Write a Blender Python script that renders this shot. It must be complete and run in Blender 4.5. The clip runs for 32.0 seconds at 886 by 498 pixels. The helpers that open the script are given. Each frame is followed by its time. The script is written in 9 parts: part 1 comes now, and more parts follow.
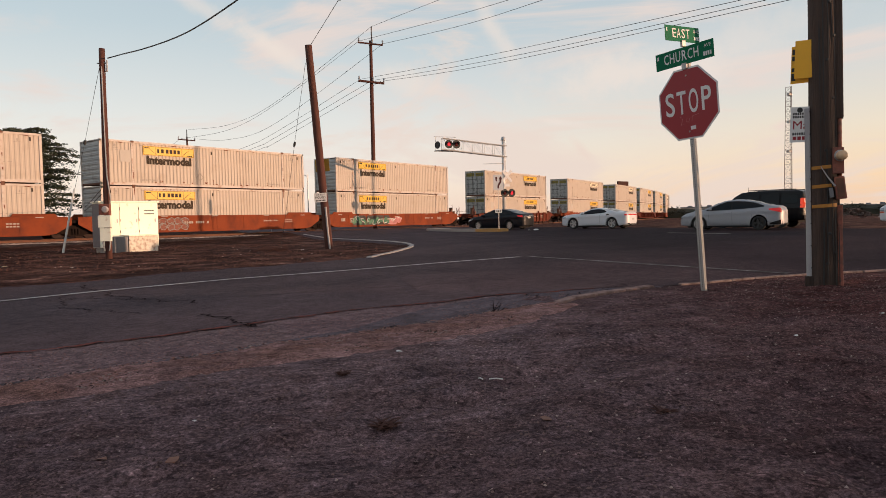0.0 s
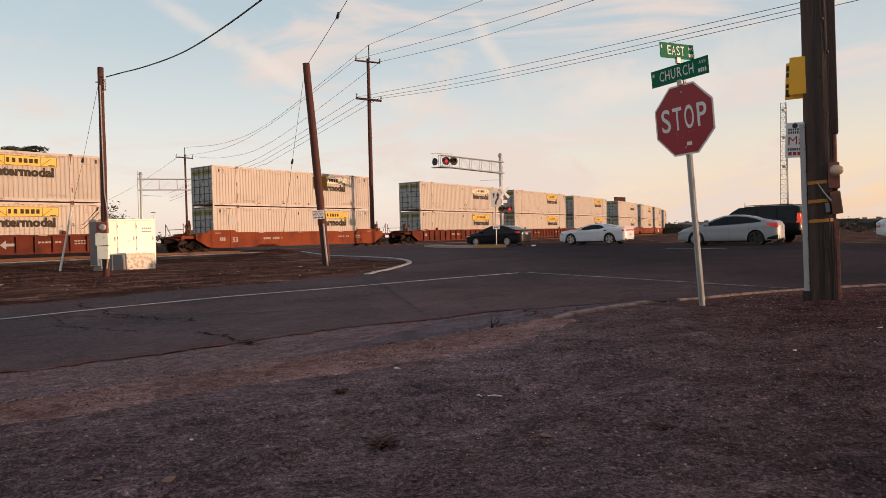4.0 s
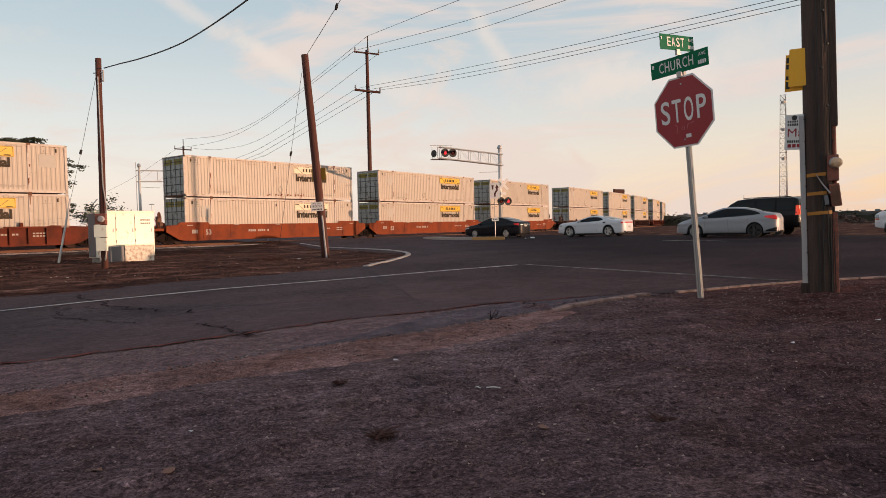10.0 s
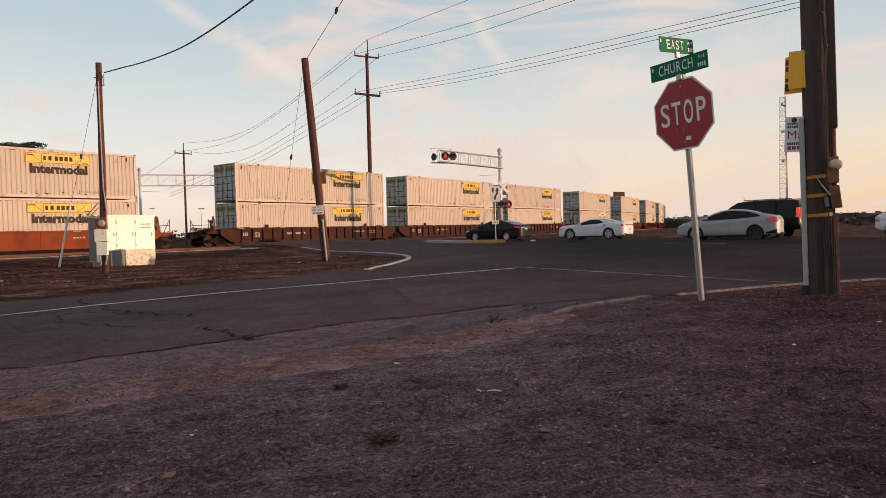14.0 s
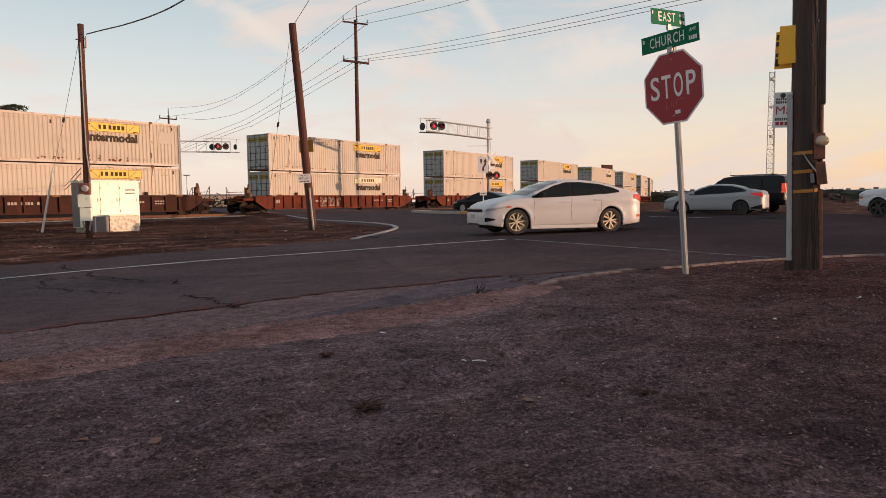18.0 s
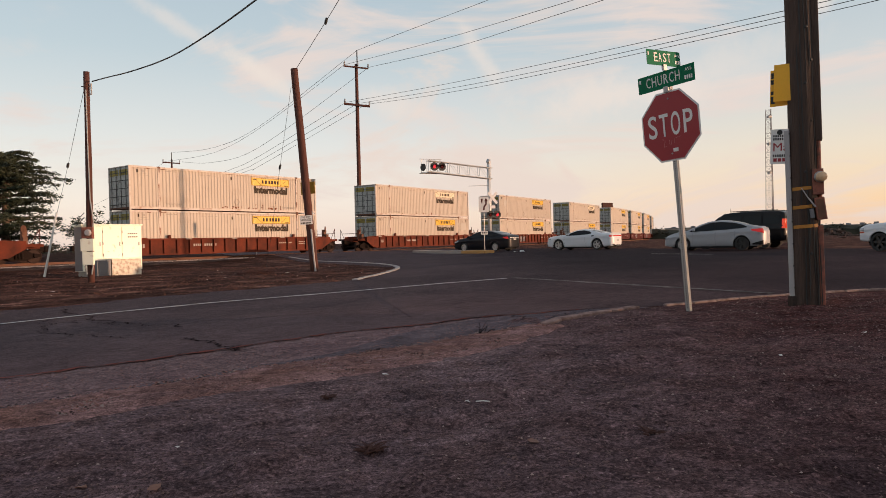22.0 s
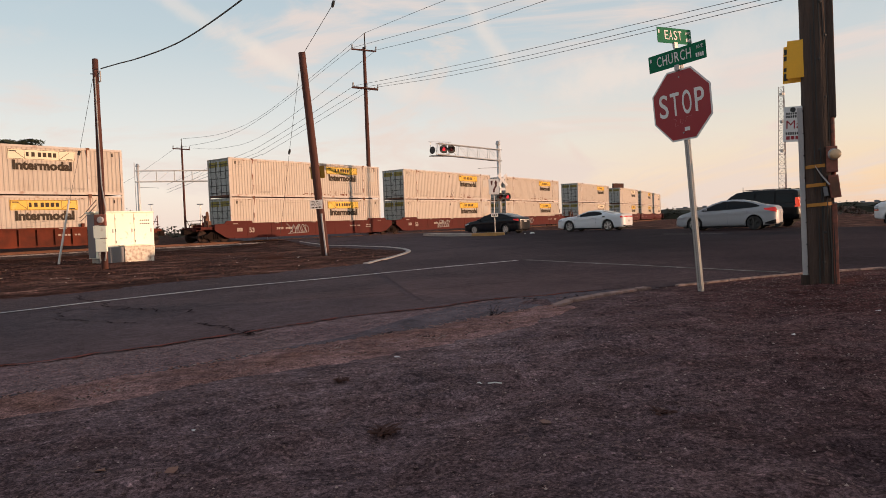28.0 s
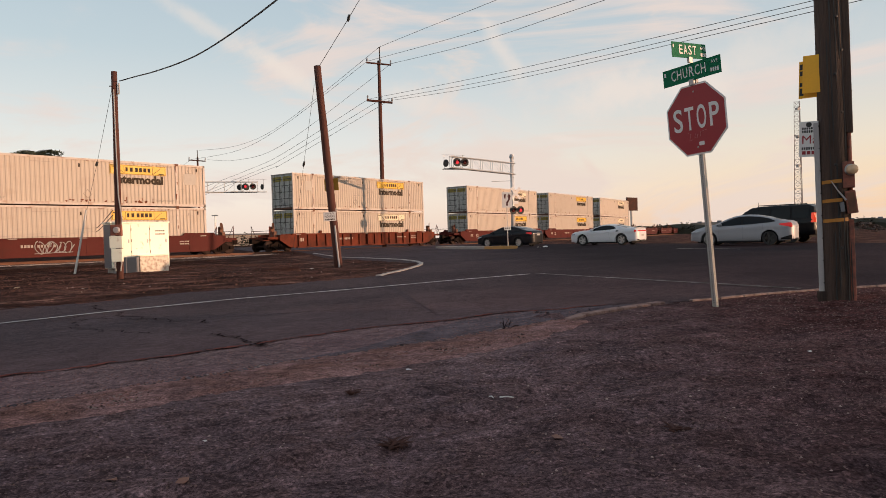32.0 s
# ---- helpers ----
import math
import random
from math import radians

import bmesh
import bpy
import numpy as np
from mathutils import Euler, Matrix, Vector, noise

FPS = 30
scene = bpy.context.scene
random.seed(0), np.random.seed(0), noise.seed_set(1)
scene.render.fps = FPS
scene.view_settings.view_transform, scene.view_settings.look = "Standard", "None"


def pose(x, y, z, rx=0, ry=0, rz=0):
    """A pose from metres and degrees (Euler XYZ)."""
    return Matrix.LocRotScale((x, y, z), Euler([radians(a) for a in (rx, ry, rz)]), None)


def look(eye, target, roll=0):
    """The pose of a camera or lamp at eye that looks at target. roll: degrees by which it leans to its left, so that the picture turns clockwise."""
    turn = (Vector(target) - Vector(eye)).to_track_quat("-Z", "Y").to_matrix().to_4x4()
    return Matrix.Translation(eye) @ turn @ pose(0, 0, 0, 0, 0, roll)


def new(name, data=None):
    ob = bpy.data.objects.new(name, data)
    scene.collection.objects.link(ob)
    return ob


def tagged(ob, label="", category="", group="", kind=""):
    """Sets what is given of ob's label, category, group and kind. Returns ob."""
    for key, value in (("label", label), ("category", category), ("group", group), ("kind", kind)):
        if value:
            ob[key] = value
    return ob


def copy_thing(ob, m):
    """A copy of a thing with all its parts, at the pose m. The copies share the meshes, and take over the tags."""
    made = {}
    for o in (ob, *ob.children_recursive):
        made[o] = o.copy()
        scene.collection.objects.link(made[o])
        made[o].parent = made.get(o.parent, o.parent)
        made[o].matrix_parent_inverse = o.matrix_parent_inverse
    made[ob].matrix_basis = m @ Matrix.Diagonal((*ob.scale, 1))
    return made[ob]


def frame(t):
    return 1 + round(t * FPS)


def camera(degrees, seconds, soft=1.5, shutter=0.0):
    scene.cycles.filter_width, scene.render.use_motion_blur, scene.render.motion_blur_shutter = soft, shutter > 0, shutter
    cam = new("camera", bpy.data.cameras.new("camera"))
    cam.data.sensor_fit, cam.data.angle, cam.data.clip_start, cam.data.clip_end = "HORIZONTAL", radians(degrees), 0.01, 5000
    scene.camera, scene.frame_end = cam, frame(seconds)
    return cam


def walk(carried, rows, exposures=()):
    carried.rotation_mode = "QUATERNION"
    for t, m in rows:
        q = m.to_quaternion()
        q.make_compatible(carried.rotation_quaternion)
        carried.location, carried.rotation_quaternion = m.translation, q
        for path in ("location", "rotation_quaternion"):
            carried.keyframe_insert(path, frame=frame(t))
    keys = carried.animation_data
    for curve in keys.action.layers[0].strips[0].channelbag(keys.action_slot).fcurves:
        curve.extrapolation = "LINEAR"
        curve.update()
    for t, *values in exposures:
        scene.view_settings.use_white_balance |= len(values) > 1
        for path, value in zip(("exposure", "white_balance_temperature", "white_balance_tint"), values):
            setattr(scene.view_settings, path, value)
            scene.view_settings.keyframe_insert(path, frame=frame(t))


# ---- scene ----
EYE = 0.85
cam = camera(65.66, 32.0, soft=0.8)
# seconds, yaw, pitch, roll of a camera held in the hand at one spot
ROWS = [
    (0.0, 0.159, -2.456, 1.147),
    (0.5, 0.390, -2.185, 1.229),
    (1.0, 0.202, -1.929, 1.183),
    (1.5, 0.855, -1.685, 0.991),
    (2.0, 0.188, -1.733, 1.177),
    (2.5, 0.049, -1.691, 1.388),
    (3.0, -0.017, -1.646, 1.456),
    (3.5, -0.030, -1.371, 1.457),
    (5.5, 0.007, -0.751, 1.141),
    (6.0, 0.004, -0.903, 1.356),
    (6.5, -0.080, -0.783, 1.106),
    (7.0, -0.061, -0.627, 1.130),
    (7.5, -0.058, -0.816, 0.847),
    (8.0, -0.223, -1.499, 1.440),
    (8.5, -0.224, -1.619, 1.400),
    (9.0, -0.231, -1.877, 1.410),
    (9.5, -0.396, -2.199, 1.318),
    (10.0, -0.121, -1.760, 1.350),
    (10.5, 0.096, -1.550, 1.114),
    (11.0, -0.114, -1.469, 1.340),
    (11.5, 0.045, -1.780, 1.445),
    (12.0, -0.058, -2.034, 1.533),
    (12.5, 0.033, -2.111, 1.541),
    (13.0, -0.070, -1.790, 1.268),
    (13.5, 0.132, -1.328, 1.434),
    (14.0, -0.093, -1.492, 1.527),
    (14.5, -0.319, -1.686, 1.827),
    (16.5, -0.409, -1.937, 1.362),
    (17.0, -1.009, -4.799, 1.092),
    (17.5, -0.943, -3.856, 0.959),
    (18.0, -1.130, -3.967, 0.688),
    (18.5, -1.078, -3.888, 0.909),
    (19.0, -1.147, -3.352, 0.922),
    (19.5, -0.766, -2.107, 1.143),
    (20.0, -0.867, -1.432, 1.051),
    (20.5, -0.729, -0.862, 1.492),
    (21.0, -0.876, -0.816, 1.464),
    (21.5, -1.026, -0.517, 1.598),
    (22.0, -1.015, -0.656, 1.389),
    (22.5, -0.751, -0.741, 1.292),
    (23.0, -0.750, -0.460, 1.773),
    (23.5, -1.038, -0.501, 2.039),
    (24.0, -1.757, 0.265, 2.230),
    (24.5, -1.115, -0.658, 2.085),
    (25.0, -0.615, -1.595, 2.378),
    (25.5, -0.315, -1.765, 2.137),
    (27.5, -0.130, -2.069, 2.315),
    (28.0, -0.161, -2.057, 2.080),
    (28.5, 0.245, -1.943, 1.883),
    (29.0, 0.156, -2.175, 2.092),
    (29.5, -0.154, -1.783, 2.068),
    (30.0, 0.194, -1.532, 1.901),
    (30.5, 0.745, -0.874, 2.097),
    (31.0, 0.968, -0.638, 2.158),
    (31.5, 0.818, -0.780, 2.122),
    (32.0, 0.912, -0.955, 1.632),
]
walk(cam, [(t, pose(0, 0, EYE, 90 + pitch, roll, yaw)) for t, yaw, pitch, roll in ROWS])

# ---- light ----
SUN_SIDE, SUN_UP = 78.0, 3.0
sun = new("sun", bpy.data.lights.new("sun", "SUN"))
sun.data.energy, sun.data.angle, sun.data.color = 4.4, radians(0.5), (1.0, 0.60, 0.375)
_b, _e = radians(SUN_SIDE), radians(SUN_UP)
SUN_DIR = Vector((math.sin(_b) * math.cos(_e), -math.cos(_b) * math.cos(_e), math.sin(_e)))
sun.matrix_world = look(SUN_DIR * 100, (0, 0, 0))
scene.view_settings.exposure = 0.0


def make_world():
    w = bpy.data.worlds.new("evening_sky")
    w.use_nodes = True
    scene.world = w
    nt = w.node_tree
    N, L = nt.nodes, nt.links
    bg = N["Background"]
    tc = N.new("ShaderNodeTexCoord")
    sep = N.new("ShaderNodeSeparateXYZ")
    L.new(tc.outputs["Generated"], sep.inputs[0])

    def ramp(stops):
        r = N.new("ShaderNodeValToRGB")
        el = r.color_ramp.elements
        el[0].position, el[0].color = stops[0][0], (*stops[0][1], 1)
        el[1].position, el[1].color = stops[-1][0], (*stops[-1][1], 1)
        for p, c in stops[1:-1]:
            e = el.new(p)
            e.color = (*c, 1)
        return r

    def mix(kind, fac, a, b):
        m = N.new("ShaderNodeMix")
        m.data_type, m.blend_type = "RGBA", kind
        for sock, val in ((m.inputs[0], fac), (m.inputs[6], a), (m.inputs[7], b)):
            if isinstance(val, (int, float)):
                sock.default_value = val
            elif isinstance(val, tuple):
                sock.default_value = (*val, 1)
            else:
                L.new(val, sock)
        return m.outputs[2]

    # away from the sun: cream low down, pale blue above; towards the sunset side: peach
    cool = ramp([(0.0, (0.935, 0.770, 0.690)), (0.06, (0.940, 0.840, 0.785)), (0.14, (0.800, 0.795, 0.790)), (0.26, (0.560, 0.650, 0.705)), (0.5, (0.355, 0.475, 0.590)), (1.0, (0.258, 0.340, 0.477))])
    warm = ramp([(0.0, (0.980, 0.570, 0.300)), (0.04, (0.975, 0.665, 0.425)), (0.11, (0.880, 0.735, 0.590)), (0.20, (0.660, 0.680, 0.690)), (0.36, (0.453, 0.555, 0.640)), (1.0, (0.258, 0.340, 0.477))])
    for r in (cool, warm):
        L.new(sep.outputs[2], r.inputs[0])
    side = N.new("ShaderNodeMapRange")
    side.inputs[1].default_value, side.inputs[2].default_value = -0.12, 0.66
    L.new(sep.outputs[0], side.inputs[0])
    grad = mix("MIX", side.outputs[0], cool.outputs[0], warm.outputs[0])
    sky = N.new("ShaderNodeTexSky")
    sky.sky_type, sky.sun_disc = "NISHITA", False
    sky.sun_elevation, sky.sun_rotation = _e, radians(180 - SUN_SIDE)
    base = mix("ADD", 0.06, grad, sky.outputs[0])
    # thin streaks of high cloud: long wisps drawn out one way, and broad soft banks
    def clouds(turn, stretch, size, lo, hi, most, seed, detail=8):
        mp = N.new("ShaderNodeMapping")
        mp.inputs["Location"].default_value = seed
        mp.inputs["Rotation"].default_value = tuple(radians(v) for v in turn)
        mp.inputs["Scale"].default_value = stretch
        L.new(tc.outputs["Generated"], mp.inputs[0])
        n1 = N.new("ShaderNodeTexNoise")
        n1.inputs["Scale"].default_value, n1.inputs["Detail"].default_value, n1.inputs["Roughness"].default_value, n1.inputs["Distortion"].default_value = size, detail, 0.58, 0.7
        L.new(mp.outputs[0], n1.inputs["Vector"])
        cl = N.new("ShaderNodeMapRange")
        cl.interpolation_type = "SMOOTHSTEP"
        for i, v in enumerate((lo, hi, 0.0, most)):
            cl.inputs[i + 1].default_value = v
        L.new(n1.outputs[0], cl.inputs[0])
        return cl.outputs[0]

    out = mix("MIX", clouds((0, 28, 15), (1.0, 2.0, 5.0), 1.9, 0.52, 0.68, 0.85, (0.31, 0.2, 0.0)), base, (0.95, 0.80, 0.73))
    out = mix("MIX", clouds((0, -20, 10), (1.2, 1.6, 4.2), 2.1, 0.52, 0.64, 0.85, (1.7, 0.4, 2.2), 6), out, (0.96, 0.80, 0.71))

    # single wisps and banks: compass bearing, height, half length, half width, slope (degrees), strength
    wisp_noise = N.new("ShaderNodeTexNoise")
    wisp_noise.inputs["Scale"].default_value, wisp_noise.inputs["Detail"].default_value, wisp_noise.inputs["Roughness"].default_value = 16.0, 7, 0.62
    L.new(tc.outputs["Generated"], wisp_noise.inputs["Vector"])

    def wisp(az, el, long, wide, slope, most, tone):
        a, e, g = radians(az), radians(el), radians(slope)
        d = Vector((math.sin(a) * math.cos(e), math.cos(a) * math.cos(e), math.sin(e)))
        right = Vector((math.cos(a), -math.sin(a), 0))
        up = right.cross(d)
        u, v = right * math.cos(g) + up * math.sin(g), up * math.cos(g) - right * math.sin(g)
        off = N.new("ShaderNodeVectorMath")
        off.operation = "SUBTRACT"
        off.inputs[1].default_value = d
        L.new(tc.outputs["Generated"], off.inputs[0])
        both = N.new("ShaderNodeCombineXYZ")
        for k, (axis, size) in enumerate(((u, radians(long)), (v, radians(wide)))):
            dot = N.new("ShaderNodeVectorMath")
            dot.operation = "DOT_PRODUCT"
            dot.inputs[1].default_value = axis / size
            L.new(off.outputs[0], dot.inputs[0])
            L.new(dot.outputs["Value"], both.inputs[k])
        ln = N.new("ShaderNodeVectorMath")
        ln.operation = "LENGTH"
        L.new(both.outputs[0], ln.inputs[0])
        fray = N.new("ShaderNodeMath")
        fray.operation = "MULTIPLY_ADD"
        fray.inputs[1].default_value = -2.4
        L.new(wisp_noise.outputs[0], fray.inputs[0])
        L.new(ln.outputs["Value"], fray.inputs[2])
        cl = N.new("ShaderNodeMapRange")
        cl.interpolation_type = "SMOOTHSTEP"
        for i, q in enumerate((0.1, -1.2, 0.0, most)):
            cl.inputs[i + 1].default_value = q
        L.new(fray.outputs[0], cl.inputs[0])
        return mix("MIX", cl.outputs[0], out, tone)

    cream, pink = (0.97, 0.86, 0.78), (0.97, 0.80, 0.70)
    for w_ in ((-13.6, 13.7, 4.2, 0.8, -36, 0.9, cream), (15.0, 11.3, 7.0, 2.0, 4, 0.85, cream), (24.0, 13.0, 7.0, 2.2, 12, 0.45, cream), (9.5, 7.7, 2.2, 0.35, -10, 0.9, cream), (11.5, 5.2, 2.3, 0.5, -50, 0.9, pink), (26.0, 6.4, 0.8, 0.5, 5, 1.0, pink),
               (4.4, 15.0, 4.0, 0.8, -58, 0.6, cream), (-3.0, 11.3, 4.0, 1.2, -18, 0.6, cream), (-20.0, 17.0, 5.0, 0.7, -30, 0.5, cream), (30.5, 17.0, 3.0, 1.0, 60, 0.8, cream)):
        out = wisp(*w_)
    L.new(out, bg.inputs[0])
    bg.inputs[1].default_value = 0.87


make_world()


# ---- materials ----
def surface(name, col, rough=0.6, metal=0.0, var=0.18, scale=6.0, bump=0.15, second=None, blotch=0.35, fine=60.0, objvary=0.0, coat=0.0, stretch=(1, 1, 1), spec=0.5):
    """A painted, mineral or wooden surface: colour mottled at two scales, stains of a second colour, fine relief."""
    m = bpy.data.materials.new(name)
    m.use_nodes = True
    nt = m.node_tree
    N, L = nt.nodes, nt.links
    p = N["Principled BSDF"]
    p.inputs["Metallic"].default_value = metal
    p.inputs["Specular IOR Level"].default_value = spec
    p.inputs["Coat Weight"].default_value = coat
    p.inputs["Coat Roughness"].default_value = 0.08
    tc = N.new("ShaderNodeTexCoord")
    mp = N.new("ShaderNodeMapping")
    mp.inputs["Scale"].default_value = stretch
    L.new(tc.outputs["Object"], mp.inputs[0])

    def noise_tex(s, d, r=0.6):
        n = N.new("ShaderNodeTexNoise")
        n.inputs["Scale"].default_value, n.inputs["Detail"].default_value, n.inputs["Roughness"].default_value = s, d, r
        L.new(mp.outputs[0], n.inputs["Vector"])
        return n.outputs[0]

    def mixc(kind, fac, a, b):
        x = N.new("ShaderNodeMix")
        x.data_type, x.blend_type = "RGBA", kind
        for sock, val in ((x.inputs[0], fac), (x.inputs[6], a), (x.inputs[7], b)):
            if isinstance(val, (int, float)):
                sock.default_value = val
            elif isinstance(val, tuple):
                sock.default_value = (*val, 1)
            else:
                L.new(val, sock)
        return x.outputs[2]

    big, small = noise_tex(scale, 4), noise_tex(fine, 3)
    lo, hi = tuple(c * (1 - var) for c in col), tuple(min(1, c * (1 + var)) for c in col)
    c = mixc("MIX", small, lo, hi)
    if second:
        r = N.new("ShaderNodeMapRange")
        r.inputs[1].default_value, r.inputs[2].default_value = 0.62 - blotch * 0.35, 0.75
        L.new(big, r.inputs[0])
        c = mixc("MIX", r.outputs[0], c, second)
    else:
        k = N.new("ShaderNodeMapRange")
        k.inputs[3].default_value, k.inputs[4].default_value = 1 - var, 1 + var
        L.new(big, k.inputs[0])
        c = mixc("MULTIPLY", 1.0, c, k.outputs[0])
    if objvary:
        oi = N.new("ShaderNodeObjectInfo")
        k = N.new("ShaderNodeMapRange")
        k.inputs[3].default_value, k.inputs[4].default_value = 1 - objvary, 1 + objvary
        L.new(oi.outputs["Random"], k.inputs[0])
        c = mixc("MULTIPLY", 1.0, c, k.outputs[0])
    L.new(c, p.inputs["Base Color"])
    rr = N.new("ShaderNodeMapRange")
    rr.inputs[3].default_value, rr.inputs[4].default_value = max(0.03, rough - 0.12), min(1, rough + 0.12)
    L.new(big, rr.inputs[0])
    L.new(rr.outputs[0], p.inputs["Roughness"])
    if bump:
        b = N.new("ShaderNodeBump")
        b.inputs["Strength"].default_value, b.inputs["Distance"].default_value = bump, 0.02
        L.new(small, b.inputs["Height"])
        L.new(b.outputs[0], p.inputs["Normal"])
    return m


def glowing(name, col, power, base=(0.3, 0.02, 0.02)):
    m = surface(name, base, 0.25, var=0.05, bump=0)
    p = m.node_tree.nodes["Principled BSDF"]
    p.inputs["Emission Color"].default_value, p.inputs["Emission Strength"].default_value = (*col, 1), power
    return m


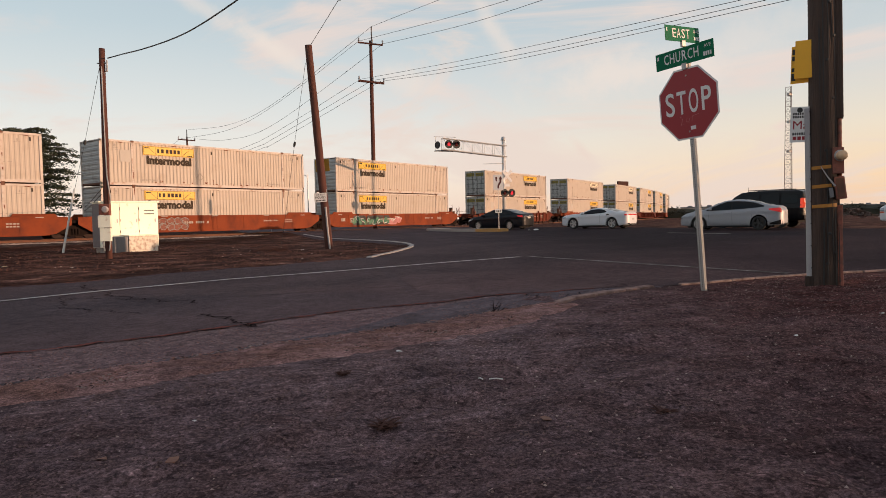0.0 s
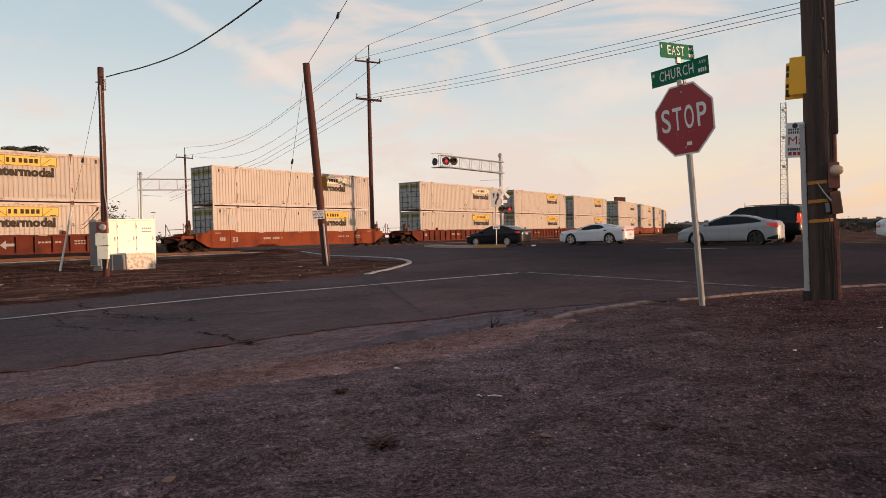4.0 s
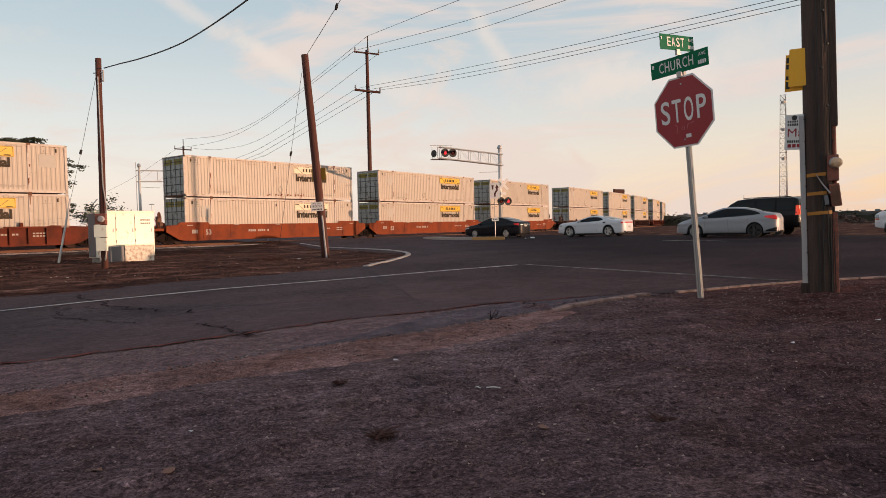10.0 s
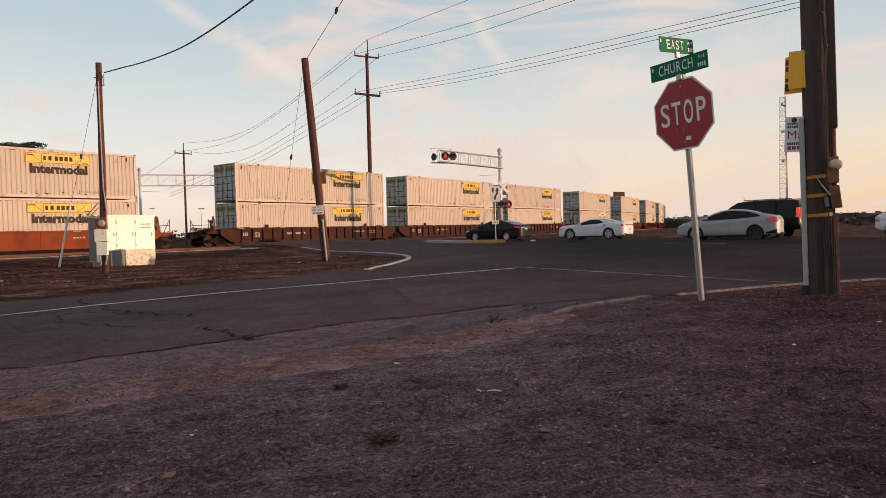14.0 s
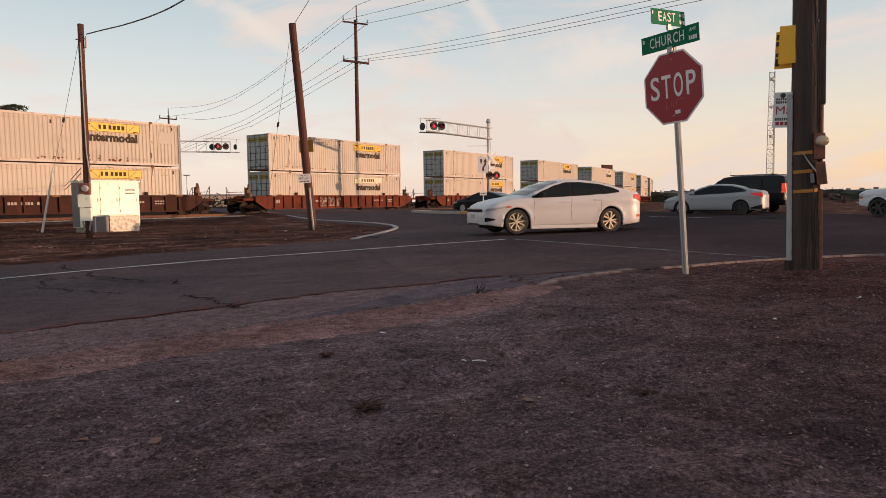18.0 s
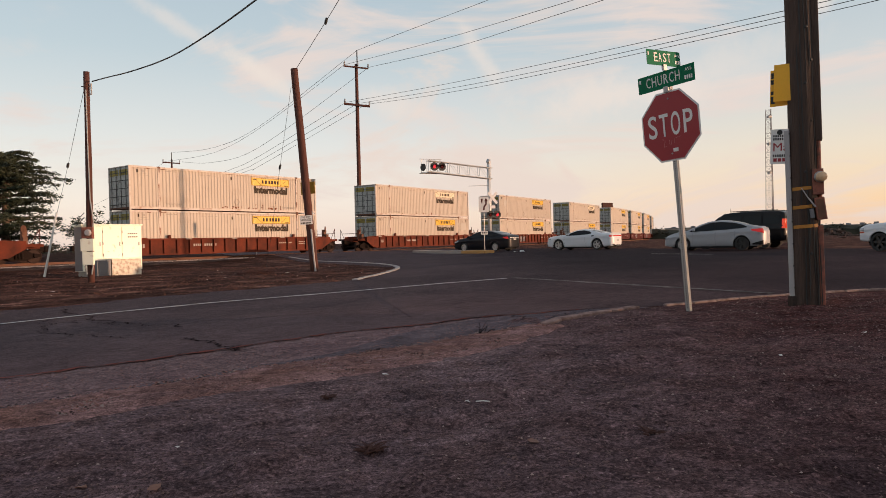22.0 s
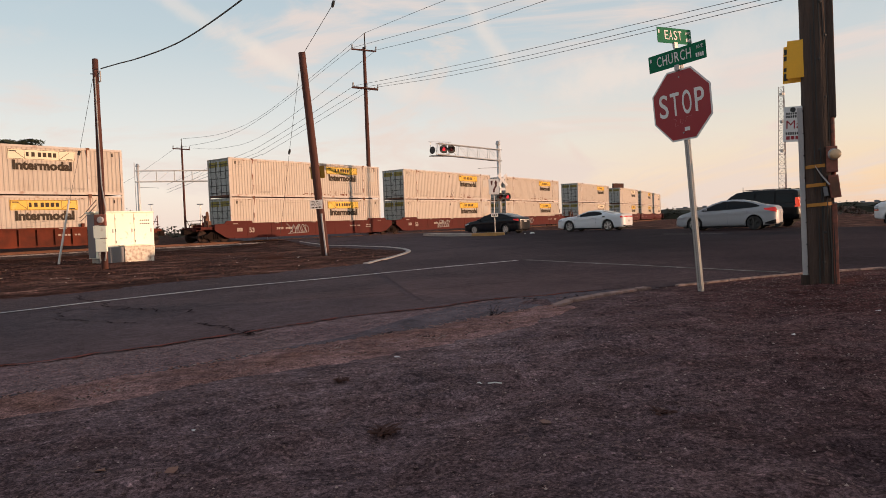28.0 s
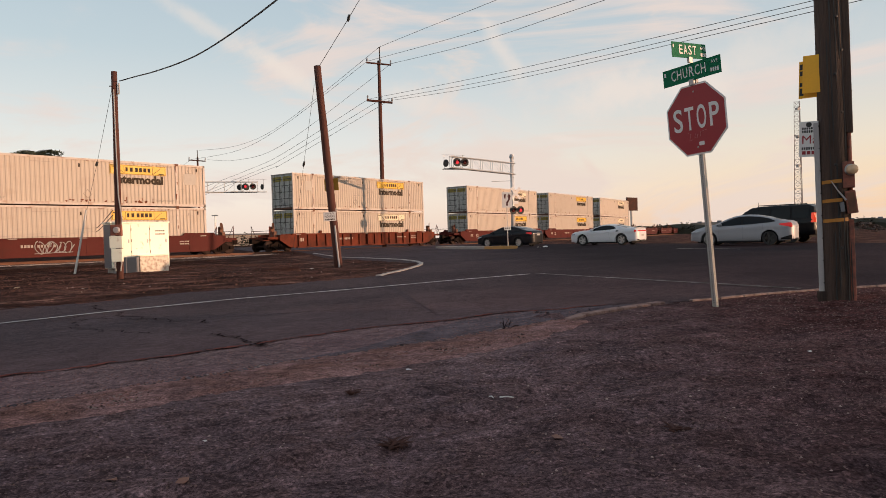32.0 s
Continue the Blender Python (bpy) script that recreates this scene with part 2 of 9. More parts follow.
M = {
    "white_box": surface("white_container_paint", (0.498, 0.434, 0.368), 0.55, var=0.07, scale=0.8, bump=0.04, second=(0.44, 0.365, 0.30), blotch=0.25, fine=25, objvary=0.06, spec=0.25),
    "white_frame": surface("container_frame_paint", (0.51, 0.45, 0.40), 0.55, var=0.1, scale=2.2, bump=0.05, second=(0.34, 0.20, 0.13), blotch=0.35, fine=30),
    "end_grey": surface("pale_grey_container_end", (0.42, 0.43, 0.42), 0.6, var=0.12, scale=1.5, bump=0.05, second=(0.30, 0.29, 0.27), blotch=0.3, spec=0.2),
    "patch": surface("faded_container_patch", (0.47, 0.435, 0.39), 0.6, var=0.1, scale=3, bump=0.03, spec=0.2),
    "lock_dark": surface("grimy_lock_rods", (0.06, 0.058, 0.055), 0.6, metal=0.2, var=0.2),
    "door_yellow": surface("dull_yellow_door_panel", (0.30, 0.24, 0.035), 0.6, var=0.25, scale=4, bump=0.05, second=(0.16, 0.14, 0.05), blotch=0.5),
    "rust_stain": surface("red_rust_stain", (0.17, 0.060, 0.030), 0.85, var=0.5, scale=9, bump=0.1, spec=0.1),
    "door_grey": surface("grey_container_door", (0.42, 0.43, 0.41), 0.6, var=0.3, scale=3, bump=0.1, second=(0.08, 0.08, 0.075), blotch=0.3),
    "yellow": surface("yellow_decal", (0.68, 0.41, 0.02), 0.5, var=0.06, scale=2, bump=0, second=(0.70, 0.52, 0.16), blotch=0.2),
    "pale_decal": surface("sun_bleached_decal", (0.72, 0.62, 0.45), 0.5, var=0.06, bump=0),
    "dark_print": surface("dark_brown_lettering", (0.050, 0.036, 0.024), 0.65, var=0.15, bump=0, spec=0.15),
    "faint_print": surface("faint_grey_lettering", (0.34, 0.30, 0.26), 0.6, var=0.1, bump=0),
    "rust": surface("rusty_steel", (0.16, 0.07, 0.04), 0.8, var=0.3, scale=5, bump=0.4, second=(0.08, 0.04, 0.03)),
    "car_orange": surface("orange_wagon_paint", (0.21, 0.040, 0.009), 0.65, var=0.26, scale=0.9, bump=0.1, second=(0.105, 0.026, 0.014), blotch=0.55, fine=30, spec=0.15),
    "car_ribbed": surface("weathered_red_wagon_paint", (0.145, 0.027, 0.011), 0.7, var=0.30, scale=1.1, bump=0.12, second=(0.048, 0.016, 0.011), blotch=0.75, fine=30, spec=0.15),
    "car_brown": surface("brown_wagon_paint", (0.038, 0.012, 0.008), 0.7, var=0.22, scale=1.4, bump=0.12, second=(0.085, 0.025, 0.015), blotch=0.4, fine=30, spec=0.15),
    "car_red": surface("dark_red_wagon_paint", (0.082, 0.013, 0.010), 0.65, var=0.26, scale=0.9, bump=0.08, second=(0.070, 0.017, 0.013), blotch=0.4, fine=30, spec=0.15),
    "undercarriage": surface("greasy_black_steel", (0.016, 0.010, 0.008), 0.8, var=0.4, scale=6, bump=0.3, spec=0.08),
    "wheel_steel": surface("worn_wheel_steel", (0.040, 0.024, 0.02), 0.7, metal=0.1, var=0.3, spec=0.15),
    "white_paint": surface("white_spray_paint", (0.75, 0.72, 0.68), 0.6, var=0.08, bump=0),
    "grey_paint": surface("pale_grey_spray_paint", (0.30, 0.30, 0.29), 0.6, var=0.12, bump=0),
    "green_paint": surface("green_spray_paint", (0.05, 0.17, 0.10), 0.6, var=0.1, bump=0),
    "black_paint": surface("black_spray_paint", (0.03, 0.03, 0.03), 0.6, var=0.1, bump=0),
    "pink_paint": surface("pink_spray_paint", (0.55, 0.22, 0.22), 0.6, var=0.1, bump=0),
    "bark_pole": surface("weathered_pole_wood", (0.070, 0.042, 0.031), 0.85, var=0.7, scale=4, bump=1.0, second=(0.010, 0.008, 0.007), blotch=0.45, fine=90, stretch=(1, 1, 0.04)),
    "creosote": surface("creosoted_pole_wood", (0.090, 0.031, 0.021), 0.9, var=0.45, scale=3, bump=0.6, second=(0.045, 0.019, 0.014), blotch=0.4, fine=30, stretch=(1, 1, 0.06)),
    "wire": surface("black_cable", (0.03, 0.03, 0.03), 0.6, var=0.1, bump=0),
    "galv": surface("galvanised_steel", (0.38, 0.375, 0.37), 0.45, metal=0.6, var=0.12, scale=9, bump=0.05),
    "silver_paint": surface("aluminium_paint", (0.60, 0.59, 0.57), 0.45, metal=0.3, var=0.08, bump=0.05),
    "cab_white": surface("white_cabinet_paint", (0.93, 0.92, 0.76), 0.32, var=0.06, scale=4, bump=0.05, second=(0.62, 0.50, 0.36), blotch=0.08, fine=40),
    "cab_grey": surface("grey_cabinet_paint", (0.15, 0.15, 0.16), 0.5, var=0.12, scale=4, bump=0.05),
    "concrete": surface("worn_concrete", (0.34, 0.31, 0.28), 0.85, var=0.2, scale=3, bump=0.3, second=(0.22, 0.19, 0.17)),
    "kerb_white": surface("whitewashed_kerb", (0.36, 0.32, 0.30), 0.85, var=0.2, scale=3, bump=0.3, second=(0.25, 0.2, 0.17), blotch=0.4),
    "kerb_yellow": surface("yellow_kerb_paint", (0.46, 0.24, 0.07), 0.8, var=0.15, scale=4, bump=0.2, second=(0.40, 0.25, 0.12)),
    "sign_red": surface("faded_red_sheeting", (0.30, 0.012, 0.022), 0.45, var=0.08, scale=2, bump=0.02),
    "sign_white": surface("white_sheeting", (0.72, 0.70, 0.68), 0.45, var=0.05, bump=0.02),
    "sign_green": surface("green_sheeting", (0.012, 0.15, 0.075), 0.6, var=0.08, bump=0.02, spec=0.08),
    "sign_yellow": surface("yellow_board", (0.85, 0.42, 0.012), 0.5, var=0.08, bump=0.02),
    "sign_back": surface("bare_aluminium_back", (0.42, 0.42, 0.42), 0.5, metal=0.4, var=0.1),
    "black": surface("matt_black", (0.02, 0.02, 0.02), 0.6, var=0.2, bump=0.05),
    "red_lamp": glowing("lit_red_lens", (1.0, 0.05, 0.07), 0.7),
    "red_dim": glowing("dull_red_lens", (1.0, 0.04, 0.04), 0.02, (0.06, 0.006, 0.006)),
    "leaf": surface("dark_needles", (0.035, 0.045, 0.022), 0.8, var=0.4, scale=1, bump=0.2),
    "bark": surface("rough_bark", (0.10, 0.07, 0.05), 0.9, var=0.3, bump=0.5),
    "strap": surface("yellow_strap", (0.40, 0.17, 0.02), 0.6, var=0.12, bump=0.05),
    "pvc": surface("grey_white_plastic", (0.37, 0.35, 0.35), 0.5, var=0.12, scale=3, bump=0.03),
    "pvc_pale": surface("pale_plastic_guard", (0.62, 0.60, 0.56), 0.5, var=0.1, scale=3, bump=0.03),
    "rust_box": surface("rust_stained_meter_box", (0.26, 0.085, 0.055), 0.75, var=0.35, scale=14, bump=0.4, second=(0.08, 0.05, 0.04), blotch=0.5),
    # warm sunlight on the meter is put into this colour
    "meter_glass": surface("sunlit_meter_cover", (0.62, 0.42, 0.25), 0.3, var=0.08, bump=0),
}


def ground_material(name, stops, scale_big, scale_small, rough, bump, crumb=0.25, tint=None, spec=0.08, side_shade=None, contrast=0.5, drawn=0.0, treads=0.0, dust_shade=None, bearing=46.5, grains=0.0):
    """Earth, asphalt or gravel: patches from a colour ramp, mottling at finer scales, crumbs, a second tint in places.
    drawn: streaks along the street; treads: tyre prints; dust_shade: street-edge dust on asphalt, painted darkening of
    the foreground on dirt; side_shade: painted darkening towards one end, redder on earth."""
    m = bpy.data.materials.new(name)
    m.use_nodes = True
    nt = m.node_tree
    N, L = nt.nodes, nt.links
    p = N["Principled BSDF"]
    p.inputs["Roughness"].default_value = rough
    p.inputs["Specular IOR Level"].default_value = spec
    tc = N.new("ShaderNodeTexCoord")
    along = N.new("ShaderNodeMapping")
    along.inputs["Rotation"].default_value = (0, 0, radians(bearing - 90))
    L.new(tc.outputs["Object"], along.inputs[0])
    # x runs along the street, y across it
    long_ = N.new("ShaderNodeMapping")
    long_.inputs["Scale"].default_value = (0.22, 1.0, 1.0)
    L.new(along.outputs[0], long_.inputs[0])

    def tex(s, d, r=0.6, dist=0.0, vec=None):
        n = N.new("ShaderNodeTexNoise")
        n.inputs["Scale"].default_value, n.inputs["Detail"].default_value, n.inputs["Roughness"].default_value, n.inputs["Distortion"].default_value = s, d, r, dist
        L.new(vec or tc.outputs["Object"], n.inputs["Vector"])
        return n.outputs[0]

    def span(sock, a, b, c, d):
        k = N.new("ShaderNodeMapRange")
        for i, v in enumerate((a, b, c, d)):
            k.inputs[i + 1].default_value = v
        L.new(sock, k.inputs[0])
        return k.outputs[0]

    def calc(op, a, b, c=0.0):
        k = N.new("ShaderNodeMath")
        k.operation = op
        for i, v in enumerate((a, b, c)):
            if isinstance(v, (int, float)):
                k.inputs[i].default_value = v
            else:
                L.new(v, k.inputs[i])
        return k.outputs[0]

    def mixc(kind, fac, a, b):
        x = N.new("ShaderNodeMix")
        x.data_type, x.blend_type = "RGBA", kind
        for sock, val in ((x.inputs[0], fac), (x.inputs[6], a), (x.inputs[7], b)):
            if isinstance(val, (int, float)):
                sock.default_value = val
            elif isinstance(val, tuple):
                sock.default_value = (*val, 1)
            else:
                L.new(val, sock)
        return x.outputs[2]

    a, mid, b, fine_ = tex(scale_big, 7, 0.62, 0.6), tex(scale_small * 0.55, 6, 0.65, 0.6), tex(scale_small * 3.2, 5, 0.75), tex(scale_small * 11, 3, 0.8)
    r = N.new("ShaderNodeValToRGB")
    el = r.color_ramp.elements
    el[0].position, el[0].color = stops[0][0], (*stops[0][1], 1)
    el[1].position, el[1].color = stops[-1][0], (*stops[-1][1], 1)
    for q, col in stops[1:-1]:
        e = el.new(q)
        e.color = (*col, 1)
    L.new(a, r.inputs[0])
    c = r.outputs[0]
    if tint:
        c = mixc("MIX", span(tex(scale_big * 1.9, 4, 0.6, 0.8), 0.42, 0.62, 0.0, 0.8), c, tint)
    sx = N.new("ShaderNodeSeparateXYZ")
    L.new(tc.outputs["Object"], sx.inputs[0])
    sa = N.new("ShaderNodeSeparateXYZ")
    L.new(along.outputs[0], sa.inputs[0])
    # one end darkened: fall-off of light painted in, with redder earth
    if side_shade:
        lo, hi, col = side_shade
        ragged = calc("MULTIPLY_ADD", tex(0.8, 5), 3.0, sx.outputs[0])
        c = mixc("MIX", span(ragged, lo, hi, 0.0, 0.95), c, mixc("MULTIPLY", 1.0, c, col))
    # pale dust at the asphalt's edge; painted darkening on the nearest dirt
    if dust_shade:
        lo, hi, col, across = dust_shade
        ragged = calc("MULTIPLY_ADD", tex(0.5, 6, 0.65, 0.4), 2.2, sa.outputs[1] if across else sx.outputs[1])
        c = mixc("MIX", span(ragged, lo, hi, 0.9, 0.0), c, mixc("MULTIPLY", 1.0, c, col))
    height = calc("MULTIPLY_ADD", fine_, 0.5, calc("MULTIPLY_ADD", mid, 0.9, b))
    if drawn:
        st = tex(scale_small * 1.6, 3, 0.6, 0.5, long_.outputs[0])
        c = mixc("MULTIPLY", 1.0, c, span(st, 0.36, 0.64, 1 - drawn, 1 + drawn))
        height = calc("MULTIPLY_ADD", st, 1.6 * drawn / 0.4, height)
    if treads:
        # prints of tyre blocks in a few runs along the street
        wv = N.new("ShaderNodeTexWave")
        wv.wave_type, wv.bands_direction = "BANDS", "DIAGONAL"
        wv.inputs["Scale"].default_value, wv.inputs["Distortion"].default_value, wv.inputs["Detail"].default_value = 7.5, 1.2, 2
        L.new(along.outputs[0], wv.inputs["Vector"])
        where = calc("MULTIPLY", span(tex(1.6, 2, 0.5, 0.0, long_.outputs[0]), 0.50, 0.60, 0.0, 1.0), span(tex(1.1, 3), 0.44, 0.58, 0.0, 1.0))
        height = calc("MULTIPLY_ADD", calc("MULTIPLY", wv.outputs[1], where), treads, height)
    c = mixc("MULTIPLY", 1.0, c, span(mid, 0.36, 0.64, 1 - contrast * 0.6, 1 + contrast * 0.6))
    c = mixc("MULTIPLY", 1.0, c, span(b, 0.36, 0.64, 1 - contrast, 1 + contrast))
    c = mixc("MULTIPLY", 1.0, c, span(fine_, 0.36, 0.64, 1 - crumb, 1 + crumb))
    if grains:
        # crumbs of many tones, and larger ones here and there
        for size, lo, hi, k in ((75.0, 0.0, 1.0, grains), (28.0, 0.72, 0.80, grains * 1.5), (24.0, 0.25, 0.18, -grains * 1.1)):
            vo = N.new("ShaderNodeTexVoronoi")
            vo.inputs["Scale"].default_value = size
            L.new(tc.outputs["Object"], vo.inputs["Vector"])
            sc = N.new("ShaderNodeSeparateColor")
            L.new(vo.outputs["Color"], sc.inputs[0])
            if k == grains:
                c = mixc("MULTIPLY", 1.0, c, span(sc.outputs[0], lo, hi, 1 - k, 1 + k))
                height = calc("MULTIPLY_ADD", vo.outputs["Distance"], -0.15, height)
            else:
                pick = calc("MULTIPLY", span(sc.outputs[1], lo, hi, 0.0, 1.0), span(vo.outputs["Distance"], 0.45, 0.25, 0.0, 1.0))
                c = mixc("MIX", pick, c, mixc("MULTIPLY", 1.0, c, (1 + k, 1 + k * 0.95, 1 + k * 0.92)))
                height = calc("MULTIPLY_ADD", pick, 0.5, height)
    L.new(c, p.inputs["Base Color"])
    bm_ = N.new("ShaderNodeBump")
    bm_.inputs["Strength"].default_value, bm_.inputs["Distance"].default_value = bump, 0.03
    L.new(height, bm_.inputs["Height"])
    L.new(bm_.outputs[0], p.inputs["Normal"])
    return m


# dirt: foreground and right end carry painted shade in their colour
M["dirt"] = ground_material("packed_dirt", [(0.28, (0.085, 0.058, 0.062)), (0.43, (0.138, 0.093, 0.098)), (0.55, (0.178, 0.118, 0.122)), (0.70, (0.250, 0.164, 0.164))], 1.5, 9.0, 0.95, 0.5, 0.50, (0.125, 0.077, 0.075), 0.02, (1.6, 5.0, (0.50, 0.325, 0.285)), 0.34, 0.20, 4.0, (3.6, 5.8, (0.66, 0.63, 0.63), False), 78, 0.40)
# verge: shade on dark soil painted in towards the left end
M["verge_dirt"] = ground_material("reddish_verge_dirt", [(0.34, (0.022, 0.009, 0.007)), (0.47, (0.052, 0.022, 0.016)), (0.55, (0.105, 0.048, 0.035)), (0.66, (0.25, 0.135, 0.102))], 0.7, 3.0, 0.95, 1.0, 0.55, (0.060, 0.026, 0.019), 0.03, (-8.0, -14.0, (0.50, 0.44, 0.42)), 0.6, 0.12)
# asphalt: fall-off of light to the right painted in; dust along its near edge
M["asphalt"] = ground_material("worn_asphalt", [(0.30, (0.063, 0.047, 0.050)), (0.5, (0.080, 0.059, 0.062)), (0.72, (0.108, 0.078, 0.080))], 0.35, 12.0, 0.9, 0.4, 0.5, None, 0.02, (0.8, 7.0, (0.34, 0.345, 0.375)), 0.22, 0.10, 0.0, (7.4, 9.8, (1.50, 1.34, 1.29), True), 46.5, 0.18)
M["old_asphalt"] = ground_material("bleached_old_asphalt", [(0.30, (0.130, 0.082, 0.086)), (0.5, (0.175, 0.110, 0.113)), (0.72, (0.230, 0.144, 0.144))], 0.6, 18.0, 0.92, 0.5, 0.6, (0.165, 0.110, 0.108), 0.03, None, 0.45, 0.16, 0.0, None, 46.5, 0.25)
M["gutter"] = ground_material("damp_grey_gutter_silt", [(0.30, (0.078, 0.060, 0.068)), (0.5, (0.120, 0.090, 0.100)), (0.72, (0.17, 0.126, 0.134))], 1.4, 9.0, 0.9, 0.5, 0.5, None, 0.05, None, 0.4)
M["broken_asphalt"] = ground_material("reddish_gravel_edge", [(0.30, (0.195, 0.108, 0.104)), (0.5, (0.30, 0.166, 0.156)), (0.72, (0.43, 0.240, 0.222))], 0.9, 18.0, 0.95, 0.9, 0.6, (0.24, 0.118, 0.092), 0.05, None, 0.6)
M["ballast"] = ground_material("track_ballast", [(0.32, (0.16, 0.12, 0.105)), (0.5, (0.29, 0.235, 0.21)), (0.7, (0.44, 0.37, 0.33))], 1.5, 5.0, 0.95, 1.0, 0.5)
M["ballast_bed"] = ground_material("dark_track_bed", [(0.32, (0.035, 0.024, 0.020)), (0.5, (0.070, 0.050, 0.043)), (0.7, (0.14, 0.105, 0.092))], 1.5, 6.0, 0.95, 1.0, 0.5, None, 0.03, None, 0.5)
M["line"] = ground_material("worn_road_line", [(0.34, (0.26, 0.235, 0.22)), (0.5, (0.42, 0.385, 0.36)), (0.66, (0.52, 0.48, 0.44))], 1.6, 8.0, 0.85, 0.2, 0.25, None, 0.1, None, 0.25)
M["faded_line"] = ground_material("faded_road_line", [(0.40, (0.06, 0.052, 0.05)), (0.5, (0.13, 0.115, 0.11)), (0.66, (0.24, 0.215, 0.2))], 2.5, 8.0, 0.85, 0.2)
M["crack"] = surface("dark_crack", (0.018, 0.013, 0.013), 1.0, var=0.2, bump=0, spec=0.0)
M["soil_crack"] = surface("earth_filled_crack", (0.220, 0.075, 0.062), 1.0, var=0.6, scale=7, bump=0.5, second=(0.085, 0.030, 0.026), blotch=0.45, spec=0.0)
M["kerb_red"] = surface("earth_stained_kerb", (0.31, 0.205, 0.178), 0.95, var=0.4, scale=9, bump=0.7, second=(0.10, 0.055, 0.045), blotch=0.6, spec=0.05)
M["kerb_dull"] = surface("crumbled_kerb", (0.30, 0.215, 0.19), 0.95, var=0.4, scale=9, bump=0.7, second=(0.06, 0.04, 0.035), blotch=0.6, spec=0.05)


# ---- mesh helpers ----
def mesh_of(bm, name, mat, smooth=False):
    me = bpy.data.meshes.new(name)
    bm.normal_update()
    bm.to_mesh(me)
    bm.free()
    me.materials.append(mat)
    if smooth:
        for f in me.polygons:
            f.use_smooth = True
    return me


def part(name, bm, mat, parent=None, label="", m=None, smooth=False):
    """Links a bmesh (or a finished mesh) as one mesh object under a thing or part."""
    me = bm if isinstance(bm, bpy.types.Mesh) else mesh_of(bm, name, mat, smooth)
    ob = new(name, me)
    ob.parent = parent
    if m is not None:
        ob.matrix_basis = m
    if label:
        ob["label"] = label
    return ob


def box(bm, x0, x1, y0, y1, z0, z1, bevel=0.0):
    vs = [bm.verts.new((x, y, z)) for z in (z0, z1) for y in (y0, y1) for x in (x0, x1)]
    fs = [bm.faces.new([vs[i] for i in q]) for q in ((0, 2, 3, 1), (4, 5, 7, 6), (0, 1, 5, 4), (2, 6, 7, 3), (0, 4, 6, 2), (1, 3, 7, 5))]
    if bevel:
        bmesh.ops.bevel(bm, geom=list({e for f in fs for e in f.edges}), offset=bevel, segments=2, affect="EDGES", profile=0.6)
    return bm


def rod(bm, a, b, r0, r1=None, n=10, caps=True):
    a, b = Vector(a), Vector(b)
    r1 = r0 if r1 is None else r1
    z = (b - a).normalized()
    x = z.orthogonal().normalized()
    y = z.cross(x)
    rings = []
    for c, r in ((a, r0), (b, r1)):
        rings.append([bm.verts.new(c + x * (r * math.cos(2 * math.pi * i / n)) + y * (r * math.sin(2 * math.pi * i / n))) for i in range(n)])
    for i in range(n):
        bm.faces.new((rings[0][i], rings[0][(i + 1) % n], rings[1][(i + 1) % n], rings[1][i]))
    if caps:
        bm.faces.new(rings[0][::-1])
        bm.faces.new(rings[1])
    return bm


def tube(bm, pts, r, n=5):
    """A thin round strand through the points; r: one radius or one for each point."""
    pts = [Vector(p) for p in pts]
    rs = r if isinstance(r, (list, tuple)) else [r] * len(pts)
    rings = []
    for i, p in enumerate(pts):
        d = (pts[min(i + 1, len(pts) - 1)] - pts[max(i - 1, 0)]).normalized()
        x = d.cross(Vector((0.13, 0.31, 0.94))).normalized()
        y = d.cross(x)
        rings.append([bm.verts.new(p + x * (rs[i] * math.cos(2 * math.pi * k / n)) + y * (rs[i] * math.sin(2 * math.pi * k / n))) for k in range(n)])
    for a, b in zip(rings, rings[1:]):
        for k in range(n):
            bm.faces.new((a[k], a[(k + 1) % n], b[(k + 1) % n], b[k]))
    bm.faces.new(rings[0][::-1])
    bm.faces.new(rings[-1])
    return bm


def plate(bm, pts, thick, normal_axis="y"):
    """A flat plate: outline in the xz plane (y = 0 in front, thickness to +y)."""
    f = [bm.verts.new((x, 0, z)) for x, z in pts]
    k = [bm.verts.new((x, thick, z)) for x, z in pts]
    bm.faces.new(f)
    bm.faces.new(k[::-1])
    n = len(pts)
    for i in range(n):
        bm.faces.new((f[i], k[i], k[(i + 1) % n], f[(i + 1) % n]))
    return bm


def lathe(bm, prof, n=20, axis="y"):
    """Turns a profile of (radius, offset along the axis) round the axis."""
    rings = []
    for r, o in prof:
        ring = []
        for i in range(n):
            a = 2 * math.pi * i / n
            c, s = r * math.cos(a), r * math.sin(a)
            ring.append(bm.verts.new({"y": (c, o, s), "z": (c, s, o), "x": (o, c, s)}[axis]))
        rings.append(ring)
    for a, b in zip(rings, rings[1:]):
        for i in range(n):
            bm.faces.new((a[i], a[(i + 1) % n], b[(i + 1) % n], b[i]))
    if prof[0][0] > 1e-4:
        bm.faces.new(rings[0][::-1])
    if prof[-1][0] > 1e-4:
        bm.faces.new(rings[-1])
    return bm


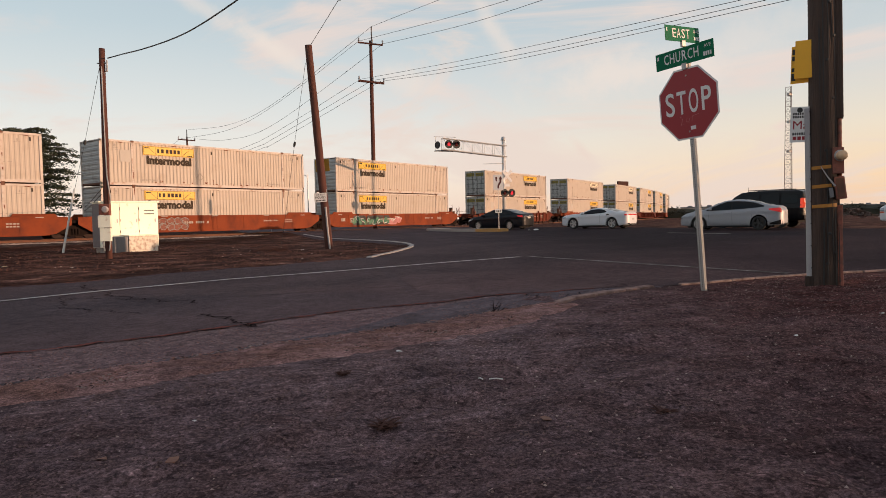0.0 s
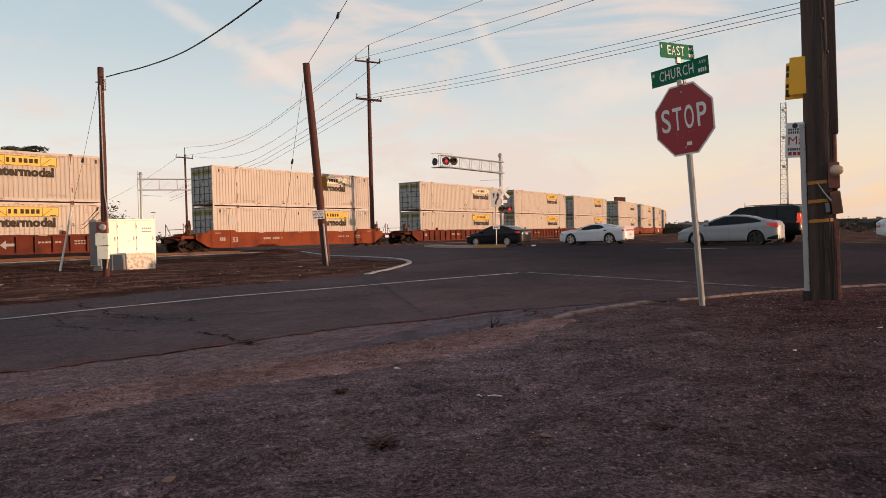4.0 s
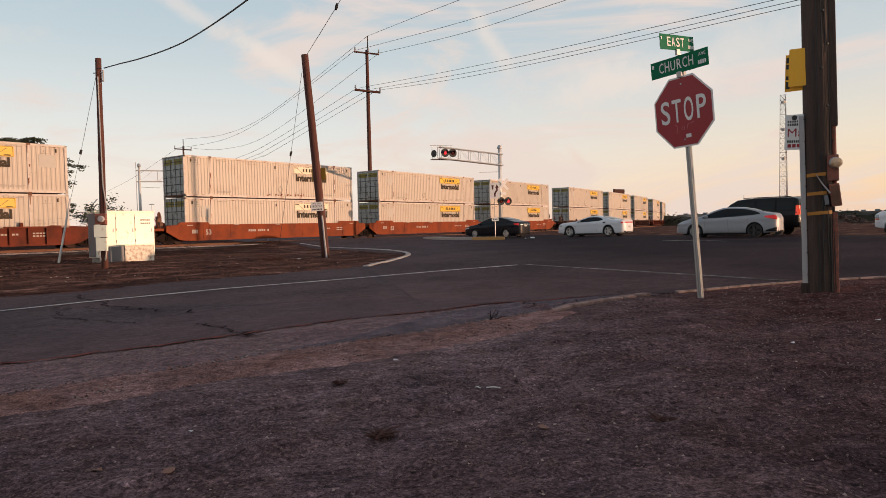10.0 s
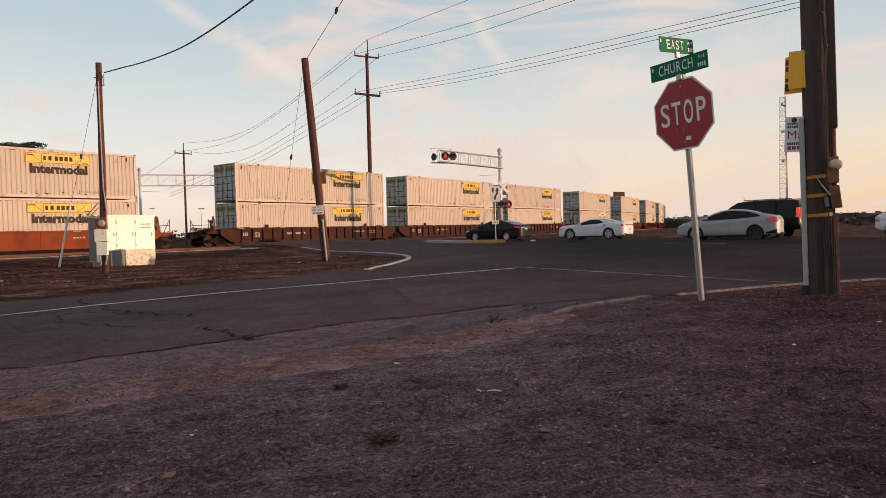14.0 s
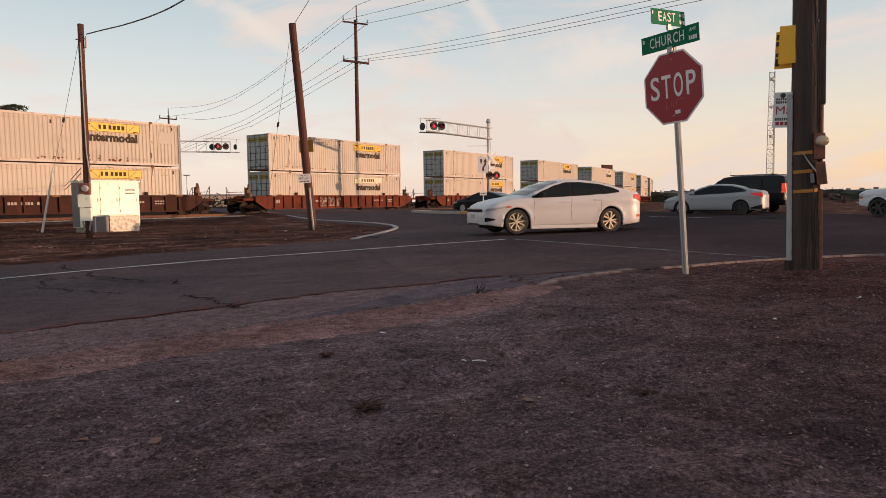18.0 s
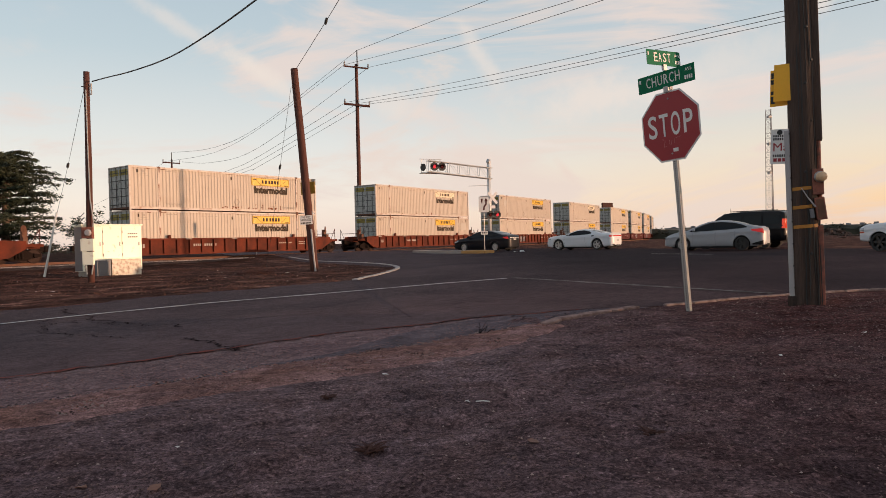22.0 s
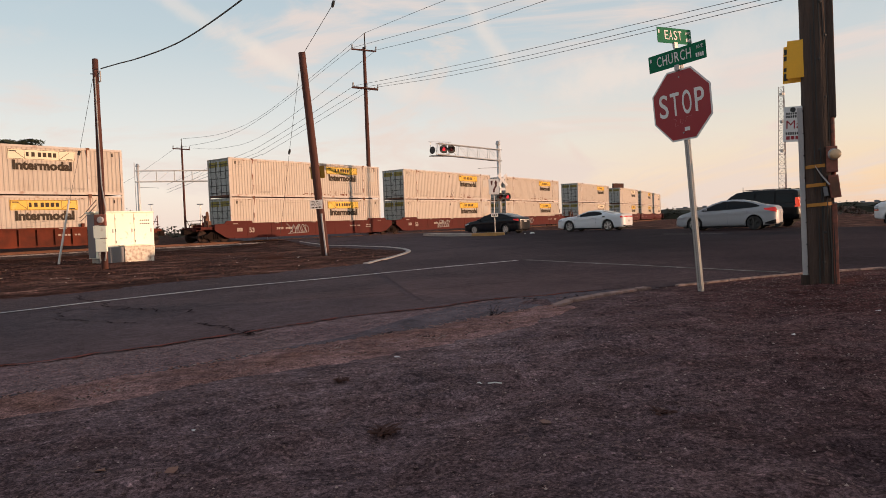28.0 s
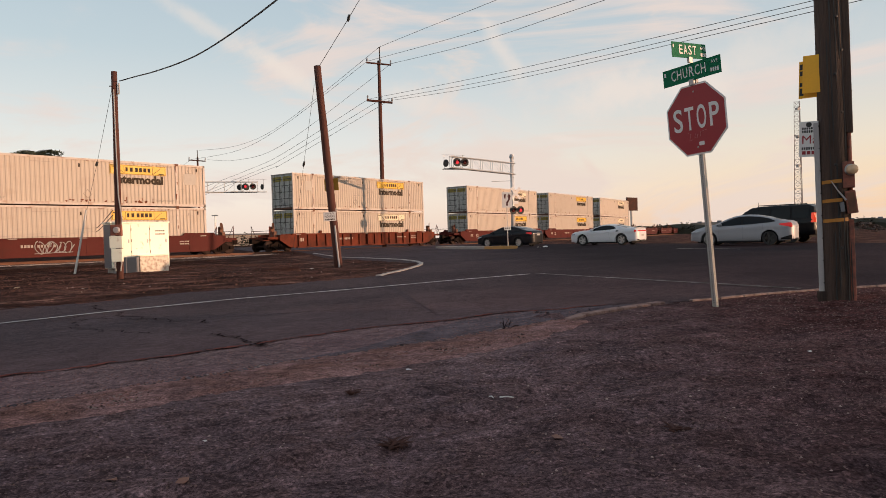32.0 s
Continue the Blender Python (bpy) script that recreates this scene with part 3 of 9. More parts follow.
def lettering(name, text, size, mat, parent, m, width=None, depth=0.003, bold=0.0):
    """Raised letters of the built-in font, centred, in the xz plane facing -y."""
    cu = bpy.data.curves.new(name, "FONT")
    cu.body, cu.size, cu.align_x, cu.align_y, cu.extrude = text, size, "CENTER", "CENTER", depth
    cu.resolution_u = 2 if size < 0.3 or size > 0.5 else 5
    cu.offset = bold
    tmp = new(name, cu)
    bpy.context.view_layer.update()
    me = bpy.data.meshes.new_from_object(tmp.evaluated_get(bpy.context.evaluated_depsgraph_get()))
    bpy.data.objects.remove(tmp)
    bpy.data.curves.remove(cu)
    xs = [v.co.x for v in me.vertices]
    k = width / (max(xs) - min(xs)) if width else 1.0
    me.transform(Matrix.Rotation(radians(90), 4, "X") @ Matrix.Diagonal((k, 1, 1, 1)))
    me.materials.clear()
    me.materials.append(mat)
    ob = new(name, me)
    ob.parent = parent
    ob.matrix_basis = m
    return ob


def thing(name, m, label, category, group="", kind=""):
    e = new(name)
    e.empty_display_size = 0.2
    e.matrix_basis = m
    return tagged(e, label, category, group, kind)


# ---- plan ----
EAST, CHURCH = 46.5, -22.0


def unit(deg):
    return Vector((math.sin(radians(deg)), math.cos(radians(deg)), 0))


EA, EN = unit(EAST), unit(EAST - 90)
CA, CR = unit(CHURCH), unit(CHURCH + 90)
TRACK_TURN, TRACK_OFF, BEND, BEND_END, RAIL_Z = 41.2, 43.65, 0.0020, 210.0, 0.13
_tn = unit(TRACK_TURN - 90)


def smooth01(a, b, v):
    t = min(1.0, max(0.0, (v - a) / (b - a)))
    return t * t * (3 - 2 * t)


def gz(x, y):
    """Height of the land: a gentle fall from right to left, level again far away."""
    return max(-0.17, min(0.13, -0.03 + 0.02 * x)) * (1 - smooth01(60, 140, math.hypot(x, y)))


def track(s, off=0.0):
    """Point on the line of the train's near side at s metres, and the heading there; off: metres across, away from the street corner."""
    h0 = radians(TRACK_TURN)
    p = _tn * TRACK_OFF
    s1 = max(0.0, min(s, BEND_END))
    h = h0 - BEND * s1
    if s < 0:
        p = p + Vector((math.sin(h0), math.cos(h0), 0)) * s
    else:
        p = p + Vector(((math.cos(h) - math.cos(h0)) / BEND, (math.sin(h0) - math.sin(h)) / BEND, 0))
        if s > BEND_END:
            p = p + Vector((math.sin(h), math.cos(h), 0)) * (s - BEND_END)
    return p + Vector((-math.cos(h), math.sin(h), 0)) * off, h


def on_track(s, length=16.15, z=RAIL_Z):
    """Pose of a vehicle or load of that length whose near corner is at s: x along the rails, y across them."""
    a, b = track(s)[0], track(s + length)[0]
    d = b - a
    return pose(a.x, a.y, z, 0, 0, math.degrees(math.atan2(d.y, d.x)))


# ---- land, roads, railway ----
def rows_of(lo, hi, near, far, centre=0.0):
    """Sample positions from lo to hi, dense near the centre, coarse far away."""
    out, v, step = [], 0.0, near
    while v < hi - centre:
        out.append(centre + v)
        v += step
        step = min(far, step * 1.09) if v > 7 else near
    out.append(hi)
    v, step = 0.0, near
    while v < centre - lo:
        v += step
        step = min(far, step * 1.09) if v > 7 else near
        out.append(max(lo, centre - v))
    return sorted(set(out))


def road_frame(x, y):
    p = Vector((x, y, 0))
    return p.dot(EA), p.dot(EN), p.dot(CA), p.dot(CR)


KERB_NEAR = [(1.11, 6.81), (1.29, 7.08), (1.59, 7.33), (1.98, 7.69), (2.37, 7.91), (2.73, 8.02), (3.1, 8.13), (3.77, 8.42), (4.59, 8.66), (5.62, 8.73), (6.8, 8.35), (7.9, 7.4), (8.9, 5.6), (9.9, 3.2), (11.5, -0.7), (15.5, -10.6), (30, -46)]
# the near side of the passing street: distance across it of the soil-filled crack, the gutter and the ragged edge
CRACK_B = ((-60, 6.1), (1.1, 6.03), (2.06, 5.79), (2.85, 5.76), (4.07, 5.70), (4.94, 5.37), (5.79, 5.23), (6.2, 4.90), (6.8, 4.63), (7.3, 4.22))
INNER_B = ((-60, 4.85), (0.86, 4.70), (1.9, 4.60), (2.5, 4.55), (3.26, 4.37), (4.06, 4.31), (5.36, 4.23), (5.81, 4.24), (6.2, 4.22), (6.73, 4.21), (7.16, 4.11), (7.4, 4.0))
OUTER_B = ((-60, 4.45), (0.78, 4.29), (1.65, 4.12), (2.2, 4.06), (2.85, 3.83), (3.3, 3.78), (4.5, 3.81), (5.1, 4.0), (5.5, 4.15))

# how far across the crossing street its paved edge lies, along that street
CHURCH_R = ((14, 4.2), (16.6, 4.7), (18.5, 5.75), (20.2, 6.85), (22.2, 7.6), (23.4, 8.05), (150, 8.05))


def table(tab, x):
    for (x0, y0), (x1, y1) in zip(tab, tab[1:]):
        if x <= x1:
            return y0 + (y1 - y0) * max(0.0, (x - x0) / (x1 - x0))
    return tab[-1][1]


def edge_gap(x, y):
    """Distance of a point on bare land from the paved edge; below zero on the pavement."""
    a, b, c, r = road_frame(x, y)
    if a < 5.5:
        if b > 9:
            return b - 13.7
        return table(OUTER_B, a) + 0.10 * noise.noise(Vector((a * 2.3, 5.0, 0.5))) - b
    if 1.1 <= x <= 8.9:
        g = (table(KERB_NEAR, x) - y) * 0.8
        if g > 0:
            return g
    if kerb_side(x, y) and (b < 14 or r > 8.2) and r < 26.5 and c < 140:
        return -1.0
    if 4.7 < b < 13.7 and a < 12:
        return -1.0
    return -1.0 if table(CHURCH_R, c) + 0.15 < r < 26.5 and 14.5 < c < 140 else 1.0


def kerb_side(x, y):
    """True where a point lies on the street side of the corner's edge."""
    return x >= 1.11 and y > table(KERB_NEAR, x)


def road_mask(x, y):
    """1 on the asphalt, 0 on bare land."""
    return 1.0 if edge_gap(x, y) < 0 else 0.0


def ground_height(x, y):
    """The land with its ruts and bumps; a little lower under the asphalt."""
    z, d = gz(x, y), math.hypot(x, y)
    gap = edge_gap(x, y)
    k = smooth01(0.0, 0.8, gap)
    if d < 70:
        z += 0.036 * k * noise.noise(Vector((x * 0.5, y * 0.7, 0.3)))
        if d < 40:
            z += 0.012 * k * noise.noise(Vector((x * 1.7, y * 2.3, 1.7)))
        if d < 16:
            w = noise.noise(Vector((x, y, 0)))
            z += 0.030 * k * noise.noise(Vector((x * 2.6 + 2 * w, y * 5.0, 4.1)))
            z += 0.015 * k * noise.noise(Vector((x * 7.0 + 2 * w, y * 11.0, 2.1)))
            if d < 9:
                z += 0.009 * k * noise.noise(Vector((x * 19.0, y * 24.0, 6.1)))
            # tyre tracks parallel to the street
            b = -x * math.cos(radians(EAST)) + y * math.sin(radians(EAST))
            for b0, up in ((1.45, 0.012), (2.55, 0.014), (3.05, 0.010), (0.2, 0.012), (-0.6, 0.012)):
                z += up * k * math.exp(-((b - b0 - 0.1 * noise.noise(Vector((x * 0.5, y * 0.5, b0)))) / 0.06) ** 2)
            for b0 in (2.2, 3.3, 0.6):
                z -= 0.018 * k * math.exp(-((b - b0 - 0.15 * noise.noise(Vector((x * 0.4, y * 0.4, b0)))) / 0.14) ** 2)
    if 20 < d < 90:
        r = road_frame(x, y)[3]
        z += (cross_rise(x, y) - gz(x, y)) * smooth01(4.0, 7.6, r) * (1 - smooth01(27.0, 31.0, r))
    if d < 400 and gap < 0.0:
        z -= 0.05
    return z


def build_ground():
    xs, ys = rows_of(-2600, 2600, 0.06, 160, 0.5), rows_of(-600, 3800, 0.055, 160, 4.0)
    verts, faces = [], []
    for y in ys:
        for x in xs:
            verts.append((x, y, ground_height(x, y)))
    w = len(xs)
    for j in range(len(ys) - 1):
        for i in range(w - 1):
            faces.append((j * w + i, j * w + i + 1, (j + 1) * w + i + 1, (j + 1) * w + i))
    me = bpy.data.meshes.new("ground")
    me.from_pydata(verts, [], faces)
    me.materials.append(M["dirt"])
    me.materials.append(M["verge_dirt"])
    for f in me.polygons:
        f.use_smooth = True
        c = f.center
        if c.x > 9 and c.y > 14 or -c.x * math.cos(radians(EAST)) + c.y * math.sin(radians(EAST)) > 10:
            f.material_index = 1
    return tagged(new("ground", me), "bare packed brown dirt with tyre tracks and pebbles", "ground", kind="structure")


def cross_rise(x, y):
    """The street climbs to the level of the rails at the crossing."""
    d = Vector((x, y, 0)).dot(_tn) - TRACK_OFF
    return gz(x, y) + (RAIL_Z - 0.015 - gz(x, y)) * smooth01(-13, -2, d) * (1 - smooth01(5, 18, d))


def sheet(name, outline_fn, u_rows, mat, label, category, lift, across=12):
    """A strip laid on the land: outline_fn(u) gives its two edges."""
    verts, faces = [], []
    for u in u_rows:
        p, q = outline_fn(u)
        for i in range(across + 1):
            v = p.lerp(q, i / across)
            verts.append((v.x, v.y, cross_rise(v.x, v.y) + lift))
    w = across + 1
    for j in range(len(u_rows) - 1):
        for i in range(across):
            faces.append((j * w + i, j * w + i + 1, (j + 1) * w + i + 1, (j + 1) * w + i))
    me = bpy.data.meshes.new(name)
    me.from_pydata(verts, [], faces)
    me.materials.append(mat)
    return tagged(new(name, me), label, category, kind="structure")


def wob(u, amp, seed, f=0.8):
    return amp * noise.noise(Vector((u * f, seed, 0.5))) + amp * 0.5 * noise.noise(Vector((u * f * 3.1, seed, 2.5)))


def ep(a, b):
    """A point on the street that passes the corner: a along it, b across it."""
    return EA * a + EN * b


def cp(c, r):
    """A point on the street that crosses the railway: c along it, r across it."""
    return CA * c + CR * r


def build_roads():
    # the passing street: sound asphalt to the crack, old asphalt, a silted gutter and a ragged gravel edge
    us = [-60 + 0.35 * i for i in range(205)]
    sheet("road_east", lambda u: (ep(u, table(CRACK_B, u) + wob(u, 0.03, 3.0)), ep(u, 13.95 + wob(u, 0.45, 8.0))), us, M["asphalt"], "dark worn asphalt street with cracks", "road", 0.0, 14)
    us = [-60 + 0.6 * i for i in range(100)] + [0.1 * i for i in range(74)]
    sheet("road_shoulder", lambda u: (ep(u, table(INNER_B, u) - 0.05), ep(u, table(CRACK_B, u) + 0.06)), us, M["old_asphalt"], "bleached reddish old asphalt along the street", "road", -0.004, 10)
    GUTTER_W = lambda u: min(table(CRACK_B, u) - table(INNER_B, u), 0.12 + 0.75 * smooth01(2.4, 5.0, u))
    sheet("gutter", lambda u: (ep(u, table(INNER_B, u) - 0.02 + wob(u, 0.05, 2.0, 1.4)), ep(u, table(INNER_B, u) + GUTTER_W(u) + wob(u, 0.08, 7.0, 1.1))), us, M["gutter"], "grey silt lying in the shallow gutter", "road", 0.002, 6)
    us = [-60 + 0.6 * i for i in range(100)] + [0.08 * i for i in range(70)]
    gravel = sheet("gravel_edge", lambda u: (ep(u, table(OUTER_B, u) - 0.24 + 0.10 * noise.noise(Vector((u * 2.3, 5.0, 0.5)))), ep(u, table(INNER_B, u) + wob(u, 0.04, 2.0, 1.4))), us, M["broken_asphalt"], "crumbling reddish gravel edge of the street", "road", 0.012, 14)
    for i, v in enumerate(gravel.data.vertices):
        v.co.z += 0.010 * noise.noise(v.co * 3.1) + 0.010 * noise.noise(v.co * 11.0) - (0.05, 0.022, 0.012, 0.006, 0.003)[min(i % 15, 4)] * (i % 15 < 5)
    # the crossing street over the railway
    us = [14 + 0.5 * i for i in range(20)] + [24 + 1.0 * i for i in range(122)]
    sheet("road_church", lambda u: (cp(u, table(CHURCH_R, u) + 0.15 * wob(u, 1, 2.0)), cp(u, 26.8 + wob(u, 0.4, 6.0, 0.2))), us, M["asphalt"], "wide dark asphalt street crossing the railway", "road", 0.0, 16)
    # the open paved corner, from the near edge outwards
    edge = [(-0.12, 7.29), (0.59, 7.78), (1.13, 7.86), (1.75, 8.05), (2.37, 7.98)] + KERB_NEAR[5:]
    pts = [Vector((x, y, 0)) for x, y in edge]

    def corner(u):
        i = min(int(u), len(pts) - 2)
        p = pts[i].lerp(pts[i + 1], u - i)
        q = cp(22, 26.8) if u > 12 else Vector((-1.9, 17.1, 0)).lerp(cp(22, 26.8), smooth01(0, 12, u))
        if u > 12:
            q = cp(22 - (u - 12) * 16, 26.8)
        return p , q
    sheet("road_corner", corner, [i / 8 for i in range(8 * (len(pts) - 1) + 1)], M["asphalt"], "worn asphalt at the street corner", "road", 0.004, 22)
    # the centre line and the stop line
    def strip(name, pts, width, mat, label, lift):
        verts, faces = [], []
        for i, p in enumerate(pts):
            d = (pts[min(i + 1, len(pts) - 1)] - pts[max(0, i - 1)]).normalized()
            n = Vector((-d.y, d.x, 0)) * (width / 2 * (1 + (0.3 if mat not in (M["crack"], M["soil_crack"]) else 0.9) * noise.noise(p * (2.0 if mat not in (M["crack"], M["soil_crack"]) else 5.0))))
            for q in (p + n, p - n):
                verts.append((q.x, q.y, cross_rise(q.x, q.y) + lift))
        for i in range(len(pts) - 1):
            faces.append((2 * i, 2 * i + 1, 2 * i + 3, 2 * i + 2))
        me = bpy.data.meshes.new(name)
        me.from_pydata(verts, [], faces)
        me.materials.append(mat)
        return tagged(new(name, me), label, "road marking", kind="structure")
    cl = [(-12.9, 1.6), (-9.5, 5.6), (-6.09, 9.38), (-5.32, 10.28), (-3.73, 11.7), (-1.95, 12.71), (0.16, 14.1), (1.78, 14.95)]
    pts2 = []
    for p, q in zip(cl, cl[1:]):
        p, q = Vector((*p, 0)), Vector((*q, 0))
        pts2 += [p.lerp(q, i / 10) for i in range(10)]
    strip("centre_line", pts2, 0.16, M["line"], "worn pale painted line along the street", 0.010)
    p, q = Vector((1.78, 14.95, 0)), Vector((4.43, 8.85, 0))
    strip("stop_line", [p.lerp(q, i / 24) for i in range(25)], 0.13, M["faded_line"], "faded painted stop line", 0.011)
    p, q = Vector((8.9, 27.6, 0)), Vector((10.2, 24.6, 0))
    strip("lane_line", [p.lerp(q, i / 6) for i in range(7)], 0.14, M["line"], "short worn white lane line", 0.011)
    # cracks: thin dark wandering strips
    rnd = random.Random(4)

    def crack(a, b, n, amp, w, mat, name="crack"):
        pts = []
        for i in range(n + 1):
            t = i / n
            d = (b - a)
            nn = Vector((-d.y, d.x, 0)).normalized()
            pts.append(a.lerp(b, t) + nn * (amp * noise.noise(Vector((t * 6, a.x * 3.1, a.y))) + amp * 0.4 * noise.noise(Vector((t * 23, a.x, a.y * 2.3)))))
        return strip(name, pts, w, mat, "crack in the asphalt" if mat is M["crack"] else "earth-filled crack along the edge of the asphalt", 0.007)
    rows = [-30 + 0.5 * i for i in range(62)] + [1.0 + 0.018 * i for i in range(324)]

    def edge_at(u):
        return table(CRACK_B, u) + 0.07 * noise.noise(Vector((u * 1.9, 1, 1))) + 0.05 * noise.noise(Vector((u * 6, 1, 1))) + 0.025 * noise.noise(Vector((u * 24, 1, 1)))

    def ragged(name, run, lo, hi, mat, label, lift):
        """A strip with two edges of its own, broken and uneven."""
        verts, faces = [], []
        for u in run:
            for o in (lo(u), hi(u)):
                q = ep(u, edge_at(u) + o)
                verts.append((q.x, q.y, cross_rise(q.x, q.y) + lift))
        for i in range(len(run) - 1):
            faces.append((2 * i, 2 * i + 1, 2 * i + 3, 2 * i + 2))
        me = bpy.data.meshes.new(name)
        me.from_pydata(verts, [], faces)
        me.materials.append(mat)
        tagged(new(name, me), label, "road marking", kind="structure")

    n1 = lambda u, f, k: noise.noise(Vector((u * f, k, 0.7)))
    ragged("edge_crack", rows, lambda u: -0.022 - 0.05 * n1(u, 5, 2) - 0.03 * n1(u, 21, 3), lambda u: 0.024 + 0.04 * n1(u, 4, 5) + 0.03 * n1(u, 19, 6), M["soil_crack"], "earth-filled crack along the edge of the asphalt", 0.007)
    ragged("edge_crack", rows, lambda u: 0.012 + 0.03 * n1(u, 6, 8), lambda u: 0.012 + 0.03 * n1(u, 6, 8) + max(0.0, 0.030 * n1(u, 9, 9) - 0.003), M["crack"], "dark gap in the crack", 0.0105)
    for x0, y0, x1, y1, w in ((-6.3, 11.8, -4.26, 9.05, 0.045), (-4.3, 9.1, -2.9, 8.2, 0.035), (-5.5, 9.9, -4.6, 8.2, 0.03), (-4.6, 8.2, -3.3, 7.3, 0.03), (-2.5, 7.1, -1.85, 6.25, 0.04),
                              (-12, 5.5, -4.5, 9.6, 0.025), (-3, 8.6, 2.6, 10.2, 0.025), (-0.46, 5.75, -0.3, 5.05, 0.04), (-0.40, 5.72, -0.22, 4.95, 0.05), (0.9, 7.7, 1.2, 6.95, 0.04), (1.2, 7.3, 2.4, 8.6, 0.02), (1.6, 9.2, 6.5, 10.6, 0.012), (3, 11, 9, 14, 0.012), (-1, 11.5, 5, 17, 0.010), (-2, 9.5, -0.5, 12.0, 0.012), (-5.0, 9.5, -3.9, 8.75, 0.03), (-1.85, 6.25, -1.6, 6.05, 0.04)):
        crack(Vector((x0, y0, 0)), Vector((x1, y1, 0)), 90, 0.20, w * 0.5, M["crack"])


def build_kerbs():
    """Worn concrete kerb pieces along an outline; each piece is a part."""
    def run(name, pts, w, h, mat, label, piece=1.2):
        root = thing(name, pose(0, 0, 0), label, "kerb", kind="structure")
        for i, (p, q) in enumerate(zip(pts, pts[1:])):
            d = (q - p).normalized()
            n = Vector((-d.y, d.x, 0)) * w / 2
            g = d * 0.012
            bm = bmesh.new()
            z0, z1 = cross_rise(p.x, p.y), cross_rise(q.x, q.y)
            dz = 0.35 * h * noise.noise(p * 2.3)
            p = p + n.normalized() * 0.02 * noise.noise(p * 3.7)
            vs = [bm.verts.new((*v.xy, z)) for v, z in ((p + g + n, z0 - 0.1), (q - g + n, z1 - 0.1), (q - g - n, z1 - 0.1), (p + g - n, z0 - 0.1), (p + g + n, z0 + h + dz), (q - g + n, z1 + h + dz), (q - g - n, z1 + h + dz), (p + g - n, z0 + h + dz))]
            for f in ((0, 3, 2, 1), (4, 5, 6, 7), (0, 1, 5, 4), (1, 2, 6, 5), (2, 3, 7, 6), (3, 0, 4, 7)):
                bm.faces.new([vs[k] for k in f])
            bmesh.ops.bevel(bm, geom=[e for e in bm.edges if e.verts[0].co.z > z0 and e.verts[1].co.z > z0], offset=0.008, segments=1, affect="EDGES")
            part("kerbstone", bm, mat, root)
        return root
    # far corner: from the railway along the crossing street, round the tip, and a short way back
    pts = [Vector((*p, 0)) for p in ((-9.5, 46.2), (-8.6, 44.5), (-7.7, 42.8), (-6.85, 41.1), (-6.0, 39.4), (-5.3, 37.8), (-4.6, 36.2), (-4.0, 34.7), (-3.4, 33.2), (-2.9, 31.8), (-2.4, 30.5), (-2.05, 29.2), (-1.75, 28), (-1.5, 26.9), (-1.33, 25.8), (-1.2, 24.6), (-1.15, 23.5), (-1.2, 22.4), (-1.3, 21.3), (-1.4, 20.4), (-1.52, 19.5), (-1.65, 18.7), (-1.77, 18), (-1.92, 17.16))]
    fine_pts = []
    for p, q in zip(pts, pts[1:]):
        side = Vector((-(q - p).y, (q - p).x, 0)).normalized()
        fine_pts += [p.lerp(q, k / 3) + side * 0.05 * noise.noise((p + q * k) * 1.7) for k in range(3)]
    fine_pts.append(pts[-1])
    run("kerb_far_corner", fine_pts, 0.15, 0.028, M["kerb_white"], "pale worn concrete kerb round the dirt corner")
    # near corner: low broken edge beside the stop sign, then a mere line of crumbled concrete
    def along(corners, step):
        out = []
        for (x0, y0), (x1, y1) in zip(corners, corners[1:]):
            n = max(1, int(math.hypot(x1 - x0, y1 - y0) / step))
            out += [Vector((x0 + (x1 - x0) * i / n, y0 + (y1 - y0) * i / n + 0.05 * noise.noise(Vector((x0 + i * 1.7, y0, 0))), 0)) for i in range(n)]
        return out
    run("kerb_near_corner", along(KERB_NEAR[:6], 0.22), 0.11, 0.030, M["kerb_red"], "broken low concrete edge stained by earth")
    run("kerb_crumbled", along(KERB_NEAR[5:12], 0.30), 0.07, 0.024, M["kerb_dull"], "crumbled line of concrete along the dirt")


def build_median():
    """Traffic island before the crossing, with a yellow nose."""
    root = thing("median_island", pose(0, 0, 0), "low concrete traffic island with a yellow painted nose", "traffic island", kind="structure")
    a = Vector((4.0, 42.9, 0)) - CR * 0.6
    for i in range(9):
        p, q = a + CA * (i * 1.3), a + CA * (i * 1.3 + 1.27)
        n = CR * 0.55
        z = cross_rise(p.x, p.y)
        bm = bmesh.new()
        if i == 0:
            ring = [p - n, p - n * 0.55 - CA * 0.4, p + n * 0.55 - CA * 0.4, p + n, q + n, q - n]
        else:
            ring = [p - n, p + n, q + n, q - n]
        lo = [bm.verts.new((v.x, v.y, z - 0.1)) for v in ring]
        hi = [bm.verts.new((v.x, v.y, z + 0.17)) for v in ring]
        bm.faces.new(hi)
        for k in range(len(ring)):
            bm.faces.new((lo[k], lo[(k + 1) % len(ring)], hi[(k + 1) % len(ring)], hi[k]))
        bmesh.ops.recalc_face_normals(bm, faces=bm.faces)
        part("island_block", bm, M["kerb_yellow"] if i < 2 else M["concrete"], root, "yellow painted nose" if i < 2 else "")
    return root


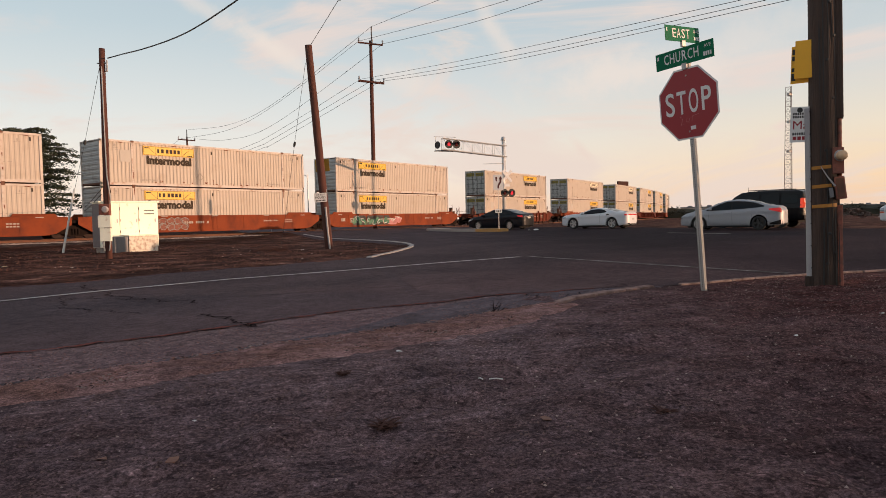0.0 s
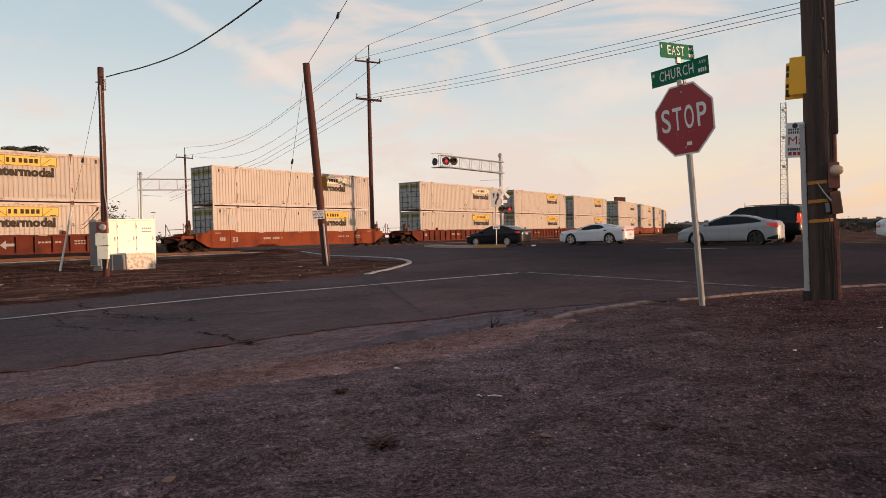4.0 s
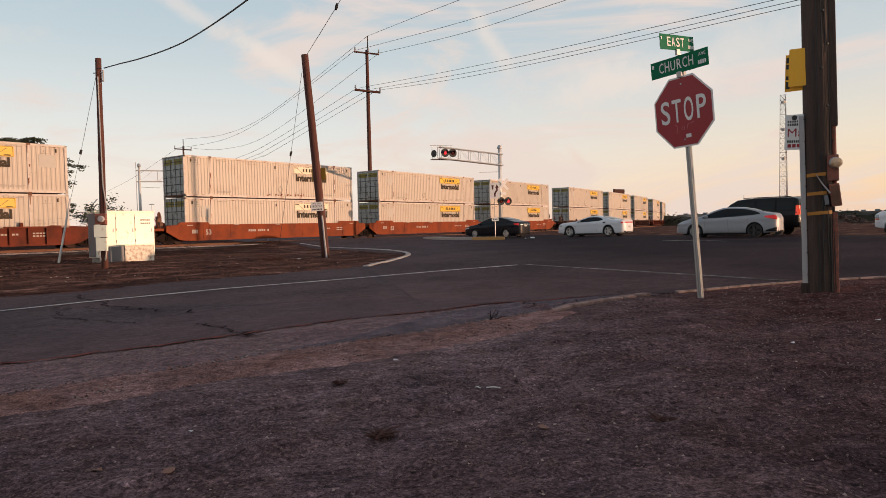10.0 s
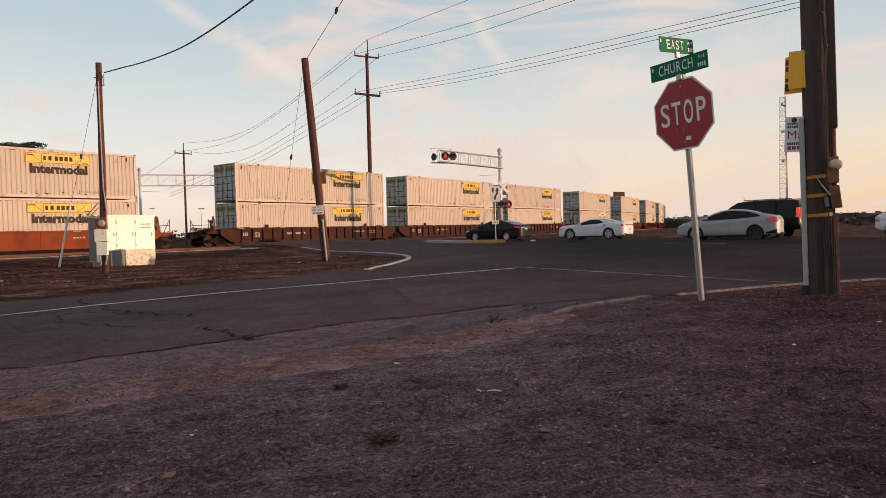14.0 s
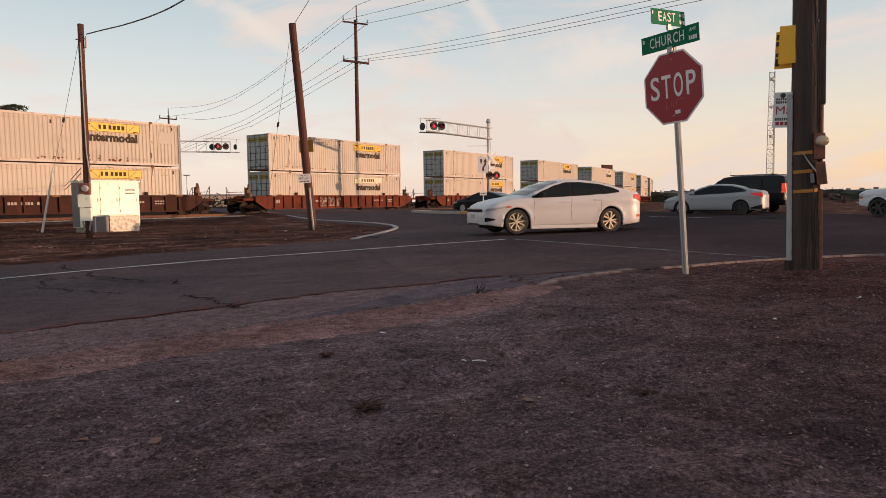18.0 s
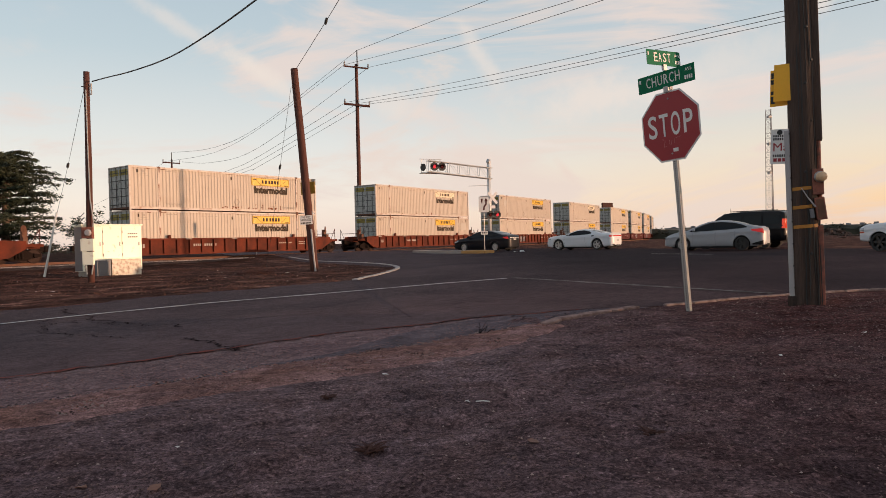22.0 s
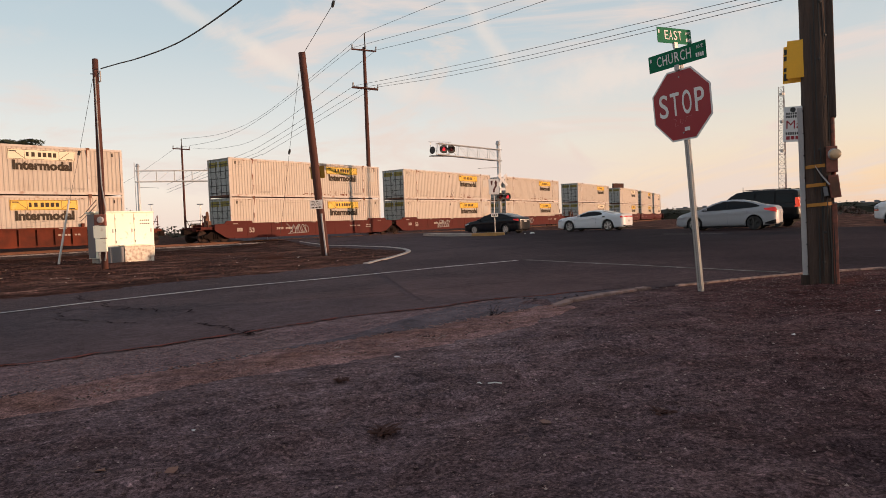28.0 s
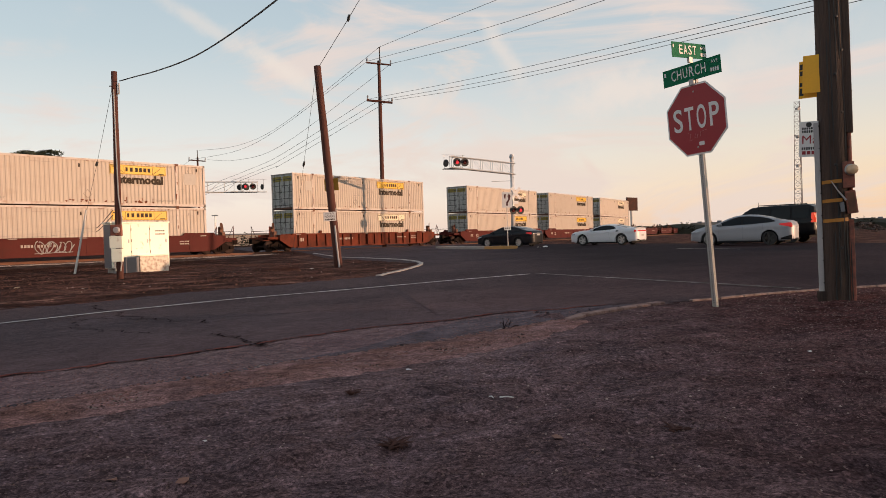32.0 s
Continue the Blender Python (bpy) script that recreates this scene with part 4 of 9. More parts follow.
def build_railway():
    ss = [-120 + 2.0 * i for i in range(260)]
    verts, faces = [], []
    for s in ss:
        for off, z in ((-3.3, -0.02), (-1.5, 0.04), (-0.6, RAIL_Z - 0.19), (3.2, RAIL_Z - 0.19), (4.2, 0.04), (6.0, -0.02)):
            p, _ = track(s, off)
            on = abs(Vector((p.x, p.y, 0)).dot(CR) - 17.5) < 9.8
            verts.append((p.x, p.y, (gz(p.x, p.y) - 0.08) if on else max(z + 0.03 * noise.noise(p * 1.3), gz(p.x, p.y) - 0.02 if off in (-3.3, 6.0) else -1) if off not in (-3.3, 6.0) else gz(p.x, p.y) - 0.06))
    for j in range(len(ss) - 1):
        for i in range(5):
            faces.append((j * 6 + i, j * 6 + i + 1, (j + 1) * 6 + i + 1, (j + 1) * 6 + i))
    me = bpy.data.meshes.new("ballast")
    me.from_pydata(verts, [], faces)
    me.materials.append(M["ballast_bed"])
    tagged(new("ballast", me), "grey brown crushed stone bed under the railway", "ballast", kind="structure")
    # loose stones of the bed, nearest to the corner
    rnd = random.Random(8)
    bm = bmesh.new()
    for _ in range(9000):
        s, off = rnd.uniform(-32, 32), -0.2 - 4.0 * rnd.random() ** 1.3
        p, _h = track(s, off)
        z = -0.01 + (RAIL_Z - 0.19) * smooth01(-3.0, -0.6, off)
        z = max(z, gz(p.x, p.y))
        r = rnd.uniform(0.035, 0.085)
        c = [bm.verts.new((p.x + r * rnd.uniform(0.6, 1.2) * dx, p.y + r * rnd.uniform(0.6, 1.2) * dy, z + r * dz)) for dx, dy, dz in ((1, 0, 0.1), (-0.4, 0.9, 0), (-0.5, -0.8, 0.1), (0, 0, 0.9))]
        for f in ((0, 1, 3), (1, 2, 3), (2, 0, 3)):
            bm.faces.new([c[k] for k in f])
    tagged(part("ballast_stones", bm, M["ballast"]), "loose crushed stones beside the rails", "ballast", kind="stuff")
    for off in (0.58, 2.01):
        bm = bmesh.new()
        prof = ((-0.036, RAIL_Z - 0.05), (-0.036, RAIL_Z - 0.008), (-0.03, RAIL_Z), (0.03, RAIL_Z), (0.036, RAIL_Z - 0.008), (0.036, RAIL_Z - 0.05), (0.012, RAIL_Z - 0.06), (0.012, RAIL_Z - 0.15), (0.07, RAIL_Z - 0.18), (-0.07, RAIL_Z - 0.18), (-0.012, RAIL_Z - 0.15), (-0.012, RAIL_Z - 0.06))
        prev = None
        for s in ss:
            ring = []
            for o, z in prof:
                p, _ = track(s, off + o)
                ring.append(bm.verts.new((p.x, p.y, z)))
            if prev:
                for k in range(len(prof)):
                    bm.faces.new((prev[k], prev[(k + 1) % len(prof)], ring[(k + 1) % len(prof)], ring[k]))
            prev = ring
        tagged(part("rail", bm, M["rust"]), "rusty brown steel rail of the railway", "rail", kind="structure")
    bm = bmesh.new()
    for i in range(130):
        s = -40 + i * 0.6
        p, h = track(s)
        if abs(Vector((p.x, p.y, 0)).dot(CR) - 17.5) < 9.8:
            continue
        mm = on_track(s, 1.0, RAIL_Z - 0.30)
        b2 = bmesh.new()
        box(b2, -0.11, 0.11, -0.1, 2.7, 0, 0.13)
        b2.transform(mm)
        tmp = bpy.data.meshes.new("t")
        b2.to_mesh(tmp)
        b2.free()
        bm.from_mesh(tmp)
        bpy.data.meshes.remove(tmp)
    tagged(part("railway_ties", bm, M["creosote"]), "dark creosoted wooden railway ties", "railway ties", kind="stuff")


build_ground()
build_roads()
build_kerbs()
build_median()
build_railway()


# ---- the train ----
SPEED = 14.7
CAR_STARTS = [-24.9, -1.4, 18.0, 37.7, 61.2, 84.8, 108.3, 127.7, 147.2, 170.9, 190.5, 210.2, 233.8, 253.4, 273.2, 296.9, 320.5, 344.3, 368.0, 391.5, 415.2, 439.2, 458.9, 478.7, 502.5, 526.2, 545.8, 565.2]
CL, CW, CH = 16.15, 2.59, 2.90
MOVERS = []


def corrugated(bm, x0, x1, z0, z1, y, depth, pitch, out=-1):
    """A wall of vertical ribs between x0 and x1 at y; out: the side it faces."""
    n = int((x1 - x0) / pitch)
    step = (x1 - x0) / n
    xs = []
    for i in range(n):
        a = x0 + i * step
        xs += [(a, 0), (a + step * 0.36, 0), (a + step * 0.5, 1), (a + step * 0.86, 1)]
    xs.append((x1, 0))
    lo = [bm.verts.new((x, y - out * depth * k, z0)) for x, k in xs]
    hi = [bm.verts.new((x, y - out * depth * k, z1)) for x, k in xs]
    for i in range(len(xs) - 1):
        q = (lo[i], lo[i + 1], hi[i + 1], hi[i])
        bm.faces.new(q if out < 0 else q[::-1])


def container_parts(doors_near, decal, worn=0):
    """A long white domestic container: x 0..16.15 along the train, y 0 the near side, z up."""
    root = thing("shipping_container", pose(0, 0, -50), "long white corrugated steel shipping container with a yellow panel", "container", "containers on the train")
    bm = bmesh.new()
    corrugated(bm, 0.14, CL - 0.14, 0.24, CH - 0.13, 0.03, 0.026, 0.25, -1)
    part("side_panel", bm, M["white_box"], root)
    bm = bmesh.new()
    corrugated(bm, 0.14, CL - 0.14, 0.24, CH - 0.13, CW - 0.03, 0.035, 0.58, 1)
    part("side_panel", bm, M["white_box"], root)
    bm = bmesh.new()
    box(bm, 0.02, CL - 0.02, 0.02, CW - 0.02, CH - 0.07, CH - 0.012)
    part("roof", bm, M["white_frame"], root)
    for y in (0.0, CW - 0.07):
        bm = bmesh.new()
        box(bm, 0, CL, y, y + 0.07, CH - 0.13, CH)
        part("top_rail", bm, M["white_frame"], root)
        bm = bmesh.new()
        box(bm, 0, CL, y, y + 0.07, 0.07, 0.24)
        part("bottom_rail", bm, M["white_frame"], root)
    bm = bmesh.new()
    box(bm, 0.04, CL - 0.04, 0.08, CW - 0.08, 0.10, 0.2)
    part("floor", bm, M["rust"], root)
    for x in (0.0, CL - 0.14, 2.02, CL - 2.16):
        end = x in (0.0, CL - 0.14)
        for y in (0.0 if end else 0.012, CW - 0.10):
            bm = bmesh.new()
            box(bm, x, x + 0.14, y, y + 0.10, 0.0 if end else 0.2, CH - 0.01)
            part("post", bm, M["white_frame"], root)
    # lifting points 40 ft apart
    for x in (2.0, CL - 2.18):
        for z in (-0.01, CH - 0.10):
            bm = bmesh.new()
            box(bm, x, x + 0.2, -0.018, 0.12, z, z + 0.12)
            part("corner_casting", bm, M["rust"], root)
    # the end with the doors, and the plain end
    xd, xf, sg = (0.0, CL, -1) if doors_near else (CL, 0.0, 1)
    for k in (0, 1):
        y0, y1 = (0.10, CW / 2 - 0.008) if k == 0 else (CW / 2 + 0.008, CW - 0.10)
        bm = bmesh.new()
        xa = xd - sg * 0.05
        box(bm, min(xa, xa - sg * 0.04), max(xa, xa - sg * 0.04), y0, y1, 0.16, CH - 0.1)
        for j in range(4):
            z = 0.42 + j * 0.62
            box(bm, min(xa, xa + sg * 0.025), max(xa, xa + sg * 0.025), y0 + 0.06, y1 - 0.06, z, z + 0.38)
        door = part("door", bm, M["door_grey"], root, "grey container door")
        bm = bmesh.new()
        for f in (0.25, 0.75):
            y = y0 + (y1 - y0) * f
            rod(bm, (xa + sg * 0.05, y, 0.12), (xa + sg * 0.05, y, CH - 0.06), 0.02, n=6)
        for j in range(5):
            box(bm, min(xa, xa + sg * 0.07), max(xa, xa + sg * 0.07), y0 + 0.05, y1 - 0.1, 0.36 + j * 0.52, 0.40 + j * 0.52)
        part("lock_gear", bm, M["lock_dark"], door)
        bm = bmesh.new()
        box(bm, min(xa + sg * 0.026, xa + sg * 0.032), max(xa + sg * 0.026, xa + sg * 0.032), y0 + 0.08, y1 - 0.08, CH - 0.62, CH - 0.24)
        part("label_panel", bm, M["door_yellow"], door, "dull yellow label panel")
    bm = bmesh.new()
    xa = xf + sg * 0.03
    prof = []
    for k in range(9):
        z = 0.2 + k * 0.29
        prof += [(0.0, z), (0.0, z + 0.14), (0.03, z + 0.17), (0.03, z + 0.26)]
    prof.append((0.0, CH - 0.1))
    pairs = [(bm.verts.new((xa + sg * a, 0.1, z)), bm.verts.new((xa + sg * a, CW - 0.1, z))) for a, z in prof]
    for p, q in zip(pairs, pairs[1:]):
        bm.faces.new((p[0], p[1], q[1], q[0]) if sg < 0 else (p[0], q[0], q[1], p[1]))
    part("end_wall", bm, M["end_grey"], root)
    # yellow panel with a dark emblem, word below, small faint marks
    x0 = 9.66 if doors_near else 2.81
    if decal:
        mat = M["yellow"] if decal == 1 else M["pale_decal"]
        bm = bmesh.new()
        box(bm, x0, x0 + 3.66, 0.006, 0.028, 2.06, 2.66)
        panel = part("logo_panel", bm, mat, root, "yellow logo panel" if decal == 1 else "bleached logo panel")
        bm = bmesh.new()
        for a, b in ((0.98, 1.12), (1.26, 1.44), (1.60, 1.78), (1.86, 2.06), (2.14, 2.34), (2.42, 2.60)):
            box(bm, x0 + a, x0 + b, 0.002, 0.007, 2.24, 2.50)
        # scroll ends: slanting strokes between the frame and the middle field
        for k in range(5):
            for xa, sg in ((0.36 + k * 0.11, 1), (3.30 - k * 0.11, -1)):
                z0 = 2.52 - k * 0.085
                vs = [bm.verts.new((x0 + xa + sg * dx, 0.0055, z0 + dz)) for dx, dz in ((0, 0), (0.13, -0.085), (0.13, -0.055), (0, 0.03))]
                bm.faces.new(vs)
        for xa in (0.88, 2.74):
            box(bm, x0 + xa, x0 + xa + 0.02, 0.002, 0.007, 2.14, 2.60)
        for xa, xb, za, zb in ((0.04, 3.62, 2.08, 2.10), (0.04, 3.62, 2.62, 2.64), (0.04, 0.06, 2.08, 2.64), (3.60, 3.62, 2.08, 2.64), (0.10, 0.46, 2.50, 2.56), (3.16, 3.5, 2.12, 2.18)):
            box(bm, x0 + xa, x0 + xb, 0.002, 0.007, za, zb)
        tagged(part("emblem", bm, M["dark_print"], panel, "dark emblem bars"), kind="stuff")
    if decal != 3:
        lettering("wording", "Intermodal", 0.72, M["dark_print"], root, pose(x0 + 1.85, 0.016, 1.72), width=3.2, bold=0.034)
    for k, xa in enumerate((2.85, CL - 3.3)):
        lettering("lift_note", "TOP LIFT ONLY", 0.17, M["faint_print"], root, pose(xa + 0.35, 0.012, 0.42), width=1.25, depth=0.001, bold=0.004)
    bm = bmesh.new()
    for xa, wd, z, h in ((2.5, 0.9, 2.62, 0.06), (0.75, 0.45, 2.40, 0.03), (0.65, 0.7, 2.28, 0.02), (0.9, 0.16, 2.50, 0.14), (14.7, 0.6, 2.34, 0.03), (14.85, 0.2, 2.42, 0.14), (5.2, 1.4, 2.55, 0.03), (CL - 3.4, 1.1, 2.66, 0.05), (13.9, 0.7, 1.2, 0.03)):
        n = max(2, int(wd / 0.11))
        for i in range(n):
            if (i * 7 + int(xa * 10)) % 5:
                box(bm, xa + i * wd / n, xa + (i + 0.7) * wd / n, 0.018, 0.028, z, z + h)
    tagged(part("stencil", bm, M["faint_print"], root), kind="stuff")
    # rust that has run down from the bottom rail, the lifting points and old scrapes
    rw = random.Random(40 + worn * 7 + decal)
    bm = bmesh.new()

    def run_down(x, z, w, h, y):
        vs = [bm.verts.new((x + dx, y, z + dz)) for dx, dz in ((-w * 0.5, 0), (w * 0.5, h * 0.06), (w * 0.35, -h * rw.uniform(0.5, 0.7)), (w * rw.uniform(-0.1, 0.2), -h), (-w * 0.3, -h * rw.uniform(0.35, 0.8)))]
        bm.faces.new(vs[::-1])
    spread_ = ((1.5, 9.0, 10), (7.0, 12.5, 26), (3.0, 15.0, 16))[worn]
    for _ in range(spread_[2]):
        x = rw.uniform(spread_[0], spread_[1])
        run_down(x, 0.30 + rw.uniform(0.0, 0.12), rw.uniform(0.04, 0.22), rw.uniform(0.05, 0.16), 0.026)
        if rw.random() < 0.3:
            run_down(x, rw.uniform(0.4, 0.62), rw.uniform(0.03, 0.07), rw.uniform(0.12, 0.3), 0.026)
    for x in (2.1, CL - 2.1):
        for z in (CH - 0.12, 0.9, 1.7):
            if rw.random() < 0.75:
                run_down(x + rw.uniform(-0.05, 0.05), z, rw.uniform(0.04, 0.09), rw.uniform(0.15, 0.55), -0.0015)
    for _ in range(9):
        run_down(rw.uniform(0.6, CL - 0.6), CH - 0.125, rw.uniform(0.1, 0.5), rw.uniform(0.015, 0.05), -0.0015)
    tagged(part("rust_streak", bm, M["rust_stain"], root), kind="stuff")
    if worn:
        # round ghost of a placard that was taken off, and a cleaner patch
        bm = bmesh.new()
        for xa in ((8.3, 6.9)[worn - 1],):
            ring = [(xa + 0.26 * math.cos(a), 0.022, 0.75 + 0.26 * math.sin(a)) for a in [k * math.pi / 2 for k in range(5)]]
            tube(bm, ring, 0.018, 4)
        part("placard_ghost", bm, M["faint_print"], root)
        bm = bmesh.new()
        box(bm, 14.6 if worn == 1 else 1.3, 15.5 if worn == 1 else 2.0, 0.016, 0.026, 1.55, 2.3)
        part("faded_patch", bm, M["patch"], root, "pale grey faded patch")
    bm = bmesh.new()
    for xa, z in ((0.55, 2.45), (7.8, 2.35), (15.5, 2.45)):
        box(bm, xa, xa + 0.09, 0.014, 0.03, z, z + 0.22)
    tagged(part("vent", bm, M["dark_print"], root), kind="stuff")
    return root


def wheel_set(bm, x, yc):
    for y in (yc - 0.78, yc + 0.66):
        b2 = bmesh.new()
        lathe(b2, [(0.0, 0.0), (0.16, 0.0), (0.18, 0.03), (0.36, 0.03), (0.40, 0.0), (0.42, 0.0), (0.42, 0.09), (0.445, 0.10), (0.445, 0.13), (0.16, 0.13), (0.0, 0.13)], 20)
        b2.transform(Matrix.Translation((x, y, 0.42)))
        tmp = bpy.data.meshes.new("t")
        b2.to_mesh(tmp)
        b2.free()
        bm.from_mesh(tmp)
        bpy.data.meshes.remove(tmp)
    rod(bm, (x, yc - 0.9, 0.42), (x, yc + 0.9, 0.42), 0.08, n=8)


def truck(parent, x, yc, mat):
    """A two-axle freight truck centred at x."""
    bm = bmesh.new()
    for y in (yc - 1.02, yc + 0.90):
        for p in (((-1.15, 0.52), (-0.7, 0.60), (-0.35, 0.80), (0.35, 0.80), (0.7, 0.60), (1.15, 0.52), (1.15, 0.36), (0.75, 0.34), (0.35, 0.14), (-0.35, 0.14), (-0.75, 0.34), (-1.15, 0.36)),):
            f = [bm.verts.new((x + a, y, z)) for a, z in p]
            k = [bm.verts.new((x + a, y + 0.12, z)) for a, z in p]
            bm.faces.new(f)
            bm.faces.new(k[::-1])
            for i in range(len(p)):
                bm.faces.new((f[i], k[i], k[(i + 1) % len(p)], f[(i + 1) % len(p)]))
        for dx in (-0.16, 0.0, 0.16):
            rod(bm, (x + dx, y - 0.03, 0.26), (x + dx, y - 0.03, 0.60), 0.07, n=8)
        for dx in (-0.89, 0.89):
            rod(bm, (x + dx, y - 0.08, 0.44), (x + dx, y + 0.2, 0.44), 0.13, n=10)
    box(bm, x - 0.18, x + 0.18, yc - 0.95, yc + 0.95, 0.5, 0.85)
    tr = part("truck", bm, M["undercarriage"], parent, "greasy black two-axle truck")
    for dx in (-0.89, 0.89):
        bm = bmesh.new()
        wheel_set(bm, x + dx, yc)
        part("wheelset", bm, M["wheel_steel"], tr)


def graffiti(parent, x, kind, rnd):
    """Spray-painted shapes on the near side of a wagon."""
    def blob(bm, cx, cz, rx, rz, y, seed, turn=0.0):
        ring = []
        for k in range(18):
            a = k / 18 * 6.283
            q = 1 + 0.45 * noise.noise(Vector((math.cos(a) * 1.6 + seed, math.sin(a) * 1.6, seed * 0.37)))
            u, v = rx * q * math.cos(a), rz * q * math.sin(a)
            ring.append((cx + u * math.cos(turn) - v * math.sin(turn), y, min(1.22, max(0.37, cz + u * math.sin(turn) + v * math.cos(turn)))))
        bm.faces.new([bm.verts.new(p) for p in ring])
        return ring

    def add(name, bm, mat):
        bmesh.ops.recalc_face_normals(bm, faces=bm.faces)
        tagged(part(name, bm, M[mat], parent, "spray-painted graffiti"), kind="stuff")
    if kind == "bubble":
        fill, line = bmesh.new(), bmesh.new()
        for row in range(2):
            for i in range(6):
                ring = blob(fill, x + 0.25 + 0.52 * i + rnd.uniform(-0.05, 0.05), 0.60 + 0.40 * row, 0.27, 0.21, -0.066, i + row * 7.3)
                tube(line, [(p[0], -0.074, p[2]) for p in ring + ring[:1]], 0.022, 4)
                for k in range(2):
                    a = rnd.uniform(0, 6.283)
                    c = Vector((sum(p[0] for p in ring) / 18, -0.074, sum(p[2] for p in ring) / 18))
                    tube(line, [c + Vector((0.1 * math.cos(a), 0, 0.1 * math.sin(a))), c + Vector((0.22 * math.cos(a + 0.5), 0, 0.17 * math.sin(a + 0.5)))], 0.018, 4)
        add("graffiti", fill, "rust_box")
        add("graffiti", line, "grey_paint")
    elif kind == "green":
        dark, green, pink, line = bmesh.new(), bmesh.new(), bmesh.new(), bmesh.new()
        for i in range(11):
            blob(dark, x + 0.3 + i * 0.42, 0.78, 0.42, 0.5, -0.064, i * 1.7)
        for i in range(13):
            ring = blob(green, x + 0.2 + i * 0.36, 0.80 + rnd.uniform(-0.22, 0.22), rnd.uniform(0.22, 0.40), rnd.uniform(0.12, 0.22), -0.068, i * 2.9, rnd.uniform(-0.8, 0.8))
            if i % 2:
                cut = rnd.randrange(3, 9)
                tube(line, [(p[0], -0.078, p[2]) for p in ring[cut:cut + 11]], 0.032, 4)
        for i in range(5):
            ring = blob(pink, x + 4.9 + i * 0.34, 0.75 + rnd.uniform(-0.15, 0.15), 0.34, 0.28, -0.066, i * 3.7, rnd.uniform(-0.6, 0.6))
            tube(line, [(p[0], -0.078, p[2]) for p in ring[2:9]], 0.024, 4)
        add("graffiti", dark, "black_paint")
        add("graffiti", green, "green_paint")
        add("graffiti", pink, "pink_paint")
        add("graffiti", line, "white_paint")
    else:
        # a quick tag: joined looping strokes, running along
        line = bmesh.new()
        cx = x
        for i in range(6):
            w, h = rnd.uniform(0.30, 0.46), rnd.uniform(0.55, 0.80)
            ph = rnd.uniform(0, 6.283)
            pts = [(cx + w * (k / 14) + 0.14 * math.sin(ph + k * 0.75), -0.07, 0.80 + h / 2 * math.sin(ph * 1.7 + k * (0.42 + 0.1 * (i % 3)))) for k in range(15)]
            tube(line, [(a, y, min(1.22, max(0.37, z))) for a, y, z in pts], 0.03, 4)
            cx += w * 0.95
        tube(line, [(x, -0.07, 0.45), (cx, -0.07, 0.50)], 0.022, 4)
        add("graffiti", line, "white_paint" if rnd.random() < 0.5 else "grey_paint")


